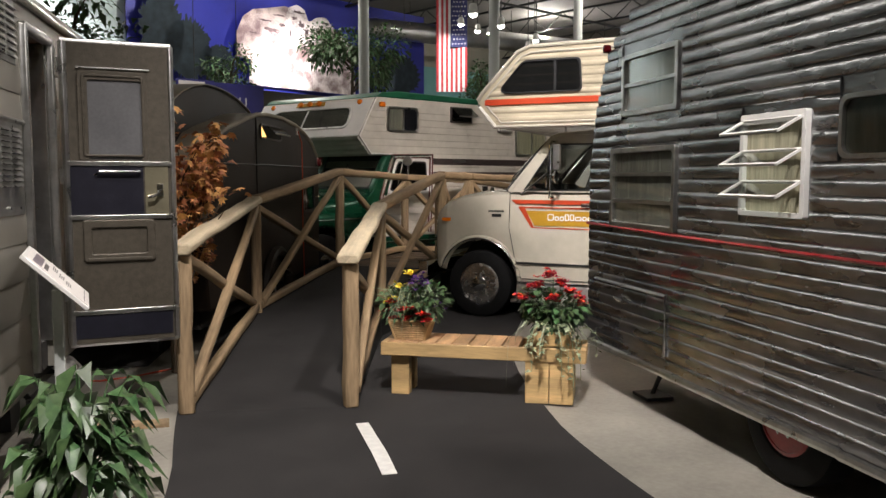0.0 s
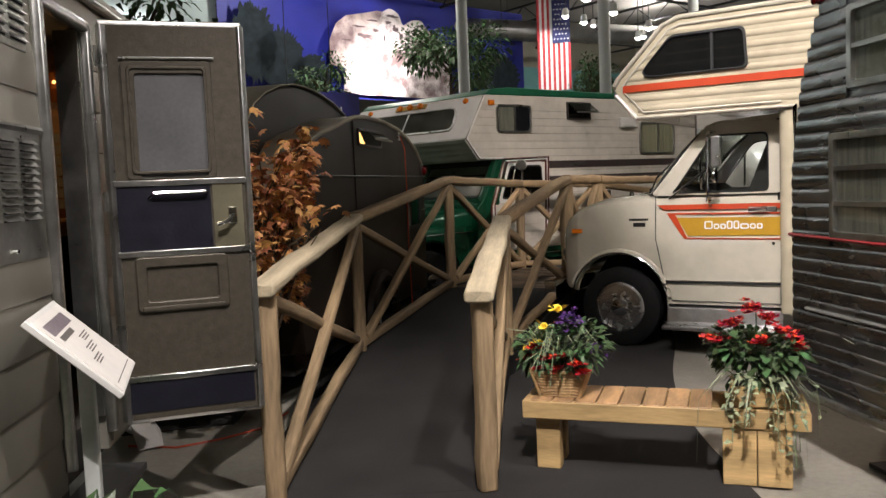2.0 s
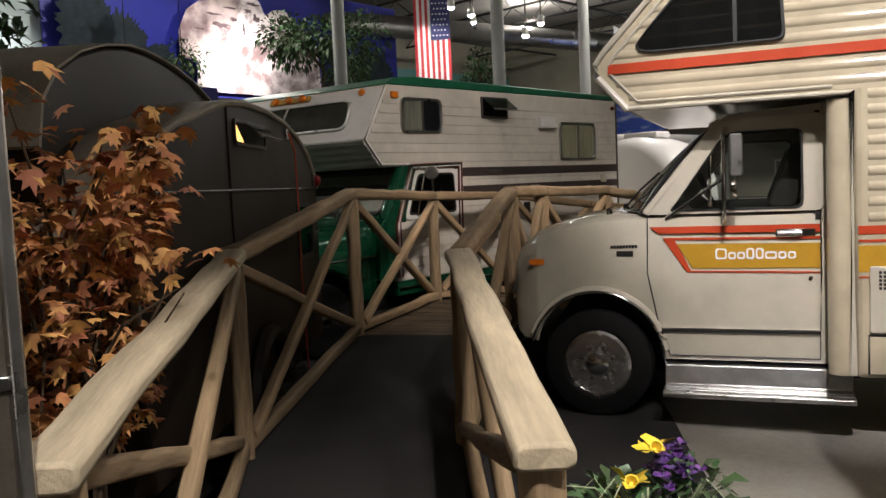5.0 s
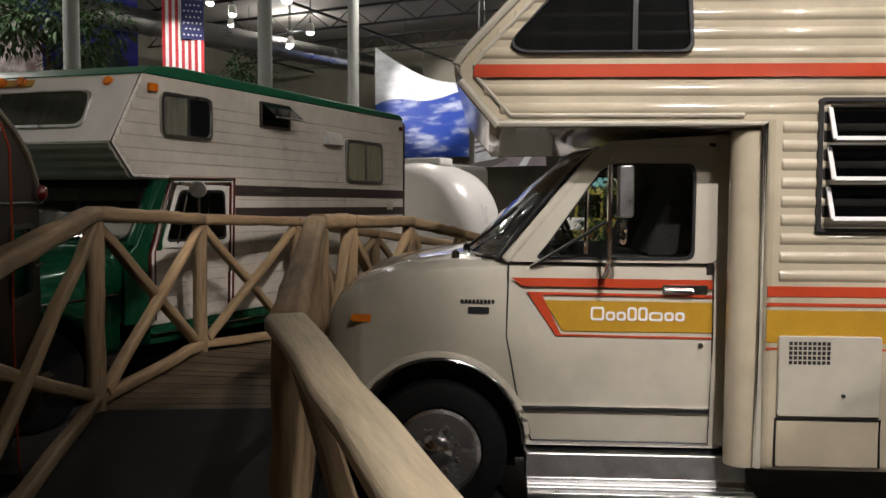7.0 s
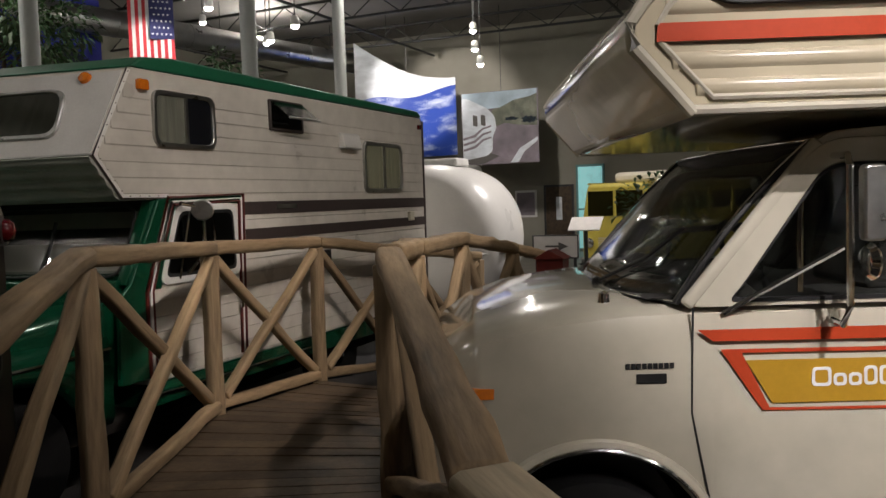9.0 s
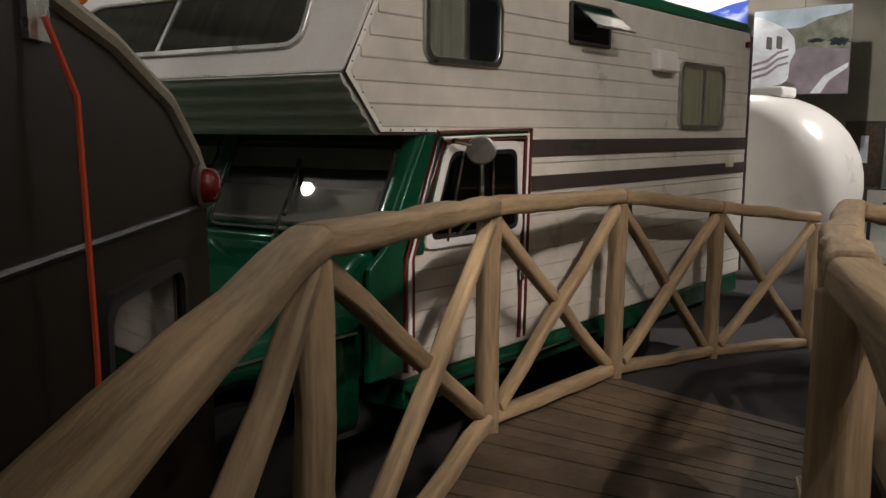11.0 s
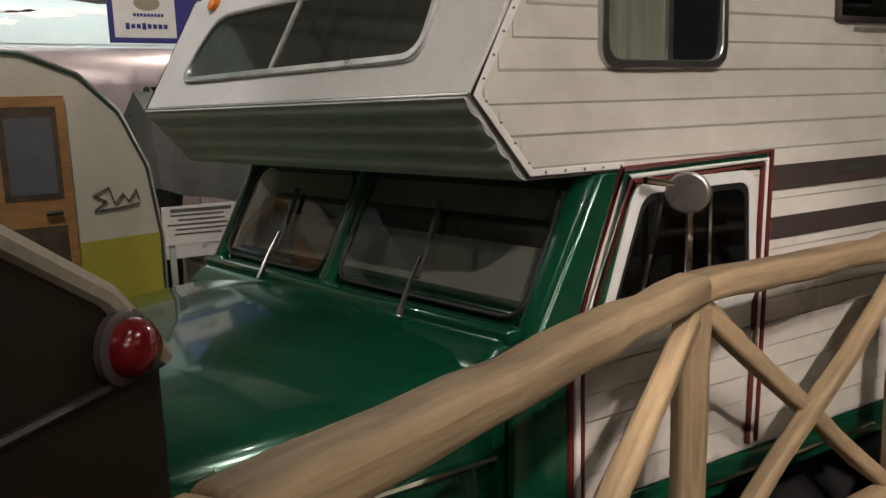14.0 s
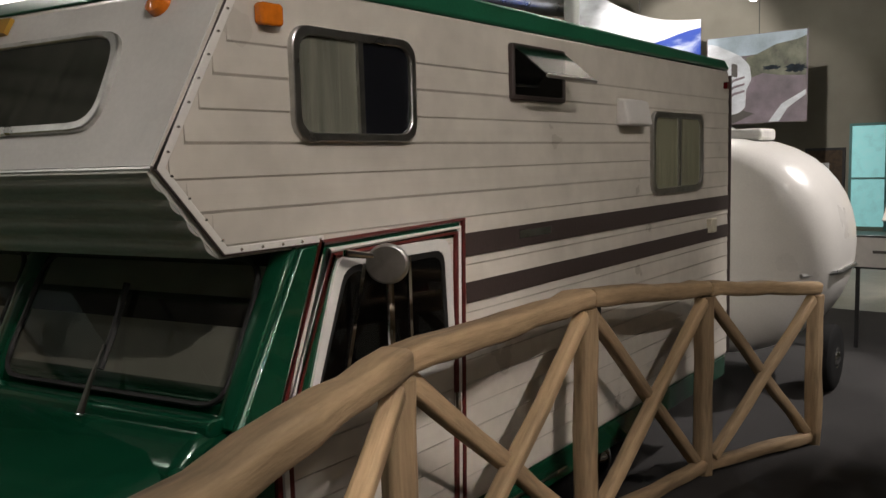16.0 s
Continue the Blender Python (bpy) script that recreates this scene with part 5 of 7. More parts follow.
lpart("door_jamb", box2((0.76, -0.10, 0.58), (0.785, 0.0, 2.30)), MILL, smooth=False)
lpart("door_jamb", box2((0.262, -0.12, 0.58), (0.28, 0.0, 2.30)), MILL, smooth=False)
lpart("inner_panel", box2((1.97, -2.1, 0.58), (1.998, -0.06, 2.44)), WARMWOOD, smooth=False)
lpart("overhead_shelf", box2((1.62, -1.6, 2.09), (1.965, -0.07, 2.13)), WARMWOOD, bevel=0.006)
lpart("valance", box2((1.60, -1.6, 2.09), (1.618, -0.07, 2.25)), CURTAIN_O, smooth=False)
lpart("dinette_ledge", box2((1.55, -1.6, 1.37), (1.965, -0.07, 1.46)), WARMWOOD, bevel=0.015)
lpart("dinette_back", box2((1.70, -1.6, 0.60), (1.96, -0.07, 1.368)), DARK, bevel=0.02)
bl = lpart("window_blind_frame", box2((1.955, -0.85, 1.49), (1.968, -0.30, 1.97)), WARMWOOD, smooth=False)
for k in range(7):
    lpart("blind_slat", box2((1.945, -0.81, 1.515 + k * 0.063), (1.954, -0.34, 1.57 + k * 0.063)), CURTAIN, bl, smooth=False)
for k in range(10):
    bm = bmesh.new()
    bmesh.ops.create_icosphere(bm, subdivisions=1, radius=0.011)
    bmesh.ops.translate(bm, vec=(1.585, -0.15 - 0.08 * k, 2.20 + 0.008 * math.sin(k * 1.7)), verts=bm.verts[:])
    lpart("string_bulb", bm, WARM_GLOW)
# black plate on the wall, shade of the wheel recess as colour
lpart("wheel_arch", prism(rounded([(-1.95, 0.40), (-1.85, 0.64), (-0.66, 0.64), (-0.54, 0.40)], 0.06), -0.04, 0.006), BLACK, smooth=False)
lpart("arch_trim", tube([(-1.97, 0.012, 0.41), (-1.86, 0.012, 0.655), (-0.65, 0.012, 0.655), (-0.53, 0.012, 0.41)], 0.016, 6), MILL)
W = wheel(lt, 0, 0, 0, 0.305, 0.2, -1, MILL, CHROME, 0.18)
W.matrix_basis = LT @ pose(-1.25, -0.085, 0.305, 0, 0, 180)
lpart("step", prism([(0.0, 0.36), (0.20, 0.36), (0.20, 0.39), (0.0, 0.39)], 0.1, 0.65, "x"), STEEL)
lpart("step_bracket", tube([(0.15, 0.02, 0.37), (0.15, -0.1, 0.5)], 0.015, 6), STEEL)
lpart("chassis", box2((-5.8, -1.9, 0.25), (1.9, -0.2, 0.42)), DARK, smooth=False)
lpart("jack_stand", box2((0.9, -0.5, 0.0), (1.1, -0.3, 0.42)), STEEL)

# the open door
DM = frame_at(1.838, 4.862, 0.59, -0.178)
door = lpart("door", box2((0.0, -0.02, 0.535), (0.622, 0.02, 2.33)), DOORSKIN, label="open dark bronze trailer door with aluminium edges", M=DM, smooth=False)


def dpart(name, bm, material, label="", **k):
    return part(name, free_mesh(name, bm, DM), material, door, label, **k)


for a, b in (((0.012, 0, 0.53), (0.012, 0, 2.335)), ((0.61, 0, 0.53), (0.61, 0, 2.335)), ((0.0, 0, 2.322), (0.622, 0, 2.322)), ((0.0, 0, 0.548), (0.622, 0, 0.548))):
    dpart("edge_trim", beam(a, b, 0.034, 0.062, 0.0, 1, 2), MILL, bevel=0.004)
for z in (1.622, 1.30, 0.725):
    dpart("cross_trim", box2((0.02, 0.012, z - 0.014), (0.605, 0.033, z + 0.014)), MILL, bevel=0.004)
lo_, hi_ = rrect(0.085, 1.64, 0.475, 2.17, 0.02), rrect(0.14, 1.645, 0.44, 2.115, 0.015)
dpart("window_moulding", ring_plate(lo_, hi_, 0.018, 0.034), DOORSKIN, bevel=0.007)
dpart("moulding_bead", ring_plate(inset(lo_, 0.022), inset(lo_, 0.036), 0.03, 0.041), DOORSKIN, bevel=0.004)
dpart("window_shade", box2((0.14, 0.0205, 1.645), (0.44, 0.024, 2.115)), SHADE, smooth=False)
dpart("moulding_edge", tube([(0.08, 0.03, 2.185), (0.49, 0.03, 2.185)], 0.005, 6), MILL)
dpart("black_inset", box2((0.03, 0.018, 1.314), (0.44, 0.024, 1.608)), BLACKPANEL, smooth=False)
dpart("grab_bar", tube([(0.17, 0.024, 1.555), (0.19, 0.05, 1.575), (0.42, 0.05, 1.575), (0.42, 0.024, 1.575)], 0.009, 8), CHROME)
dpart("lock_plate", box2((0.45, 0.018, 1.314), (0.585, 0.026, 1.608)), BRASS, smooth=False)
dpart("door_lever", tube([(0.535, 0.026, 1.46), (0.535, 0.06, 1.46), (0.50, 0.07, 1.43), (0.46, 0.07, 1.42)], 0.010, 8), CHROME)
dpart("door_lever_plate", box2((0.515, 0.024, 1.42), (0.555, 0.034, 1.50)), CHROME, bevel=0.006)
lp = rrect(0.09, 1.03, 0.50, 1.285, 0.02)
dpart("embossed_panel", ring_plate(lp, inset(lp, 0.05), 0.018, 0.034), DOORSKIN, bevel=0.012)
dpart("embossed_sill", beam((0.11, 0.026, 1.045), (0.48, 0.026, 1.045), 0.02, 0.03, 0.0, 4, 3), DOORSKIN, bevel=0.008)
dpart("kick_panel", box2((0.03, 0.018, 0.567), (0.59, 0.024, 0.708)), BLACKPANEL, smooth=False)
for z in (0.8, 1.5, 2.15):
    dpart("hinge", tube([(-0.012, 0.0, z), (-0.012, 0.0, z + 0.09)], 0.012, 8), MILL)

# ---- lectern sign ----
sign = thing("info_sign", pose(1.505, 3.995, -0.012, 0, 0, 71), "white printed information panel tilted on a grey post", "sign")
part("post", box((0.0, 0.0, 0.5), (0.075, 0.05, 1.0)), COLUMN, sign, bevel=0.006)
part("foot", box((0.0, 0.0, 0.012), (0.28, 0.24, 0.024)), STEEL, sign, bevel=0.006)
# the panel's own y runs down its slope, away from the trailer
SM = pose(0, 0.0, 1.062) @ pose(0, 0, 0, 44, 0, 0)
panel = part("panel", box((0, 0, 0), (0.54, 0.38, 0.022)), WHITE, sign, m=SM, bevel=0.004)
part("sheet", box((0, -0.005, 0.0125), (0.50, 0.35, 0.003)), PAPER, panel, smooth=False)
part("printed_photo", box((-0.03, 0.115, 0.0145), (0.36, 0.05, 0.001)), ROAD, panel, smooth=False)
part("title_bar", box((-0.07, 0.068, 0.0145), (0.22, 0.022, 0.001)), INK, panel, smooth=False)
rnd = random.Random(77)
for k in range(3):
    for q in range(3):
        w = rnd.uniform(0.1, 0.17)
        part("text_line", box((0.06 - k * 0.075 + w * 0.2, 0.034 - k * 0.042 - q * 0.011, 0.0145), (w, 0.005, 0.001)), INK, panel, smooth=False)
part("footer_line", box((0.0, -0.155, 0.0145), (0.40, 0.003, 0.001)), INK, panel, smooth=False)

# paper scrap and cord on the floor
bm = bmesh.new()
scrap = []
for x, y, z in ((2.22, 6.72, 0.03), (2.36, 6.96, 0.11), (2.47, 6.78, 0.05), (2.44, 6.42, 0.02), (2.36, 6.1, 0.012), (2.22, 6.14, 0.0), (2.27, 6.45, 0.02)):
    scrap.append((bm.verts.new((x, y, z + 0.004)), bm.verts.new((x, y, z - 0.002))))
for k in (0, 1):
    bm.faces.new([v[k] for v in scrap])
for a, b in zip(scrap, scrap[1:] + scrap[:1]):
    bm.faces.new((a[0], b[0], b[1], a[1]))
tagged(part("paper_scrap", bm, PAPER, None, smooth=False), "torn crumpled white paper lying on the concrete", "paper")
bm = tube([(2.2, 6.3, -0.005), (2.42, 6.05, -0.005), (2.7, 6.02, -0.005), (3.0, 6.06, -0.005), (3.3, 6.3, -0.005)], 0.007, 6)
tagged(part("extension_cord", bm, CORD, None), "thin red extension cord on the floor", "cord")
bm = beam((1.9, 4.82, 0.012), (2.33, 4.62, 0.012), 0.05, 0.05, 0.004, 9, 6)
tagged(part("wood_stick", bm, WOOD, None), "short rough stick lying at the carpet edge", "wood")

# ---- potted foliage plant beside the trailer ----
pl = thing("potted_plant", pose(1.42, 3.47, -0.012), "green leafy pothos plant in a dark pot", "plant")
part("pot", lathe([(0.10, 0.0), (0.13, 0.2), (0.14, 0.22), (0.12, 0.22)], 24, "z"), POTBLACK, pl)
rnd = random.Random(11)
bl = bmesh.new()
for k in range(95):
    a, r = rnd.uniform(0, 2 * math.pi), rnd.uniform(0.03, 0.29)
    h = rnd.uniform(0.25, 0.82) - r * 0.5
    tip = Vector((r * math.cos(a), r * math.sin(a), max(0.16, h)))
    part("stem", tube([(0.02 * math.cos(a), 0.02 * math.sin(a), 0.2), tip * 0.55 + Vector((0, 0, 0.12)), tip], 0.003, 4), LEAF, pl)
    for q in range(3):
        d = Vector((math.cos(a + rnd.uniform(-0.9, 0.9)), math.sin(a + rnd.uniform(-0.9, 0.9)), rnd.uniform(-0.7, 0.35)))
        add_leaf(bl, tip.lerp(Vector((0, 0, 0.25)), 0.18 * q), d, rnd.uniform(0.1, 0.18), 0.52, 0.6, rnd)
part("leaves", bl, LEAF_SPOT, pl, "glossy mottled green leaves")

# ---- pine bench with planter ----
BM = frame_at(3.73, 4.26, 0.83, -1.16, -1)
bench = thing("bench", BM, "light pine slatted bench with planter box legs", "bench")
part("front_board", box2((0, 0.0, 0.29), (1.43, 0.04, 0.385)), PINE, bench, bevel=0.006)
part("back_board", box2((0, 0.34, 0.29), (1.43, 0.38, 0.385)), PINE, bench, bevel=0.006)
for s0 in (0.0, 1.39):
    part("end_board", box2((s0, 0.04, 0.29), (s0 + 0.04, 0.34, 0.385)), PINE, bench, bevel=0.006)
for k in range(8):
    part("slat", box2((0.045 + k * 0.117, 0.005, 0.352), (0.045 + k * 0.117 + 0.108, 0.375, 0.392)), PINE_TOP, bench, bevel=0.005)
for y in (0.06, 0.23):
    part("leg", box2((0.06, y, 0.0), (0.19, y + 0.09, 0.30)), PINE, bench, bevel=0.006)
for k in range(2):
    part("planter_board", box2((1.02 + k * 0.165, 0.01, 0.0), (1.18 + k * 0.165, 0.045, 0.30)), PINE, bench, bevel=0.005)
    part("planter_board", box2((1.02 + k * 0.165, 0.335, 0.0), (1.18 + k * 0.165, 0.37, 0.30)), PINE, bench, bevel=0.005)
part("planter_side", box2((1.02, 0.05, 0.0), (1.055, 0.33, 0.30)), PINE, bench, bevel=0.005)
part("planter_side", box2((1.31, 0.05, 0.0), (1.345, 0.33, 0.30)), PINE, bench, bevel=0.005)
pb = thing("planter_box", BM @ pose(1.19, 0.17, 0.392), "small square pine planter with red geraniums and trailing ivy", "planter")
for a, b in (((-0.13, -0.13, 0), (0.13, -0.105, 0.10)), ((-0.13, 0.105, 0), (0.13, 0.13, 0.10)), ((-0.13, -0.105, 0), (-0.105, 0.105, 0.10)), ((0.105, -0.105, 0), (0.13, 0.105, 0.10))):
    part("side_board", box2(a, b), PINE, pb, bevel=0.004)
part("soil", box2((-0.105, -0.105, 0.0), (0.105, 0.105, 0.085)), STEM, pb)
part("leaves", leaf_cloud([(0, 0, 0.22, 0.19, 0.16, 0.15), (-0.1, 0.05, 0.28, 0.13, 0.12, 0.1), (0.1, -0.02, 0.26, 0.14, 0.12, 0.1)], 520, 0.06, 0.8, 21), LEAF, pb)
rnd = random.Random(22)
heads = []
for c in ((-0.14, 0.0, 0.44), (-0.03, -0.02, 0.52), (0.07, 0.04, 0.46), (0.14, -0.05, 0.40), (0.03, -0.12, 0.36), (0.24, 0.0, 0.34), (-0.24, -0.02, 0.35)):
    for k in range(12):
        heads.append((c[0] * 0.85 + rnd.gauss(0, 0.023), c[1] + rnd.gauss(0, 0.023), c[2] - 0.04 + rnd.gauss(0, 0.016)))
for k in range(0, len(heads), 12):
    part("geranium_head", flower_heads(heads[k:k + 12], 0.031, 9, 23 + k), PETAL_R, pb, "red geranium blossom")
bm = bmesh.new()
for c in heads[::12]:
    add_tube(bm, [(c[0] * 0.3, c[1] * 0.3, 0.1), (c[0] * 0.8, c[1] * 0.8, c[2] * 0.6), (c[0], c[1], c[2] - 0.02)], 0.003, 4)
part("stalks", bm, LEAF, pb)
bm = bmesh.new()
bs = bmesh.new()
for k in range(26):
    a = rnd.uniform(-2.9, 0.5)
    out = rnd.uniform(0.16, 0.36)
    drop = rnd.uniform(0.05, 0.36)
    pts = [Vector((0.08 * math.cos(a), 0.08 * math.sin(a), 0.12)), Vector((out * 0.6 * math.cos(a), out * 0.6 * math.sin(a) - 0.02, 0.17)), Vector((out * math.cos(a), out * math.sin(a) - 0.02, 0.05)), Vector((out * 1.05 * math.cos(a), out * 1.05 * math.sin(a) - 0.03, 0.05 - drop))]
    if k % 2:
        add_tube(bs, pts, [0.006, 0.006, 0.004, 0.001], 4, flat=0.3)
    else:
        add_tube(bs, pts, 0.002, 4)
        for q in range(14):
            t = q / 13 * 2.99
            i = int(t)
            p = pts[i].lerp(pts[i + 1], t - i)
            add_leaf(bm, p, (rnd.uniform(-1, 1), rnd.uniform(-1, 0.4), rnd.uniform(-0.5, 0.3)), rnd.uniform(0.03, 0.055), 0.85, 0.2, rnd)
part("trailing_stem", bs, LEAF_VAR, pb)
part("ivy_leaves", bm, LEAF_VAR, pb, "pale variegated trailing ivy")

bk = thing("flower_basket", BM @ pose(0.19, 0.17, 0.392), "woven wicker basket of yellow, red and purple flowers", "basket")
bm = bmesh.new()
for k in range(8):
    z = 0.004 + k * 0.0165
    g = 0.105 + 0.035 * k / 7
    loop = rounded([(-g * 1.05, -g * 0.8), (g * 1.05, -g * 0.8), (g * 1.05, g * 0.8), (-g * 1.05, g * 0.8)], 0.04, 4)
    add_tube(bm, [(x, y, z + (0.002 if i % 2 else -0.002)) for i, (x, y) in enumerate(loop)], 0.0095, 6, closed=True)
part("wicker_weave", bm, WICKER, bk)
for sx, sy in ((-1, -1), (-0.5, -1), (0, -1), (0.5, -1), (1, -1), (-1, 0), (1, 0), (-1, 1), (0, 1), (1, 1)):
    part("stake", tube([(sx * 0.105, sy * 0.086, 0.0), (sx * 0.145, sy * 0.114, 0.135)], 0.007, 6), WICKER, bk)
part("rim", tube([(x, y, 0.135) for x, y in rounded([(-0.15, -0.116), (0.15, -0.116), (0.15, 0.116), (-0.15, 0.116)], 0.05, 4)], 0.013, 6, closed=True), WICKER, bk)
part("soil", box2((-0.10, -0.08, 0.0), (0.10, 0.08, 0.11)), STEM, bk)
part("leaves", leaf_cloud([(0, 0, 0.22, 0.19, 0.16, 0.12), (0.1, 0, 0.28, 0.14, 0.13, 0.12), (-0.12, 0, 0.24, 0.12, 0.12, 0.1)], 460, 0.075, 0.5, 31), LEAF, bk)
for k, c in enumerate([(-0.07, -0.08, 0.37), (0.0, -0.05, 0.46), (-0.1, -0.05, 0.27), (-0.16, -0.03, 0.25)]):
    df = part("daffodil", flower_heads([c], 0.062, 7, 32 + k), PETAL_Y, bk, "yellow daffodil")
    part("trumpet", lathe([(0.008, 0.0), (0.013, 0.02), (0.02, 0.034), (0.016, 0.033), (0.006, 0.008)], 12, "z"), PETAL_Y, df, m=pose(c[0], c[1], c[2]) @ pose(0, 0, 0, 50, 0, 10 * k))
rnd = random.Random(33)
for k, c in enumerate(((-0.08, -0.12, 0.2), (-0.1, -0.11, 0.15), (0.1, -0.15, 0.18), (0.13, -0.14, 0.14), (-0.19, -0.06, 0.19), (0.0, -0.15, 0.22), (-0.14, -0.1, 0.26), (-0.02, -0.13, 0.14))):
    part("red_flower", flower_heads([c, (c[0] + 0.02, c[1], c[2] + 0.01)], 0.045, 10, 34 + k), PETAL_R, bk, "red silk flower")
part("purple_bloom", flower_heads([(0.07 + rnd.gauss(0, 0.05), -0.02 + rnd.gauss(0, 0.03), 0.4 + rnd.gauss(0, 0.03)) for _ in range(26)], 0.026, 7, 35), PETAL_P, bk)
part("purple_bloom", flower_heads([(0.2 + rnd.gauss(0, 0.02), -0.02, 0.25 + rnd.gauss(0, 0.02)) for _ in range(7)], 0.026, 7, 36), PETAL_P, bk)
bm = bmesh.new()
for k in range(34):
    a = rnd.uniform(-3.3, 0.3)
    o = rnd.uniform(0.16, 0.3)
    add_tube(bm, [(0, 0, 0.13), (o * 0.6 * math.cos(a), o * 0.6 * math.sin(a), rnd.uniform(0.25, 0.4)), (o * math.cos(a), o * math.sin(a), rnd.uniform(0.08, 0.38))], [0.004, 0.003, 0.001], 4)
part("grass_tuft", bm, LEAF_VAR, bk)

# ---- ribbed aluminium trailer ----
RT = frame_at(5.03, 3.26, 0.47, 0.88, -1)
rt = thing("ribbed_trailer", pose(0, 0, 0), "polished ribbed aluminium trailer with open louvre windows", "trailer")


def rpart(name, bm, material, parent=rt, label="", **k):
    return part(name, free_mesh(name, bm, RT), material, parent, label, **k)


SIDE = [(-5.5, 0.29), (0.30, 0.3), (0.42, 0.42), (0.42, 1.55), (0.33, 2.0), (0.17, 2.38), (-0.1, 2.6), (-0.45, 2.72), (-5.5, 2.78)]
shell = rpart("shell", prism(SIDE, -2.2, -0.008), POLISHED, bevel=0.1, segs=4)


def end_s(z):
    pts = [(0.3, 0.3), (0.42, 0.42), (1.55, 0.42), (2.0, 0.33), (2.38, 0.17), (2.6, -0.1), (2.72, -0.45)]
    for (z0, s0), (z1, s1) in zip(pts, pts[1:]):
        if z0 <= z <= z1:
            return s0 + (s1 - s0) * (z - z0) / (z1 - z0)
    return -0.5


rnd = random.Random(8)
RIBHOLES = [(-0.92, -0.0, 1.18, 1.76), (-0.92, -0.15, 1.93, 2.38), (-2.08, -1.53, 1.32, 1.88), (-3.05, -2.25, 1.6, 1.92)]
bm = bmesh.new()
z = 0.36
while z < 2.66:
    e = end_s(z) - 0.07
    cuts = [(-5.4, e)]
    for a, b, z0, z1 in RIBHOLES:
        if z0 - 0.03 < z < z1 + 0.03:
            cuts = [c for x0, x1 in cuts for c in ((x0, min(x1, a)), (max(x0, b), x1)) if c[1] - c[0] > 0.02]
    for x0, x1 in cuts:
        n = max(2, int((x1 - x0) / 0.35))
        P = [(-0.005, z - 0.0375), (0.002, z - 0.033), (0.0042, z - 0.018), (0.0045, z), (0.0035, z + 0.016), (0.001, z + 0.03), (-0.005, z + 0.0375)]
        rr = [[bm.verts.new((x0 + (x1 - x0) * k / n, a + rnd.uniform(-0.0012, 0.0012), b + rnd.uniform(-0.0015, 0.0015))) for a, b in P] for k in range(n + 1)]
        for A, B in zip(rr, rr[1:]):
            for j in range(6):
                bm.faces.new((A[j], A[j + 1], B[j + 1], B[j]))
        bm.faces.new(rr[0])
        bm.faces.new(rr[-1])
    z += 0.0755
rpart("ribbed_skin", bm, POLISHED, shell, "horizontal pressed ribs in polished aluminium")
for s0, s1, z0, z1, nn in ((-0.90, -0.17, 1.95, 2.36, 2), (-0.89, -0.02, 1.20, 1.74, 3)):
    w = rpart("window_frame", ring_plate(rrect(s0, z0, s1, z1, 0.02), inset(rrect(s0, z0, s1, z1, 0.02), 0.035), -0.01, 0.02), MILL, bevel=0.004)
    rpart("window_glass", box2((s0 + 0.03, -0.004, z0 + 0.03), (s1 - 0.03, 0.0, z1 - 0.03)), PANE, w, smooth=False)
    rpart("curtain", box2((s0 + 0.03, -0.0075, z0 + 0.03), (s1 - 0.03, -0.0055, z1 - 0.03)), CURTAIN, w, smooth=False)
    for k in range(1, nn):
        zz = z0 + (z1 - z0) * k / nn
        rpart("glazing_bar", box2((s0 + 0.02, -0.002, zz - 0.012), (s1 - 0.02, 0.016, zz + 0.012)), MILL, w)
lw = rpart("louvre_frame", ring_plate(rrect(-2.06, 1.34, -1.55, 1.86, 0.015), inset(rrect(-2.06, 1.34, -1.55, 1.86, 0.015), 0.028), -0.01, 0.022), WHITE, label="white framed louvre window propped open", bevel=0.003)
rpart("louvre_curtain", box2((-2.04, -0.0075, 1.36), (-1.57, -0.005, 1.84)), CURTAIN_Y, lw, smooth=False)
for k in range(3):
    z0 = 1.83 - k * 0.155
    LM = RT @ pose(-1.805, 0.015, z0) @ pose(0, 0, 0, 62, 0, 0)
    fr = part("open_louvre", free_mesh("f", ring_plate(rrect(-0.235, -0.165, 0.235, 0.0, 0.01), inset(rrect(-0.235, -0.165, 0.235, 0.0, 0.01), 0.016), -0.006, 0.006), LM), WHITE, lw)
    part("louvre_glass", free_mesh("g", box((0, 0, -0.082), (0.45, 0.003, 0.14)), LM), PANE, fr, smooth=False)
w = rpart("window_frame", ring_plate(rrect(-3.05, 1.62, -2.27, 1.9, 0.05), inset(rrect(-3.05, 1.62, -2.27, 1.9, 0.05), 0.02), -0.01, 0.02), MILL)
rpart("window_glass", box2((-3.03, -0.004, 1.64), (-2.29, 0.0, 1.88)), PANE_MID, w, smooth=False)
rpart("window_back", box2((-3.03, -0.0075, 1.64), (-2.29, -0.005, 1.88)), CURTAIN, w, smooth=False)
rpart("red_trim", tube([(-5.4, 0.016, 1.165), (-0.95, 0.016, 1.185), (0.36, 0.012, 1.20)], 0.011, 6), WHEELRED)
rpart("hatch_trim", tube([(0.2, 0.014, 0.80), (-0.81, 0.014, 0.80), (-0.81, 0.014, 0.42)], 0.011, 6), MILL)
rpart("hatch_latch", tube([(-0.12, 0.014, 0.70), (-0.18, 0.045, 0.71), (-0.26, 0.03, 0.69)], 0.013, 6), CHROME)
rpart("bottom_rail", tube([(-2.35, 0.006, 0.305), (0.3, 0.006, 0.31)], 0.026, 8), MILL)
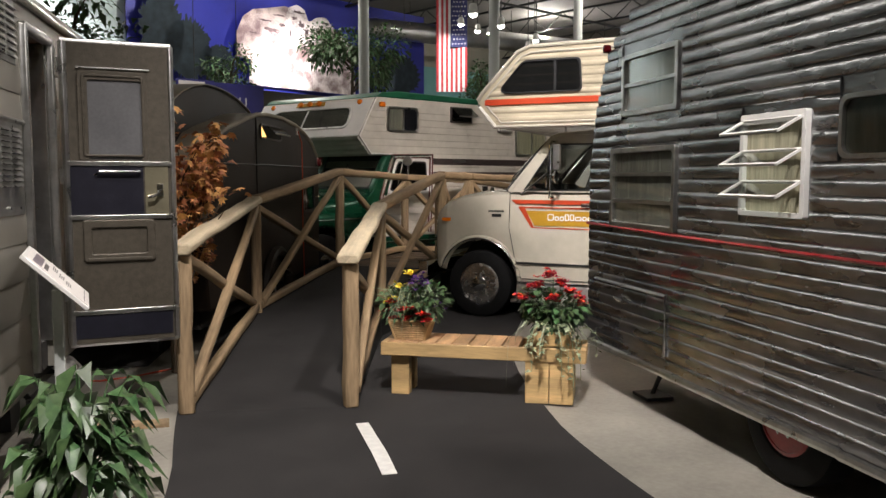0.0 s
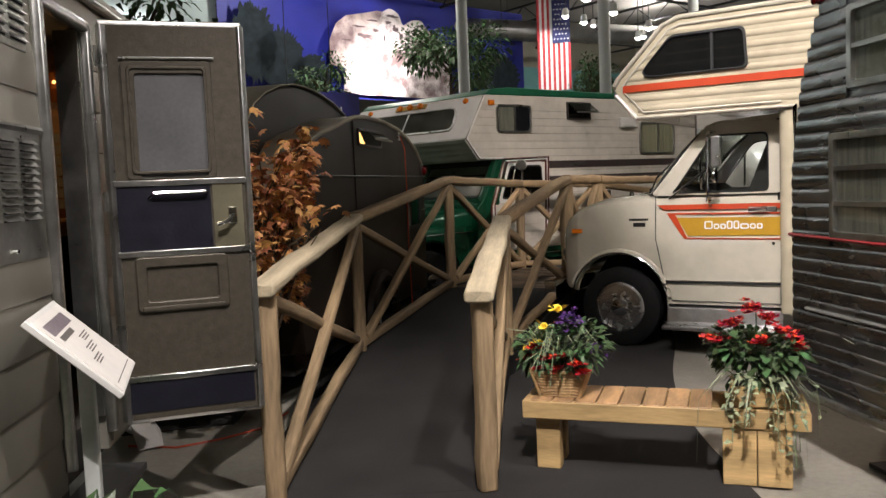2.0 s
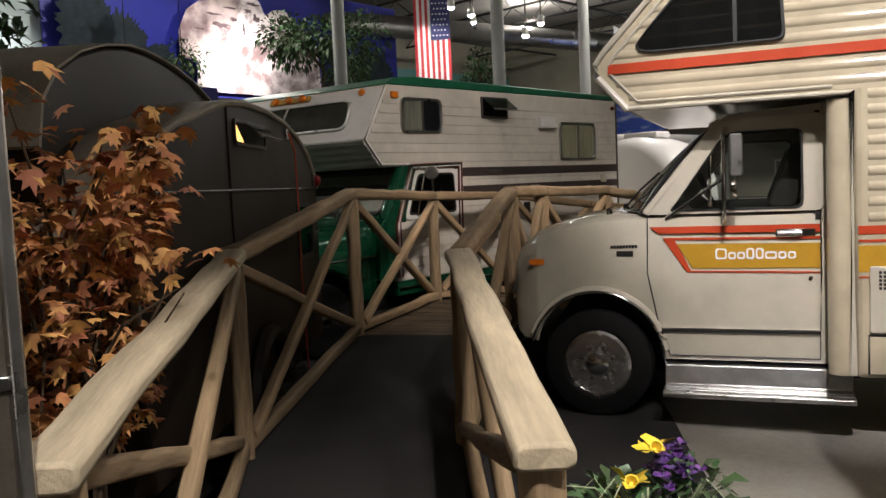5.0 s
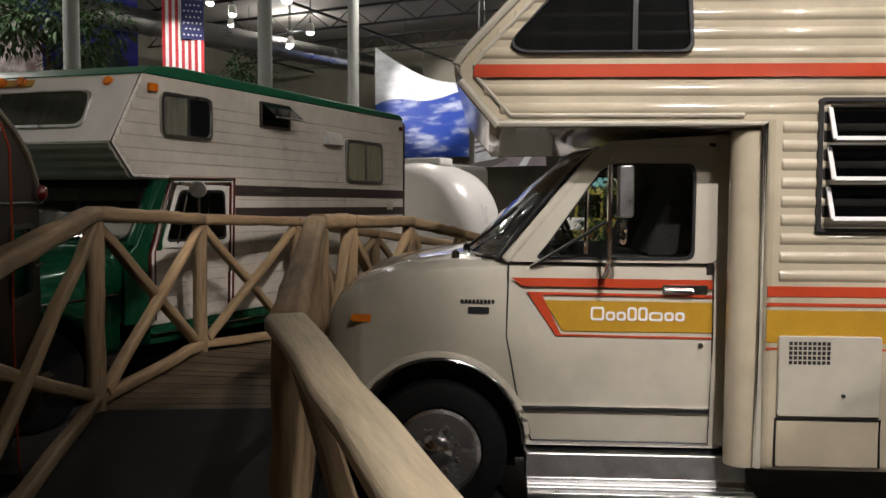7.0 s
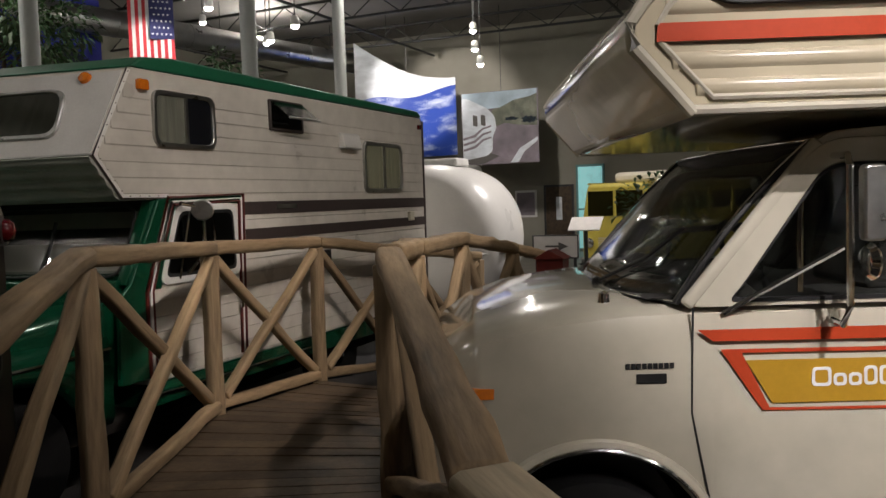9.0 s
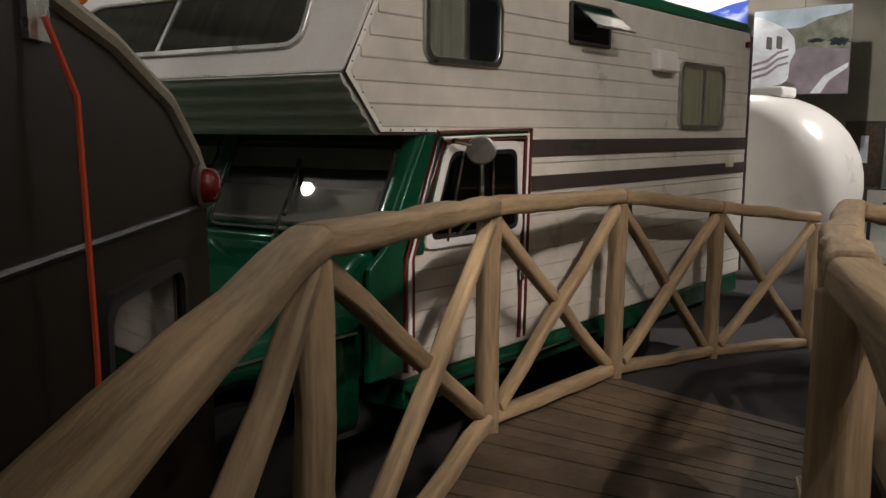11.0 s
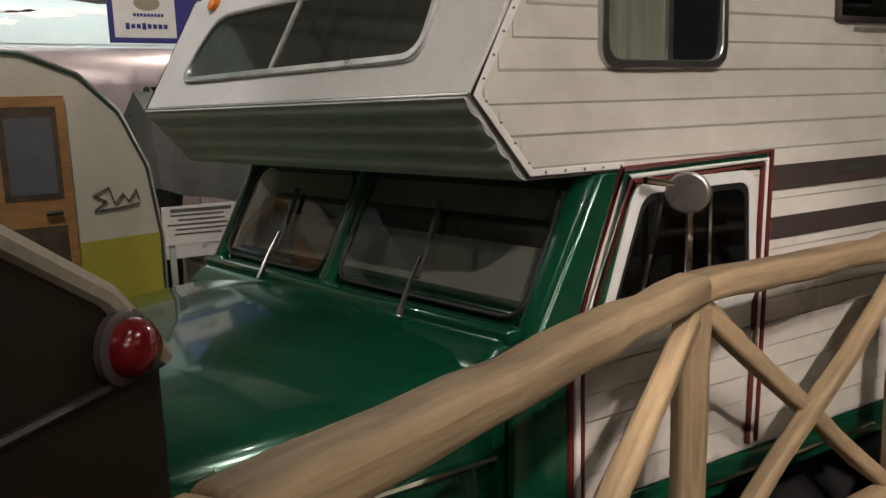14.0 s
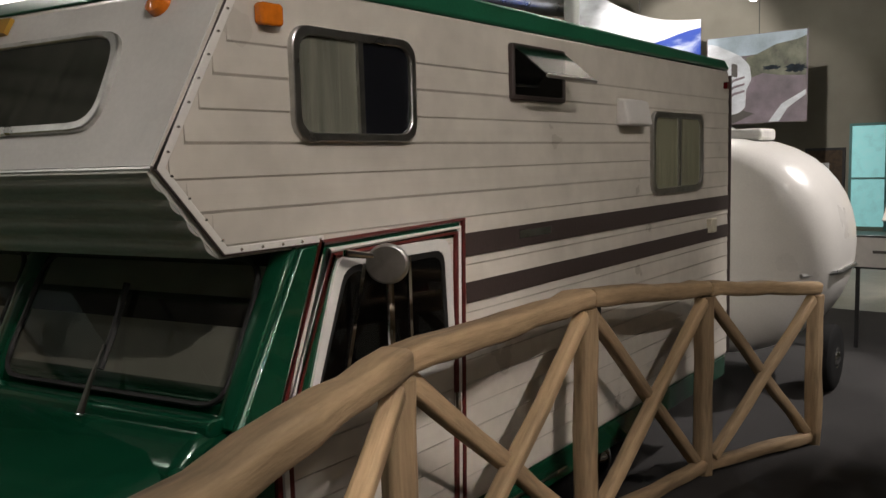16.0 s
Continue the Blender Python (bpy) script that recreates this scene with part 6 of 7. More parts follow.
rpart("bottom_rail", tube([(-5.4, 0.006, 0.27), (-2.35, 0.006, 0.30)], 0.026, 8), MILL)
W = wheel(rt, 0, 0, 0, 0.35, 0.2, 1, WHEELRED, WHEELRED, 0.2)
W.matrix_basis = RT @ pose(-1.9, -0.14, 0.35)
ml = lathe([(0.03, -0.02), (0.03, 0.02), (0.01, 0.03)], 12)
bmesh.ops.translate(ml, vec=(0.1, 0.0, 2.45), verts=ml.verts[:])
rpart("marker_light", ml, REDLENS, shell)
rpart("corner_leg", tube([(-0.25, -0.35, 0.3), (-0.2, -0.25, 0.0)], 0.018, 6), STEEL)
rpart("leg_foot", box2((-0.32, -0.35, -0.01), (-0.1, -0.15, 0.012)), STEEL)
rpart("underbody", box2((-5.3, -2.0, 0.2), (0.1, -0.6, 0.29)), DARK, smooth=False)
rpart("tow_frame", box2((-0.9, -0.6, 0.06), (0.3, -0.5, 0.12)), STEEL)

# ---- dark brown rounded trailer beside the ramp ----
TT = frame_at(6.18, 8.69, -0.74, -0.67, -1)
bt = thing("teardrop_trailer", pose(0, 0, 0), "dark brown rounded camping trailer beside the ramp", "trailer")


def tpart(name, bm, material, parent=bt, label="", **k):
    return part(name, free_mesh(name, bm, TT), material, parent, label, **k)


PROF = [(-0.09, 0.4), (-0.12, 1.0), (-0.12, 1.68), (0.02, 1.83), (0.24, 1.965), (0.6, 2.075), (1.0, 2.15), (1.5, 2.19), (2.1, 2.19), (2.4, 2.165), (2.65, 2.12), (2.94, 2.05), (3.25, 1.985), (3.5, 1.91), (3.68, 1.78), (3.8, 1.45), (3.85, 1.0), (3.75, 0.4)]
sk = tpart("body", prism(PROF, -1.85, 0.0), BROWNSKIN, bevel=0.02)
tpart("roof_edge", tube([(s, 0.0, z) for s, z in PROF[2:-1]], 0.022, 8), ROOFTAN, sk)
tpart("roof_skin", prism([(s, z + 0.012) for s, z in PROF[2:-1]] + [(s, z + 0.004) for s, z in PROF[2:-1]][::-1], -1.86, -0.03), ROOFTAN, sk, smooth=True)
tpart("trim_line", tube([(-0.11, 0.006, 1.675), (3.75, 0.006, 1.665)], 0.009, 6), STEEL)
tpart("panel_seam", tube([(2.44, 0.004, 0.5), (2.44, 0.004, 2.17)], 0.006, 5), BLACK)
w = tpart("window_frame", ring_plate(rrect(1.6, 1.93, 2.32, 2.085, 0.03), inset(rrect(1.6, 1.93, 2.32, 2.085, 0.03), 0.02), -0.004, 0.016), BROWN)
# dark sheet behind the pane, the unlit inside put into colour
tpart("window_glow", box2((1.62, 0.001, 1.95), (2.30, 0.004, 2.07)), DARK, w, smooth=False)
# cloth that emits: warm light from inside is put into its material
tpart("window_curtain", prism([(2.29, 1.955), (2.29, 2.065), (2.12, 1.955)], 0.004, 0.007), WARM_GLOW, w, "orange curtain edge given a glow of its own", smooth=False)
FMt = TT @ pose(1.9, 0.014, 2.08) @ pose(0, 0, 0, 50, 0, 0)
part("window_flap", free_mesh("f", box((0, 0, -0.07), (0.52, 0.005, 0.14)), FMt), PANE_MID, w, smooth=False)
part("flap_rim", free_mesh("f", box((0, 0, -0.14), (0.54, 0.012, 0.012)), FMt), MILL, w)
w = tpart("rear_window_frame", ring_plate(rrect(0.18, 1.12, 0.74, 1.56, 0.06), inset(rrect(0.18, 1.12, 0.74, 1.56, 0.06), 0.03), -0.004, 0.018), BLACK)
tpart("rear_window_glass", box2((0.2, 0.002, 1.14), (0.72, 0.006, 1.54)), PANE_DARK, w, smooth=False)
tpart("window_latch", tube([(0.2, 0.02, 1.3), (0.12, 0.05, 1.31)], 0.01, 6), CHROME, w)
tl = tpart("tail_light", lathe([(0.063, 0.0), (0.066, 0.016), (0.055, 0.022)], 24), BROWN)
tl.data.transform(TT.inverted())
tl.data.transform(TT @ pose(0.0, 0.002, 1.735))
lens = part("lens", free_mesh("l", lathe([(0.052, 0.018), (0.05, 0.045), (0.035, 0.062), (0.01, 0.068)], 24), TT @ pose(0.0, 0.002, 1.735)), REDLENS, tl, "round ruby tail lens")
tpart("power_inlet", box2((0.90, 0.0, 2.04), (0.98, 0.012, 2.12)), MILL)
tpart("chassis", box2((0.1, -1.7, 0.22), (3.6, -0.15, 0.4)), DARK, smooth=False)
W = wheel(bt, 0, 0, 0, 0.33, 0.17, 1, MILL, CHROME, 0.19)
W.matrix_basis = TT @ pose(1.9, -0.12, 0.33)
tpart("fender", tube([(1.9 + 0.42 * math.cos(radians(a)), 0.03, 0.36 + 0.4 * math.sin(radians(a))) for a in range(0, 181, 15)], 0.06, 8), BROWNSKIN)
cord = part("power_cord", free_mesh("c", tube([(0.94, 0.02, 2.08), (0.90, 0.05, 1.95), (0.88, 0.05, 1.5), (0.86, 0.04, 1.0), (0.86, 0.05, 0.3), (0.8, 0.1, 0.0)], 0.006, 6), TT), CORD, None)
tagged(cord, "orange power cord hanging from the brown trailer", "cord")
# the taller shell behind it
P2 = [(1.55, 1.9), (1.58, 2.15), (1.71, 2.25), (2.03, 2.335), (2.3, 2.375), (2.53, 2.395), (2.75, 2.402), (2.95, 2.395), (3.21, 2.355), (3.48, 2.28), (3.69, 2.18), (3.83, 2.04), (3.88, 1.85), (3.8, 1.6)]
rr = tpart("raised_roof", prism(P2, -1.7, -0.32), BROWNSKIN, label="raised rounded roof section, dark ends", bevel=0.02)
tpart("roof_canvas", prism([(s + 0.3 * max(0, s - 3.3) * 0.1, z + 0.014) for s, z in P2[1:-1]] + [(s, z + 0.004) for s, z in P2[1:-1]][::-1], -1.72, -0.30), ROOFTAN, rr, "tan canvas roof skin")
tpart("support_leg", tube([(3.5, -0.6, 0.0), (3.5, -0.6, 0.5)], 0.05, 10), STEEL)

# ---- autumn maple in the gap behind the rail ----
mp = thing("maple_tree", pose(3.0, 5.95, -0.012), "small artificial maple with orange autumn leaves", "tree")
rnd = random.Random(41)
SPRAYS = []
for k in range(5):
    a = k * 1.3
    root = Vector((0.03 * math.cos(a), 0.03 * math.sin(a), 0.0))
    fork = Vector((0.09 * math.cos(a), 0.09 * math.sin(a), 0.85 + 0.12 * k))
    part("trunk", tube([root, root.lerp(fork, 0.5) + Vector((0.02, -0.01, 0)), fork], [0.022, 0.018, 0.013], 7), STEM, mp)
    for q in range(12):
        b = a + rnd.uniform(-1.3, 1.3)
        r = rnd.uniform(0.15, 0.56)
        tip = Vector((min(r * math.cos(b) + 0.04, 0.34), r * math.sin(b), rnd.uniform(0.85, 2.0) - 0.12 * r))
        if tip.z < 1.4 and -0.77 * (tip.x + 0.53) + 0.64 * (tip.y + 1.17) < 0.14:
            tip.z += 0.5
        base = fork.lerp(root, rnd.uniform(0.0, 0.35))
        mid = base.lerp(tip, 0.55) + Vector((0, 0, 0.1))
        part("branch", tube([base, mid, tip], [0.009, 0.006, 0.003], 5), STEM, mp)
        SPRAYS += [base.lerp(tip, 0.45) + Vector((0, 0, 0.05)), base.lerp(tip, 0.75) + Vector((0, 0, 0.04)), tip]


def maple_leaf(bm, p, d, size, rnd):
    """A drooping leaf with five pointed lobes."""
    d = Vector(d).normalized()
    s = d.cross(Vector((rnd.uniform(-0.4, 0.4), rnd.uniform(-0.4, 0.4), 1))).normalized()
    n = s.cross(d)
    c = bm.verts.new(p + d * size * 0.3 + n * size * 0.06)
    rim = []
    for i, (ang, rad) in enumerate(((-150, 0.32), (-95, 0.5), (-72, 0.27), (-42, 0.56), (-20, 0.32), (0, 0.72), (20, 0.32), (42, 0.56), (72, 0.27), (95, 0.5), (150, 0.32))):
        t = radians(ang)
        rim.append(bm.verts.new(c.co + d * math.cos(t) * rad * size + s * math.sin(t) * rad * size - n * (0.12 if i % 2 else 0.03) * size * rnd.uniform(0.4, 1.6)))
    for a_, b_ in zip(rim, rim[1:] + rim[:1]):
        bm.faces.new((c, a_, b_))


bl = bmesh.new()
for tip in SPRAYS:
    for q in range(11):
        p = tip + Vector((rnd.gauss(0, 0.062), rnd.gauss(0, 0.062), rnd.gauss(0, 0.05)))
        along, off = -0.741 * (p.x - 3.13) - 0.671 * (p.y - 2.74), 0.671 * (p.x - 3.13) - 0.741 * (p.y - 2.74)
        near_rail = p.z < 1.4 and -0.77 * (p.x + 0.53) + 0.64 * (p.y + 1.17) < 0.1
        in_beige = 0.5 * p.x + 0.866 * p.y + 2.369 < 2.12 and 0.866 * p.x - 0.5 * p.y + 0.578 < 0.06
        if p.x > 0.44 or near_rail or in_beige or (along < 3.92 and off < 0.04):
            continue
        maple_leaf(bl, p, (rnd.uniform(-1, 1), rnd.uniform(-1, 1), rnd.uniform(-1.1, 0.1)), rnd.uniform(0.06, 0.105), rnd)
part("crown", bl, MAPLE, mp, "orange and rust autumn leaves")

# ---- mural, trees, flag ----
MU = frame_at(8.5, 20.4, 11.1, 1.4)
mu = thing("mural_banner", MU, "wide printed banner of a granite mountain under deep blue sky", "banner")
n = 24
bm = bmesh.new()
cols = []
for k in range(n + 1):
    s = -0.05 + 11.15 * k / n
    yy = 0.25 * math.sin(k / n * math.pi)
    cols.append([bm.verts.new((s, -yy + d, z)) for d in (0.0, -0.02) for z in (4.1, 7.15)])
for A, B in zip(cols, cols[1:]):
    for i, j in ((0, 1), (1, 3), (3, 2), (2, 0)):
        bm.faces.new((A[i], A[j], B[j], B[i]))
bm.faces.new((cols[0][0], cols[0][1], cols[0][3], cols[0][2]))
bm.faces.new((cols[-1][0], cols[-1][1], cols[-1][3], cols[-1][2]))
part("printed_sheet", bm, SKYBLUE, mu)
for s in (0.4, 3.0, 7.0, 10.5):
    part("hanging_wire", tube([(s, -0.1, 7.15), (s, -0.1, 7.6)], 0.01, 5), STEEL, mu)


def blob(cx, cz, rx, rz, seed, n=26, rough=0.14):
    r = random.Random(seed)
    k = [1 + r.uniform(-rough, rough) for _ in range(n)]
    return [(cx + rx * math.cos(2 * math.pi * i / n) * k[i], cz + rz * math.sin(2 * math.pi * i / n) * k[i]) for i in range(n)]


part("mountain_print", prism([(3.0, 4.9), (3.0, 5.5), (3.25, 6.0), (3.6, 6.25), (4.3, 6.4), (4.7, 6.5), (5.1, 6.45), (5.3, 6.1), (5.2, 5.6), (4.6, 5.4), (4.0, 5.1), (3.5, 4.85)], 0.28, 0.284), ROCK, mu, smooth=False)
part("pale_rock_print", prism(rounded([(3.4, 4.15), (3.5, 5.0), (4.3, 5.5), (4.7, 5.9), (4.8, 6.45), (5.15, 6.62), (5.45, 6.5), (5.6, 6.15), (5.9, 6.35), (6.3, 6.4), (6.6, 6.1), (7.0, 5.9), (7.4, 5.6), (7.5, 4.15)], 0.12), 0.286, 0.29), ROCKW, mu, smooth=False)
for cx, cz, rx, rz, sd in ((5.05, 6.2, 0.13, 0.06, 1), (5.3, 6.05, 0.1, 0.12, 2), (6.1, 6.1, 0.12, 0.05, 3), (6.4, 5.95, 0.09, 0.08, 4), (4.5, 6.2, 0.2, 0.03, 5), (4.0, 6.0, 0.22, 0.035, 6), (6.9, 5.55, 0.14, 0.05, 7), (3.6, 5.6, 0.2, 0.03, 8), (4.9, 5.75, 0.05, 0.2, 9), (4.2, 5.75, 0.3, 0.08, 21), (5.2, 6.4, 0.22, 0.05, 22), (5.5, 5.85, 0.07, 0.13, 23), (6.25, 6.22, 0.2, 0.04, 24), (6.65, 5.8, 0.06, 0.12, 25), (4.6, 5.95, 0.12, 0.05, 26)):
    part("rock_shadow_print", prism(blob(cx, cz, rx * 0.85, rz * 0.8, sd, 16, 0.5), 0.292, 0.295), ROCKSHADE, mu, smooth=False)
for cx, cz, rx, rz, sd in ((0.75, 5.3, 0.62, 0.95, 11), (1.5, 4.9, 0.7, 0.8, 12), (2.4, 4.6, 0.6, 0.5, 13), (9.5, 5.0, 1.0, 0.7, 14)):
    part("tree_print", prism(blob(cx, cz, rx, rz, sd, 110, 0.13), 0.296, 0.299), MURALTREE, mu, smooth=False)


def tree(x, y, top, crown_r, base, seed, label, n=1600, size=0.13):
    t = thing("ficus_tree", pose(x, y, -0.012), label, "tree", "indoor trees")
    r = random.Random(seed)
    bm = bmesh.new()
    add_tube(bm, [(0, 0, 0), (0.03, 0.02, base * 0.6), (0.0, 0.0, base + 0.3), (0.05, 0.0, top - 0.6)], [0.09, 0.07, 0.055, 0.02], 8)
    blobs = []
    for k in range(9):
        a = k * 2.4
        q = crown_r * r.uniform(0.3, 0.75)
        z = base + (top - base) * r.uniform(0.2, 0.9)
        add_tube(bm, [(0, 0, z - 0.5), (q * 0.5 * math.cos(a), q * 0.5 * math.sin(a), z - 0.15), (q * math.cos(a), q * math.sin(a), z)], [0.03, 0.02, 0.008], 5)
        blobs.append((q * math.cos(a), q * math.sin(a), z, crown_r * r.uniform(0.3, 0.5), crown_r * r.uniform(0.3, 0.5), (top - base) * r.uniform(0.14, 0.24)))
    part("trunk", bm, STEM, t)
    part("crown", leaf_cloud(blobs, n, size, 0.5, seed, 0.3, 0.2), LEAF_TREE, t, "loose crown of dark green leaves")
    return t


tree(13.0, 17.2, 5.35, 1.45, 3.0, 51, "tall indoor tree with dense dark green leaves", 3000, 0.15)
tree(10.3, 18.6, 4.7, 0.8, 3.4, 53, "smaller dark green indoor tree before the banner", 900)
tree(14.9, 14.3, 4.35, 0.55, 3.0, 54, "slim indoor tree beside a column", 700)
tree(16.2, 15.6, 4.45, 0.6, 3.1, 55, "slim indoor tree beside the flag", 700)
tree(3.4, 9.4, 3.6, 0.8, 2.4, 56, "dark leafy indoor tree behind the trailers", 900)

FL = frame_at(17.44, 18.84, 0.72, -0.69)
fl = thing("hanging_flag", FL, "large striped red and white flag with blue star field, hung vertically", "flag")
FW, FZ0, FZ1 = 0.95, 4.2, 7.35
for k in range(13):
    s0, s1 = FW * k / 13, FW * (k + 1) / 13
    top = FZ1 if k < 6 else 5.55
    bm = bmesh.new()
    m = 16
    rr = []
    for q in range(m + 1):
        z = FZ0 + (top - FZ0) * q / m
        yy = 0.03 * math.sin(z * 3.0) + 0.02
        rr.append([bm.verts.new((s, yy + 0.04 * math.sin(s * 9) + d, z)) for s in (s0, s1) for d in (0, 0.006)])
    for A, B in zip(rr, rr[1:]):
        for i, j in ((0, 1), (1, 3), (3, 2), (2, 0)):
            bm.faces.new((A[i], A[j], B[j], B[i]))
    part("stripe", bm, FLAGRED if k % 2 == 0 else FLAGWHITE, fl)
can = part("star_field", box2((FW * 6 / 13, 0.02, 5.55), (FW, 0.03, FZ1)), FLAGBLUE, fl, smooth=False)
bm = bmesh.new()
for i in range(5):
    for j in range(12):
        cx, cz = FW * 6 / 13 + 0.06 + i * 0.095 + (0.045 if j % 2 else 0), 5.66 + j * 0.14
        if cx < FW - 0.03:
            pts = []
            for q in range(10):
                r = 0.032 if q % 2 == 0 else 0.014
                a = math.pi / 2 + q * math.pi / 5
                pts.append((cx + r * math.cos(a), cz + r * math.sin(a)))
            part("star", prism(pts, 0.031, 0.034), FLAGWHITE, can, smooth=False)
part("hanging_pole", tube([(-0.08, 0.02, FZ1 + 0.02), (FW + 0.08, 0.02, FZ1 + 0.02)], 0.02, 8), STEEL, fl)
part("hanging_wire", tube([(FW / 2, 0.02, FZ1), (FW / 2, 0.02, 7.6)], 0.01, 5), STEEL, fl)

# ---- far banners, exit door, display window ----
bn = thing("wave_banner", pose(27.0, 0, 0), "hanging banner with blue sea, white surf and painted glare, sagging top edge", "banner", "hall banners")
bm = bmesh.new()
cols = []
for k in range(17):
    t = k / 16
    y = 18.7 - 3.5 * t
    zt = 6.95 - 1.4 * t - 0.35 * math.sin(t * math.pi)
    cols.append([bm.verts.new((d + 0.3 * math.sin(t * 3.1), y, z)) for d in (0, 0.02) for z in (3.2, zt)])
bm2 = bmesh.new()
for A, B in zip(cols, cols[1:]):
    for i, j in ((0, 1), (1, 3), (3, 2), (2, 0)):
        bm.faces.new((A[i], A[j], B[j], B[i]))
part("sea_print", bm, SEA, bn)
# white upper part: foam, plus lamp glare on the sheet put into colour
cols = []
for k in range(17):
    t = k / 16
    y = 18.7 - 3.5 * t
    zt = 6.95 - 1.4 * t - 0.35 * math.sin(t * math.pi)
    zm = 3.2 + (zt - 3.2) * (0.48 + 0.42 * t ** 0.8) + 0.05 * math.sin(t * 9)
    cols.append([bm2.verts.new((d + 0.3 * math.sin(t * 3.1) - 0.006, y, z)) for d in (0, 0.014) for z in (zm, zt)])
for A, B in zip(cols, cols[1:]):
    for i, j in ((0, 1), (1, 3), (3, 2), (2, 0)):
        bm2.faces.new((A[i], A[j], B[j], B[i]))
part("surf_print", bm2, SURF, bn)
part("hanging_wire", tube([(0.1, 16.9, 5.9), (0.1, 16.9, 7.6)], 0.01, 5), STEEL, bn)
b3 = thing("road_banner", pose(27.2, 0, 0), "hanging photo banner of a white motorhome on a road", "banner", "hall banners")
part("road_print", box2((0, 12.65, 2.86), (0.02, 15.1, 5.05)), ROAD, b3, smooth=False)
part("sky_print", prism([(15.08, 4.5), (15.08, 5.04), (12.68, 5.04), (12.68, 4.6)], -0.004, 0.0, "x"), PALESKY, b3, smooth=False)
part("field_print", prism(rounded([(14.1, 3.95), (14.1, 4.5), (13.85, 4.55), (13.4, 4.75), (12.9, 4.82), (12.68, 4.9), (12.68, 3.95), (13.3, 4.0), (13.7, 4.08)], 0.03), -0.0055, 0.0, "x"), HILL, b3, smooth=False)
for cy, cz, ry, rz, sd in ((12.93, 4.14, 0.24, 0.1, 41), (13.5, 4.2, 0.2, 0.06, 42)):
    part("tree_print", prism(blob(cy, cz, ry, rz, sd, 60, 0.3), -0.007, 0.0, "x"), MURALTREE, b3, smooth=False)
part("shadow_print", prism([(15.05, 2.88), (15.05, 3.05), (14.2, 3.2), (13.9, 3.1), (14.4, 2.88)], -0.004, 0.0, "x"), INK, b3, smooth=False)
part("lane_print", prism([(13.55, 2.88), (13.25, 3.3), (12.68, 3.62), (12.68, 3.5), (13.1, 3.2), (13.3, 2.88)], -0.004, 0.0, "x"), SURF, b3, smooth=False)
part("vehicle_print", prism(rounded([(15.08, 3.0), (15.08, 4.92), (14.85, 4.86), (14.25, 4.55), (14.02, 4.3), (13.97, 3.95), (14.1, 3.7), (14.12, 3.25), (14.3, 3.12)], 0.08), -0.009, 0.0, "x"), SURF, b3, smooth=False)
for y in (14.58, 14.32):
    part("window_print", prism(rounded([(y, 4.02), (y, 4.34), (y + 0.15, 4.38), (y + 0.15, 4.06)], 0.03), -0.011, -0.009, "x"), INK, b3, smooth=False)
for k in range(3):
    low = 3.62 - 0.17 * k
    part("stripe_print", prism([(15.06, low), (15.06, low + 0.07), (14.7, low + 0.16), (14.42, low + 0.36), (14.14, low + 0.42), (14.14, low + 0.37), (14.4, low + 0.3), (14.66, low + 0.09)], -0.011, -0.009, "x"), ROAD, b3, smooth=False)
part("hanging_wire", tube([(0.01, 13.8, 5.0), (0.01, 13.8, 7.6)], 0.01, 5), STEEL, b3)
ed = tagged(part("door_1", box2((29.93, 12.42, 0.0), (29.99, 13.3, 2.13)), STEM, None, smooth=False), "brown wooden exit door with a narrow lit pane", "door", kind="structure")
part("door_pane", box2((29.915, 12.75, 1.05), (29.93, 12.95, 1.8)), SURF, ed, smooth=False)
for a, b in (((29.9, 12.36, 0.0), (29.99, 12.42, 2.2)), ((29.9, 13.3, 0.0), (29.99, 13.36, 2.2)), ((29.9, 12.42, 2.13), (29.99, 13.3, 2.2))):
    part("door_frame", box2(a, b), STEEL, ed, smooth=False)
# plain aluminium, the pink light it reflects put into the base colour
PINKLIT_METAL = mat("brushed_aluminium_pink_lit", (0.66, 0.55, 0.54), 0.38, metal=0.7, var=0.12, scale=2, bump=0.03, bscale=6)
CANVAS = mat("grey_canvas", (0.13, 0.13, 0.12), 0.85, var=0.25, scale=3, bump=0.3, bscale=60)
TEALWIN = mat("lit_teal_display", (0.35, 0.75, 0.75), 0.4, emit=0.45)
wd = tagged(part("window_1", box2((29.94, 11.4, 0.1), (29.99, 12.2, 2.75)), TEALWIN, None, smooth=False), "tall teal lit display window in the far wall", "window", kind="structure")
for a, b in (((29.9, 11.34, 0.0), (29.99, 11.4, 2.82)), ((29.9, 12.2, 0.0), (29.99, 12.26, 2.82)), ((29.9, 11.4, 2.75), (29.99, 12.2, 2.82)), ((29.9, 11.4, 1.35), (29.99, 12.2, 1.4))):
    part("window_frame", box2(a, b), TEAL, wd, smooth=False)
pc = thing("framed_picture", pose(29.96, 14.0, 1.6), "small framed photo on the far wall", "picture")
part("frame", box((0, 0, 0), (0.05, 0.75, 0.9)), WHITE, pc)
part("photo", box((-0.03, 0, 0), (0.012, 0.62, 0.76)), ROAD, pc, smooth=False)

# ---- white rounded trailer past the truck ----
wt = thing("fibreglass_trailer", pose(0, 0, 0), "white rounded fibreglass trailer behind the truck", "trailer")
bm = bmesh.new()
rings = []
secs = [(13.05, 0.5), (13.09, 0.72), (13.18, 0.86), (13.32, 0.95), (13.5, 1.0), (14.1, 1.0), (14.35, 0.96), (14.5, 0.88), (14.6, 0.75), (14.65, 0.5)]
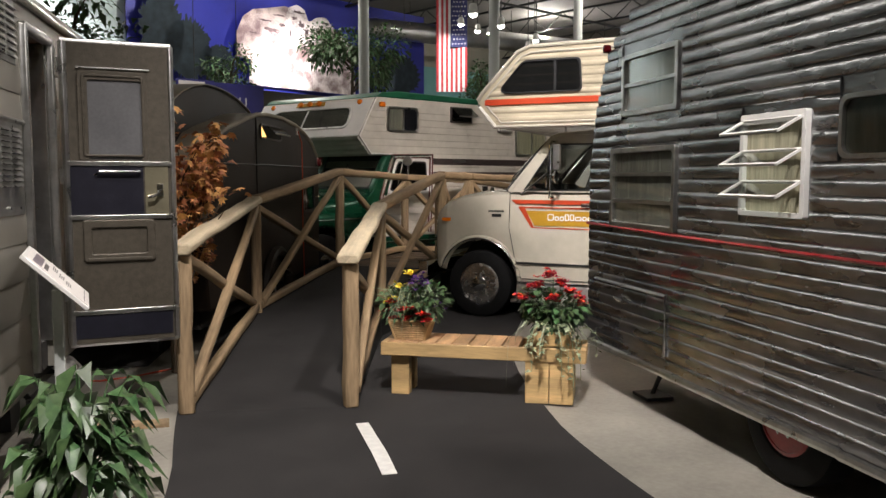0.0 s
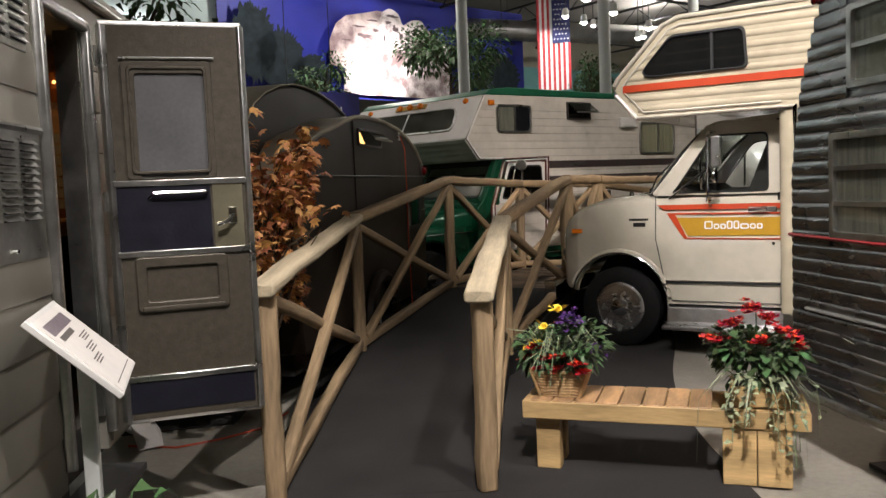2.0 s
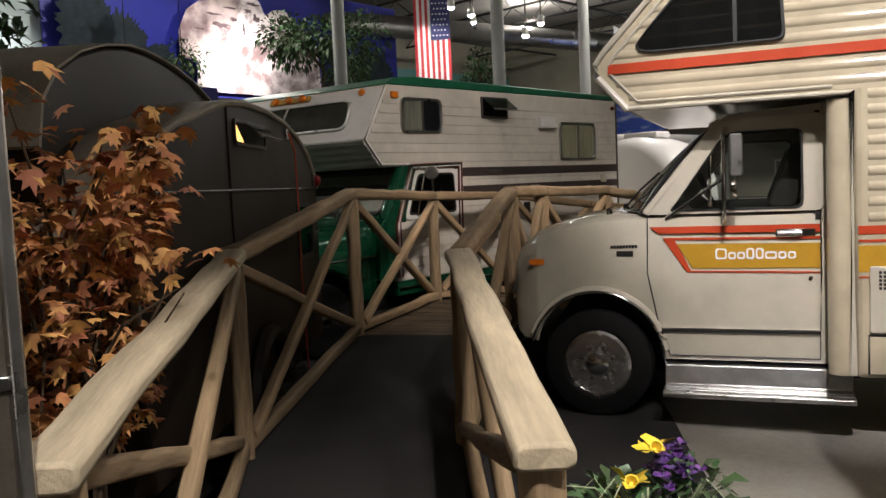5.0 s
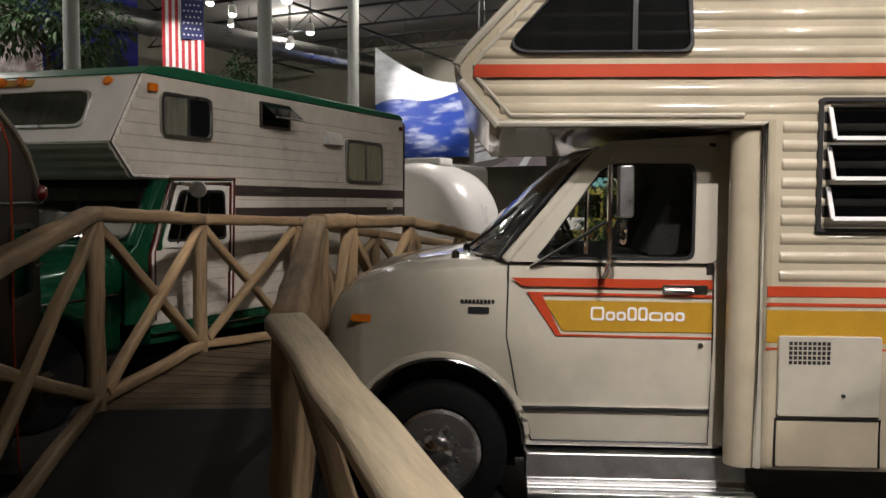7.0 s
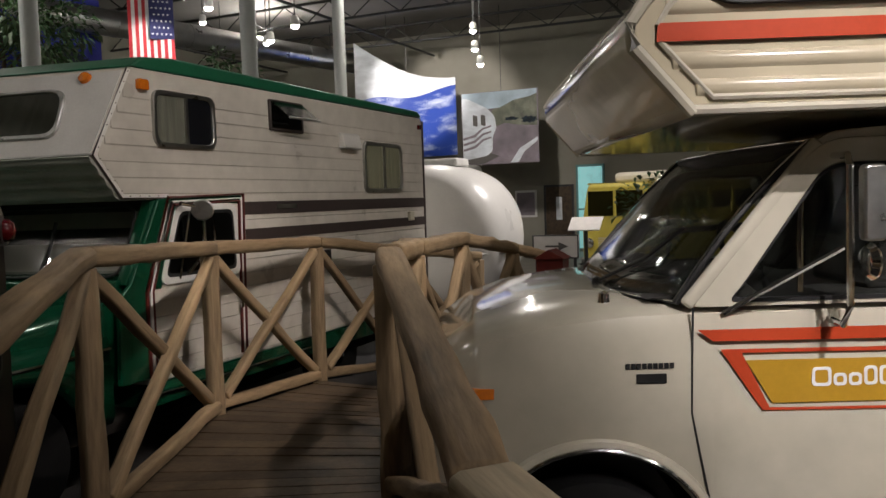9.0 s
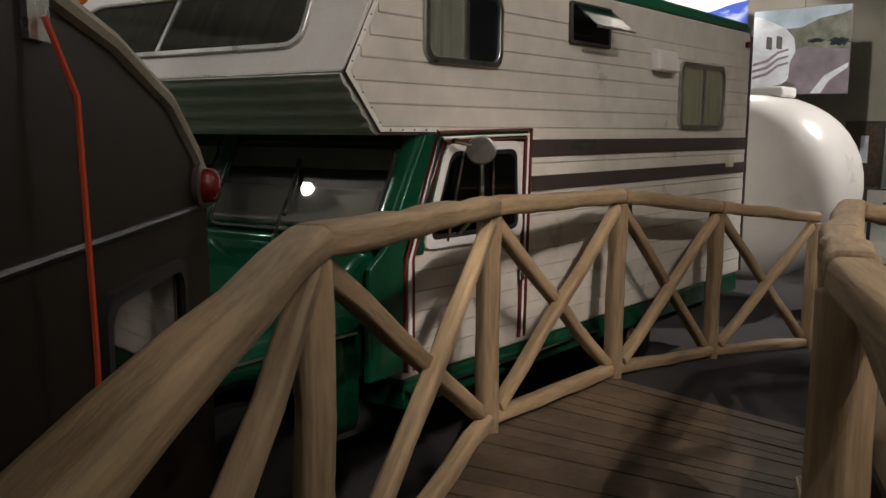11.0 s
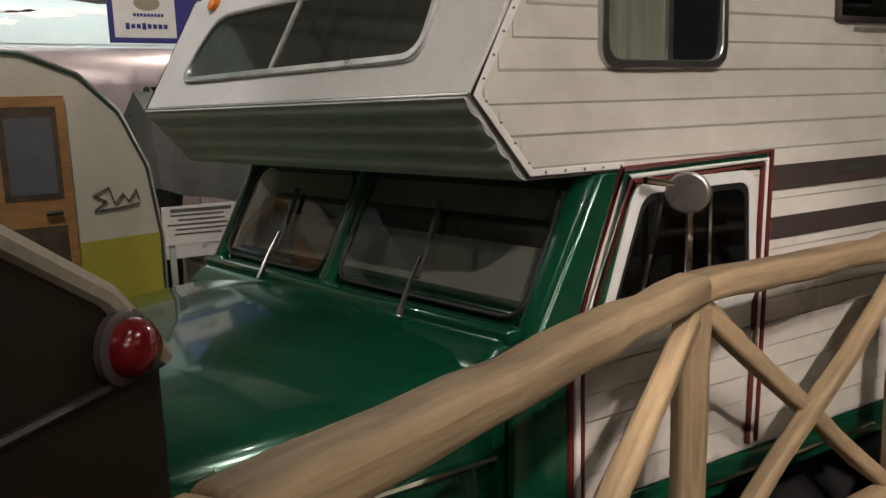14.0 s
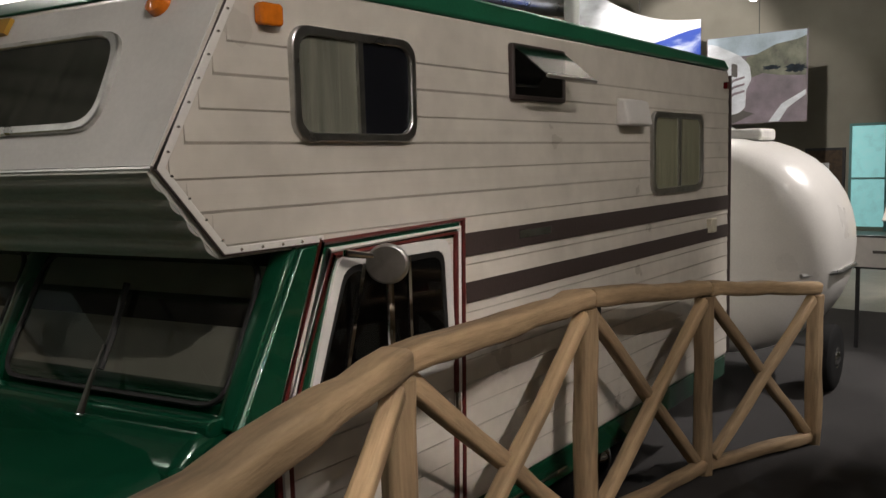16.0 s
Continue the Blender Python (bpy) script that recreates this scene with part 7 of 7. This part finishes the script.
for x, k in secs:
    ring = []
    for q in range(40):
        a = 2 * math.pi * q / 40
        c, s = math.cos(a), math.sin(a)
        e = 0.95
        ring.append(bm.verts.new((x, 9.93 + 1.02 * k * math.copysign(abs(c) ** e, c), 1.3 + 0.98 * (0.4 + 0.6 * k) * math.copysign(abs(s) ** e, s))))
    rings.append(ring)
for A, B in zip(rings, rings[1:]):
    for j in range(40):
        bm.faces.new((A[j], A[(j + 1) % 40], B[(j + 1) % 40], B[j]))
bm.faces.new(rings[0])
bm.faces.new(rings[-1])
part("shell", bm, GEL, wt)
part("belt_line", tube([(13.12, 9.12, 1.12), (13.5, 8.91, 1.12), (14.1, 8.91, 1.12)], 0.02, 6), MILL, wt)
part("roof_vent", box2((13.6, 9.6, 2.25), (14.05, 10.2, 2.36)), WHITE, wt, bevel=0.03)
wheel(wt, 13.85, 9.08, 0.3, 0.3, 0.18, -1, MILL, CHROME, 0.17)
wheel(wt, 13.85, 10.78, 0.3, 0.3, 0.18, 1, MILL, CHROME, 0.17)
# long low white trailer behind it
w2 = thing("box_trailer", pose(0, 0, 0), "plain white box trailer far behind", "trailer")
part("body", box2((19.0, 13.2, 0.6), (24.0, 15.6, 2.7)), WHITE, w2, bevel=0.15, segs=3)
for x in (20.0, 22.5):
    part("wheel_block", tube([(x, 13.3, 0.0), (x, 13.3, 0.65)], 0.2, 14), RUBBER, w2)
    part("window_pane", box2((x, 13.18, 1.6), (x + 0.8, 13.199, 2.1)), PANE_DARK, w2, smooth=False)

# arrow sign on legs
ar = thing("arrow_sign", pose(15.7, 8.9, -0.012), "white direction board with a black arrow on two legs", "sign")
part("board", box2((0, -0.36, 0.88), (0.02, 0.36, 1.24)), PAPER, ar, smooth=False)
part("arrow", prism([(0.16, 1.05), (-0.05, 1.05), (-0.05, 1.0), (-0.2, 1.065), (-0.05, 1.13), (-0.05, 1.08), (0.16, 1.08)], -0.004, -0.001, "x"), INK, ar, smooth=False)
part("border", ring_plate(rrect(-0.36, 0.88, 0.36, 1.24, 0.01), inset(rrect(-0.36, 0.88, 0.36, 1.24, 0.01), 0.02), -0.006, 0.0, "x"), STEEL, ar)
for y in (-0.3, 0.3):
    part("leg", box2((0.0, y - 0.02, 0.0), (0.03, y + 0.02, 0.9)), STEEL, ar)
# red box by the far rail
mb = thing("guest_box", pose(10.62, 7.46, -0.012), "dark red wooden box with a pitched lid on a post", "box")
part("post", box2((-0.05, -0.05, 0), (0.05, 0.05, 1.05)), WOOD, mb)
part("box", box2((-0.1, -0.12, 1.04), (0.1, 0.12, 1.28)), MAROON, mb, bevel=0.006)
part("lid", prism([(-0.14, 1.28), (0.0, 1.36), (0.14, 1.28)], -0.12, 0.12, "x"), MAROON, mb)

# yellow bus
yb = thing("yellow_bus", pose(20.0, 8.9, -0.012), "yellow vintage camper bus with a pop-up roof", "bus")
part("body", prism(rounded([(0.85, 0.45), (0.85, 1.3), (0.7, 2.05), (-0.7, 2.05), (-0.85, 1.3), (-0.85, 0.45)], 0.12), 0.0, 4.2, "x"), YELLOW, yb, bevel=0.08, segs=3, m=pose(0, 0, 0, 0, 0, -24))
part("roof_luggage", box2((0.8, -0.6, 2.05), (3.2, 0.6, 2.28)), IVORY, yb, bevel=0.08, m=pose(0, 0, 0, 0, 0, -24))
for y0, y1 in ((-0.66, -0.04), (0.04, 0.66)):
    part("windscreen", box2((-0.015, y0, 1.4), (-0.002, y1, 1.9)), PANE_DARK, yb, m=pose(0, 0, 0, 0, 0, -24), smooth=False)
for k in range(4):
    part("side_window", box2((0.35 + k * 0.95, 0.80, 1.4), (1.15 + k * 0.95, 0.845, 1.85)), BLACKPANEL, yb, m=pose(0, 0, 0, 0, 0, -24) @ pose(0, -0.03, 0), smooth=False)
    part("side_window", box2((0.35 + k * 0.95, -0.845, 1.4), (1.15 + k * 0.95, -0.80, 1.85)), BLACKPANEL, yb, m=pose(0, 0, 0, 0, 0, -24) @ pose(0, 0.03, 0), smooth=False)
YM = pose(0, 0, 0, 0, 0, -24)
for sy in (-1, 1):
    part("side_band", box2((0.1, sy * 0.853 - 0.004, 1.0), (4.1, sy * 0.853 + 0.004, 1.12)), BLACKPANEL, yb, m=YM, smooth=False)
    for k in range(3):
        part("window_post", box2((1.17 + k * 0.95, sy * 0.83 - 0.02, 1.36), (1.28 + k * 0.95, sy * 0.83 + 0.02, 1.9)), YELLOW, yb, m=YM, bevel=0.01)
    part("drip_rail", tube([(0.1, sy * 0.72, 2.05), (4.1, sy * 0.72, 2.05)], 0.025, 6), YELLOW, yb, m=YM)
for k in range(5):
    part("front_louvre", box2((-0.016, -0.42, 0.74 + k * 0.05), (-0.004, 0.42, 0.76 + k * 0.05)), IVORY, yb, m=YM)
for sy in (-0.62, 0.62):
    part("headlight", lathe([(0.1, 0.0), (0.1, -0.03), (0.04, -0.05), (0.005, -0.052)], 18, "x"), CHROME, yb, m=YM @ pose(-0.004, sy, 0.85))
part("front_bumper", box2((-0.12, -0.8, 0.38), (-0.02, 0.8, 0.55)), CHROME, yb, bevel=0.03, m=pose(0, 0, 0, 0, 0, -24))
for sx in (0.75, 3.3):
    for sy in (0.72, -0.72):
        W = wheel(yb, 0, 0, 0, 0.32, 0.18, 1 if sy > 0 else -1, IVORY, CHROME, 0.18)
        W.matrix_basis = pose(0, 0, 0, 0, 0, -24) @ pose(sx, sy, 0.332)
ys = thing("info_sign", pose(18.6, 9.15, -0.012), "white information panel on a post by the yellow bus", "sign")
part("post", box2((-0.03, -0.03, 0), (0.03, 0.03, 1.2)), STEEL, ys)
part("panel", box((0, 0, 0), (0.4, 0.6, 0.02)), PAPER, ys, m=pose(0, 0, 1.3, 0, -35, 0))
fs = thing("flowering_shrub", pose(13.3, 7.05, -0.012), "leafy shrub with red and pink flowers in a pot", "plant")
part("pot", lathe([(0.2, 0.0), (0.26, 0.35), (0.22, 0.35)], 20, "z"), POTBLACK, fs)
part("stem", tube([(0, 0, 0.3), (0, 0, 1.4)], 0.03, 6), STEM, fs)
part("leaves", leaf_cloud([(0, 0, 1.6, 0.45, 0.45, 0.45), (-0.1, 0.1, 1.1, 0.35, 0.35, 0.4), (0.1, -0.3, 1.8, 0.35, 0.35, 0.35)], 900, 0.1, 0.5, 61), LEAF, fs)
for p in ((-0.25, 0.2, 1.32), (-0.3, 0.12, 1.26), (-0.2, -0.2, 1.5)):
    part("red_flower", flower_heads([p], 0.07, 10, 62), PETAL_R, fs)
for p in ((-0.3, 0.25, 0.98), (-0.32, 0.12, 1.02), (-0.3, 0.34, 0.93), (-0.34, 0.2, 0.88)):
    part("pink_flower", flower_heads([p], 0.08, 10, 63), PETAL_K, fs)

# ---- cream and yellow small trailer beyond the truck's hood ----
sh = thing("canned_ham_trailer", pose(6.7, 12.55, 0), "ivory and yellow rounded trailer with a wooden screen door", "trailer")
SP = [(0.42, 0.35), (0.43, 1.38), (0.38, 1.81), (0.24, 2.15), (0.03, 2.37), (-0.26, 2.49), (-0.6, 2.52), (-3.0, 2.5), (-3.4, 2.2), (-3.5, 1.4), (-3.45, 0.35)]
part("body", prism(SP, 0.0, 2.0), IVORY, sh, bevel=0.02)
part("roof_edge", tube([(s, -0.005, z) for s, z in SP], 0.016, 6), MILL, sh)
part("yellow_band", prism([(0.432, 0.4), (0.436, 1.40), (-0.06, 1.38), (-0.06, 0.4)], -0.006, -0.002), OLIVE, sh, "olive yellow lower panel", smooth=False)
part("yellow_band", prism([(-0.5, 0.4), (-0.5, 1.38), (-3.45, 1.38), (-3.43, 0.4)], -0.006, -0.002), OLIVE, sh, smooth=False)
dr = part("door", box2((-0.47, -0.03, 0.5), (-0.06, -0.004, 2.25)), WARMWOOD, sh, "varnished wooden screen door", smooth=False)
part("screen", box2((-0.42, -0.034, 1.66), (-0.11, -0.03, 2.19)), STEM, dr, smooth=False)
part("screen_pane", box2((-0.385, -0.037, 1.69), (-0.14, -0.034, 2.13)), SHADE, dr, smooth=False)
part("lower_panel", box2((-0.42, -0.034, 0.6), (-0.11, -0.03, 1.5)), STEM, dr, smooth=False)
part("door_latch", tube([(-0.13, -0.05, 1.58), (-0.22, -0.05, 1.575)], 0.014, 6), CHROME, dr)
# dark sheet on the closed side, painted as the doorway's shade
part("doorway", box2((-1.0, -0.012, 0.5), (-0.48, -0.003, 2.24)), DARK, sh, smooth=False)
part("orange_curtain", box2((-0.95, -0.016, 1.75), (-0.5, -0.0125, 2.22)), CURTAIN_O, sh, smooth=False)
part("yellow_cushion", box2((-0.95, -0.02, 1.45), (-0.5, -0.0125, 1.68)), YELLOW, sh, smooth=False)
bm = bmesh.new()
add_tube(bm, [(0.05, -0.008, 1.56), (0.12, -0.008, 1.62), (0.05, -0.008, 1.66), (0.14, -0.008, 1.70), (0.17, -0.008, 1.60), (0.22, -0.008, 1.66), (0.25, -0.008, 1.61), (0.30, -0.008, 1.68), (0.31, -0.008, 1.62)], 0.008, 5)
add_tube(bm, [(0.06, -0.008, 1.565), (0.2, -0.008, 1.575), (0.31, -0.008, 1.595)], 0.006, 5)
part("logo_swoosh", bm, INK, sh, "black script logo flourish")
W = wheel(sh, -2.0, 0.08, 0.3, 0.3, 0.17, -1, IVORY, CHROME, 0.17)
part("support", box2((0.0, 0.3, 0.0), (0.2, 0.5, 0.36)), STEEL, sh)
part("tail_reflector", lathe([(0.03, -0.02), (0.03, 0.0)], 12), REDLENS, sh, m=pose(0.12, -0.006, 0.98))
# display board on legs
db = thing("display_board", pose(7.34, 13.4, -0.012), "white printed display board on grey legs", "sign")
part("board", box((0.27, 0, 1.33), (0.56, 0.02, 0.28)), PAPER, db, m=pose(0, 0, 0, 0, 0, -6))
bm = bmesh.new()
for k in range(6):
    add_box(bm, (0.27 - (0.03 if k % 2 else 0), -0.012, 1.44 - k * 0.035), (0.44 - 0.05 * (k % 3), 0.003, 0.012 if k else 0.025))
part("text_block", bm, INK, db, m=pose(0, 0, 0, 0, 0, -6), smooth=False)
for x in (0.05, 0.49):
    part("leg", box2((x - 0.02, -0.0, 0.0), (x + 0.02, 0.04, 1.22)), COLUMN, db)
tb = thing("low_table", pose(7.75, 14.6, -0.012), "low white table with dark legs behind the sign", "table")
part("top", box((0, 0, 0.95), (1.3, 0.6, 0.04)), PAPER, tb)
for x in (-0.55, 0.55):
    part("leg", box2((x - 0.03, -0.03, 0), (x + 0.03, 0.03, 0.93)), STEEL, tb)
# logo banner and pink lit wall behind
lb = thing("logo_banner", pose(7.5, 15.6, 0), "white hanging sign with navy border and plain logo shapes", "banner")
part("panel", box2((0.05, 0, 2.86), (0.62, 0.02, 3.5)), PAPER, lb, smooth=False)
part("border", box2((0.0, 0.004, 2.81), (0.82, 0.018, 3.54)), INKBLUE, lb, smooth=False)
part("oval_logo", prism(blob(0.36, 3.18, 0.12, 0.07, 3, 20, 0.0), -0.004, 0.0), BRASS, lb, smooth=False)
bm = bmesh.new()
for k in range(8):
    add_box(bm, (0.17 + k * 0.05, -0.002, 2.965), (0.036, 0.003, 0.06 if k in (0, 3) else 0.042))
part("name_bar", bm, INKBLUE, lb, smooth=False)
bm = bmesh.new()
for k in range(9):
    add_box(bm, (0.24 + k * 0.032, -0.002, 3.07), (0.024, 0.003, 0.028))
part("small_print", bm, INKBLUE, lb, smooth=False)
part("hanging_wire", tube([(0.4, 0.01, 3.52), (0.4, 0.01, 7.6)], 0.008, 5), STEEL, lb)
nb = thing("lettered_banner", pose(8.4, 15.9, 0), "navy banner with white capital letters", "banner")
part("panel", box2((0, 0, 2.86), (1.25, 0.02, 3.55)), INKBLUE, nb, smooth=False)
fc = bpy.data.curves.new("letters", "FONT")
fc.body, fc.size, fc.extrude = "INDU", 0.3, 0.002
fc.materials.append(FLAGWHITE)
lt2 = new("letters", fc)
lt2.parent = nb
lt2.matrix_basis = pose(0.1, -0.004, 3.06, 90, 0, 0)
part("white_edge", box2((0, -0.003, 2.88), (1.25, 0.0, 2.93)), PAPER, nb, smooth=False)
part("hanging_wire", tube([(0.62, 0.01, 3.5), (0.62, 0.01, 7.6)], 0.008, 5), STEEL, nb)
PALE = mat("pale_teal_paint", (0.5, 0.62, 0.62), 0.5, var=0.1, scale=1)
structure("wall_soffit", box2((-6.0, 20.6, 3.12), (8.5, 20.9, 7.55)), PALE, "pale teal wall above the far exhibits", "wall")
structure("wall_soffit_low", box2((8.5, 20.6, 3.12), (12.0, 20.9, 4.06)), PALE, "pale teal band under the hanging mural", "wall")
structure("trim_red", box2((-6.0, 20.56, 3.06), (12.0, 20.64, 3.12)), RED, "thin red trim line along the wall", "trim")
structure("wall_far", box2((-6.0, 20.9, 0.0), (12.0, 21.1, 3.12)), HALLWALL, "plain hall wall behind the exhibits", "wall")
sp = thing("wall_print", pose(0, 0, 0), "pale printed panel with white streaks on the wall", "picture")
part("panel", box2((4.2, 20.585, 3.2), (9.2, 20.597, 4.05)), PALE, sp, smooth=False)
for cx, cz, rx, rz, sd in ((6.9, 3.66, 0.55, 0.05, 81), (7.6, 3.62, 0.5, 0.06, 82), (8.3, 3.68, 0.5, 0.045, 83), (7.05, 3.5, 0.14, 0.05, 84), (5.4, 3.65, 0.7, 0.06, 85)):
    part("cloud_print", prism(blob(cx, cz, rx, rz, sd, 18, 0.3), 20.578, 20.584), PAPER, sp, smooth=False)
part("dark_band_print", prism([(7.1, 3.92), (8.3, 3.78), (9.15, 3.8), (9.15, 4.03), (6.9, 4.03)], 20.579, 20.584), STEEL, sp, smooth=False)
pt = thing("polished_trailer", pose(0, 0, 0), "polished aluminium trailer in the distance", "trailer")
part("shell", box2((4.6, 17.6, 0.5), (9.6, 19.6, 2.95)), PINKLIT_METAL, pt, bevel=0.45, segs=6)
part("window_pane", box2((5.6, 17.58, 1.6), (6.6, 17.605, 2.2)), PANE_DARK, pt, smooth=False)
for x in (6.4, 7.6):
    part("wheel_block", tube([(x, 17.8, 0.0), (x, 17.8, 0.6)], 0.22, 14), RUBBER, pt)
fn = thing("potted_fern", pose(7.75, 15.2, -0.012), "leafy green plant on a tall stand", "plant")
part("pot", lathe([(0.16, 0.0), (0.18, 1.3), (0.22, 1.5), (0.18, 1.5)], 18, "z"), POTBLACK, fn)
part("leaves", leaf_cloud([(0, 0, 1.8, 0.3, 0.3, 0.3), (0.1, 0, 2.1, 0.25, 0.25, 0.25)], 500, 0.12, 0.4, 71), LEAF, fn)
# grey canvas of a folding tent trailer beyond the green hood
tt = thing("tent_trailer", pose(7.55, 14.3, -0.012), "grey canvas pop-up tent trailer with drooping side", "trailer")
cv = bmesh.new()
rows = []
for k in range(13):
    x = 2.6 * k / 12
    sag = 0.05 * math.sin(k * 1.3) + (0.13 if k == 0 else 0.0)
    rows.append([cv.verts.new((x, 0.04 * math.sin(k * 2.1) + dy, z)) for dy, z in ((0.0, 1.40 + sag), (0.02, 1.75), (0.18, 2.1), (0.75, 2.35), (1.4, 2.1), (1.6, 1.42))])
for A, B in zip(rows, rows[1:]):
    for j in range(5):
        cv.faces.new((A[j], A[j + 1], B[j + 1], B[j]))
cv.faces.new(rows[0])
cv.faces.new(rows[-1])
part("canvas_top", cv, CANVAS, tt, "sagging grey canvas")
part("body", box2((0.3, 0.1, 0.42), (2.6, 1.5, 0.85)), IVORY, tt, bevel=0.04)
for x, y in ((0.35, 0.15), (2.5, 0.15), (0.35, 1.45), (2.5, 1.45)):
    part("tent_pole", tube([(x, y, 0.85), (x, y, 1.6)], 0.015, 6), MILL, tt)
for y in (0.1, 1.5):
    part("tyre", lathe([(0.1, -0.08), (0.27, -0.08), (0.29, 0.0), (0.27, 0.08), (0.1, 0.08)], 28), RUBBER, tt, m=pose(1.4, y, 0.29))
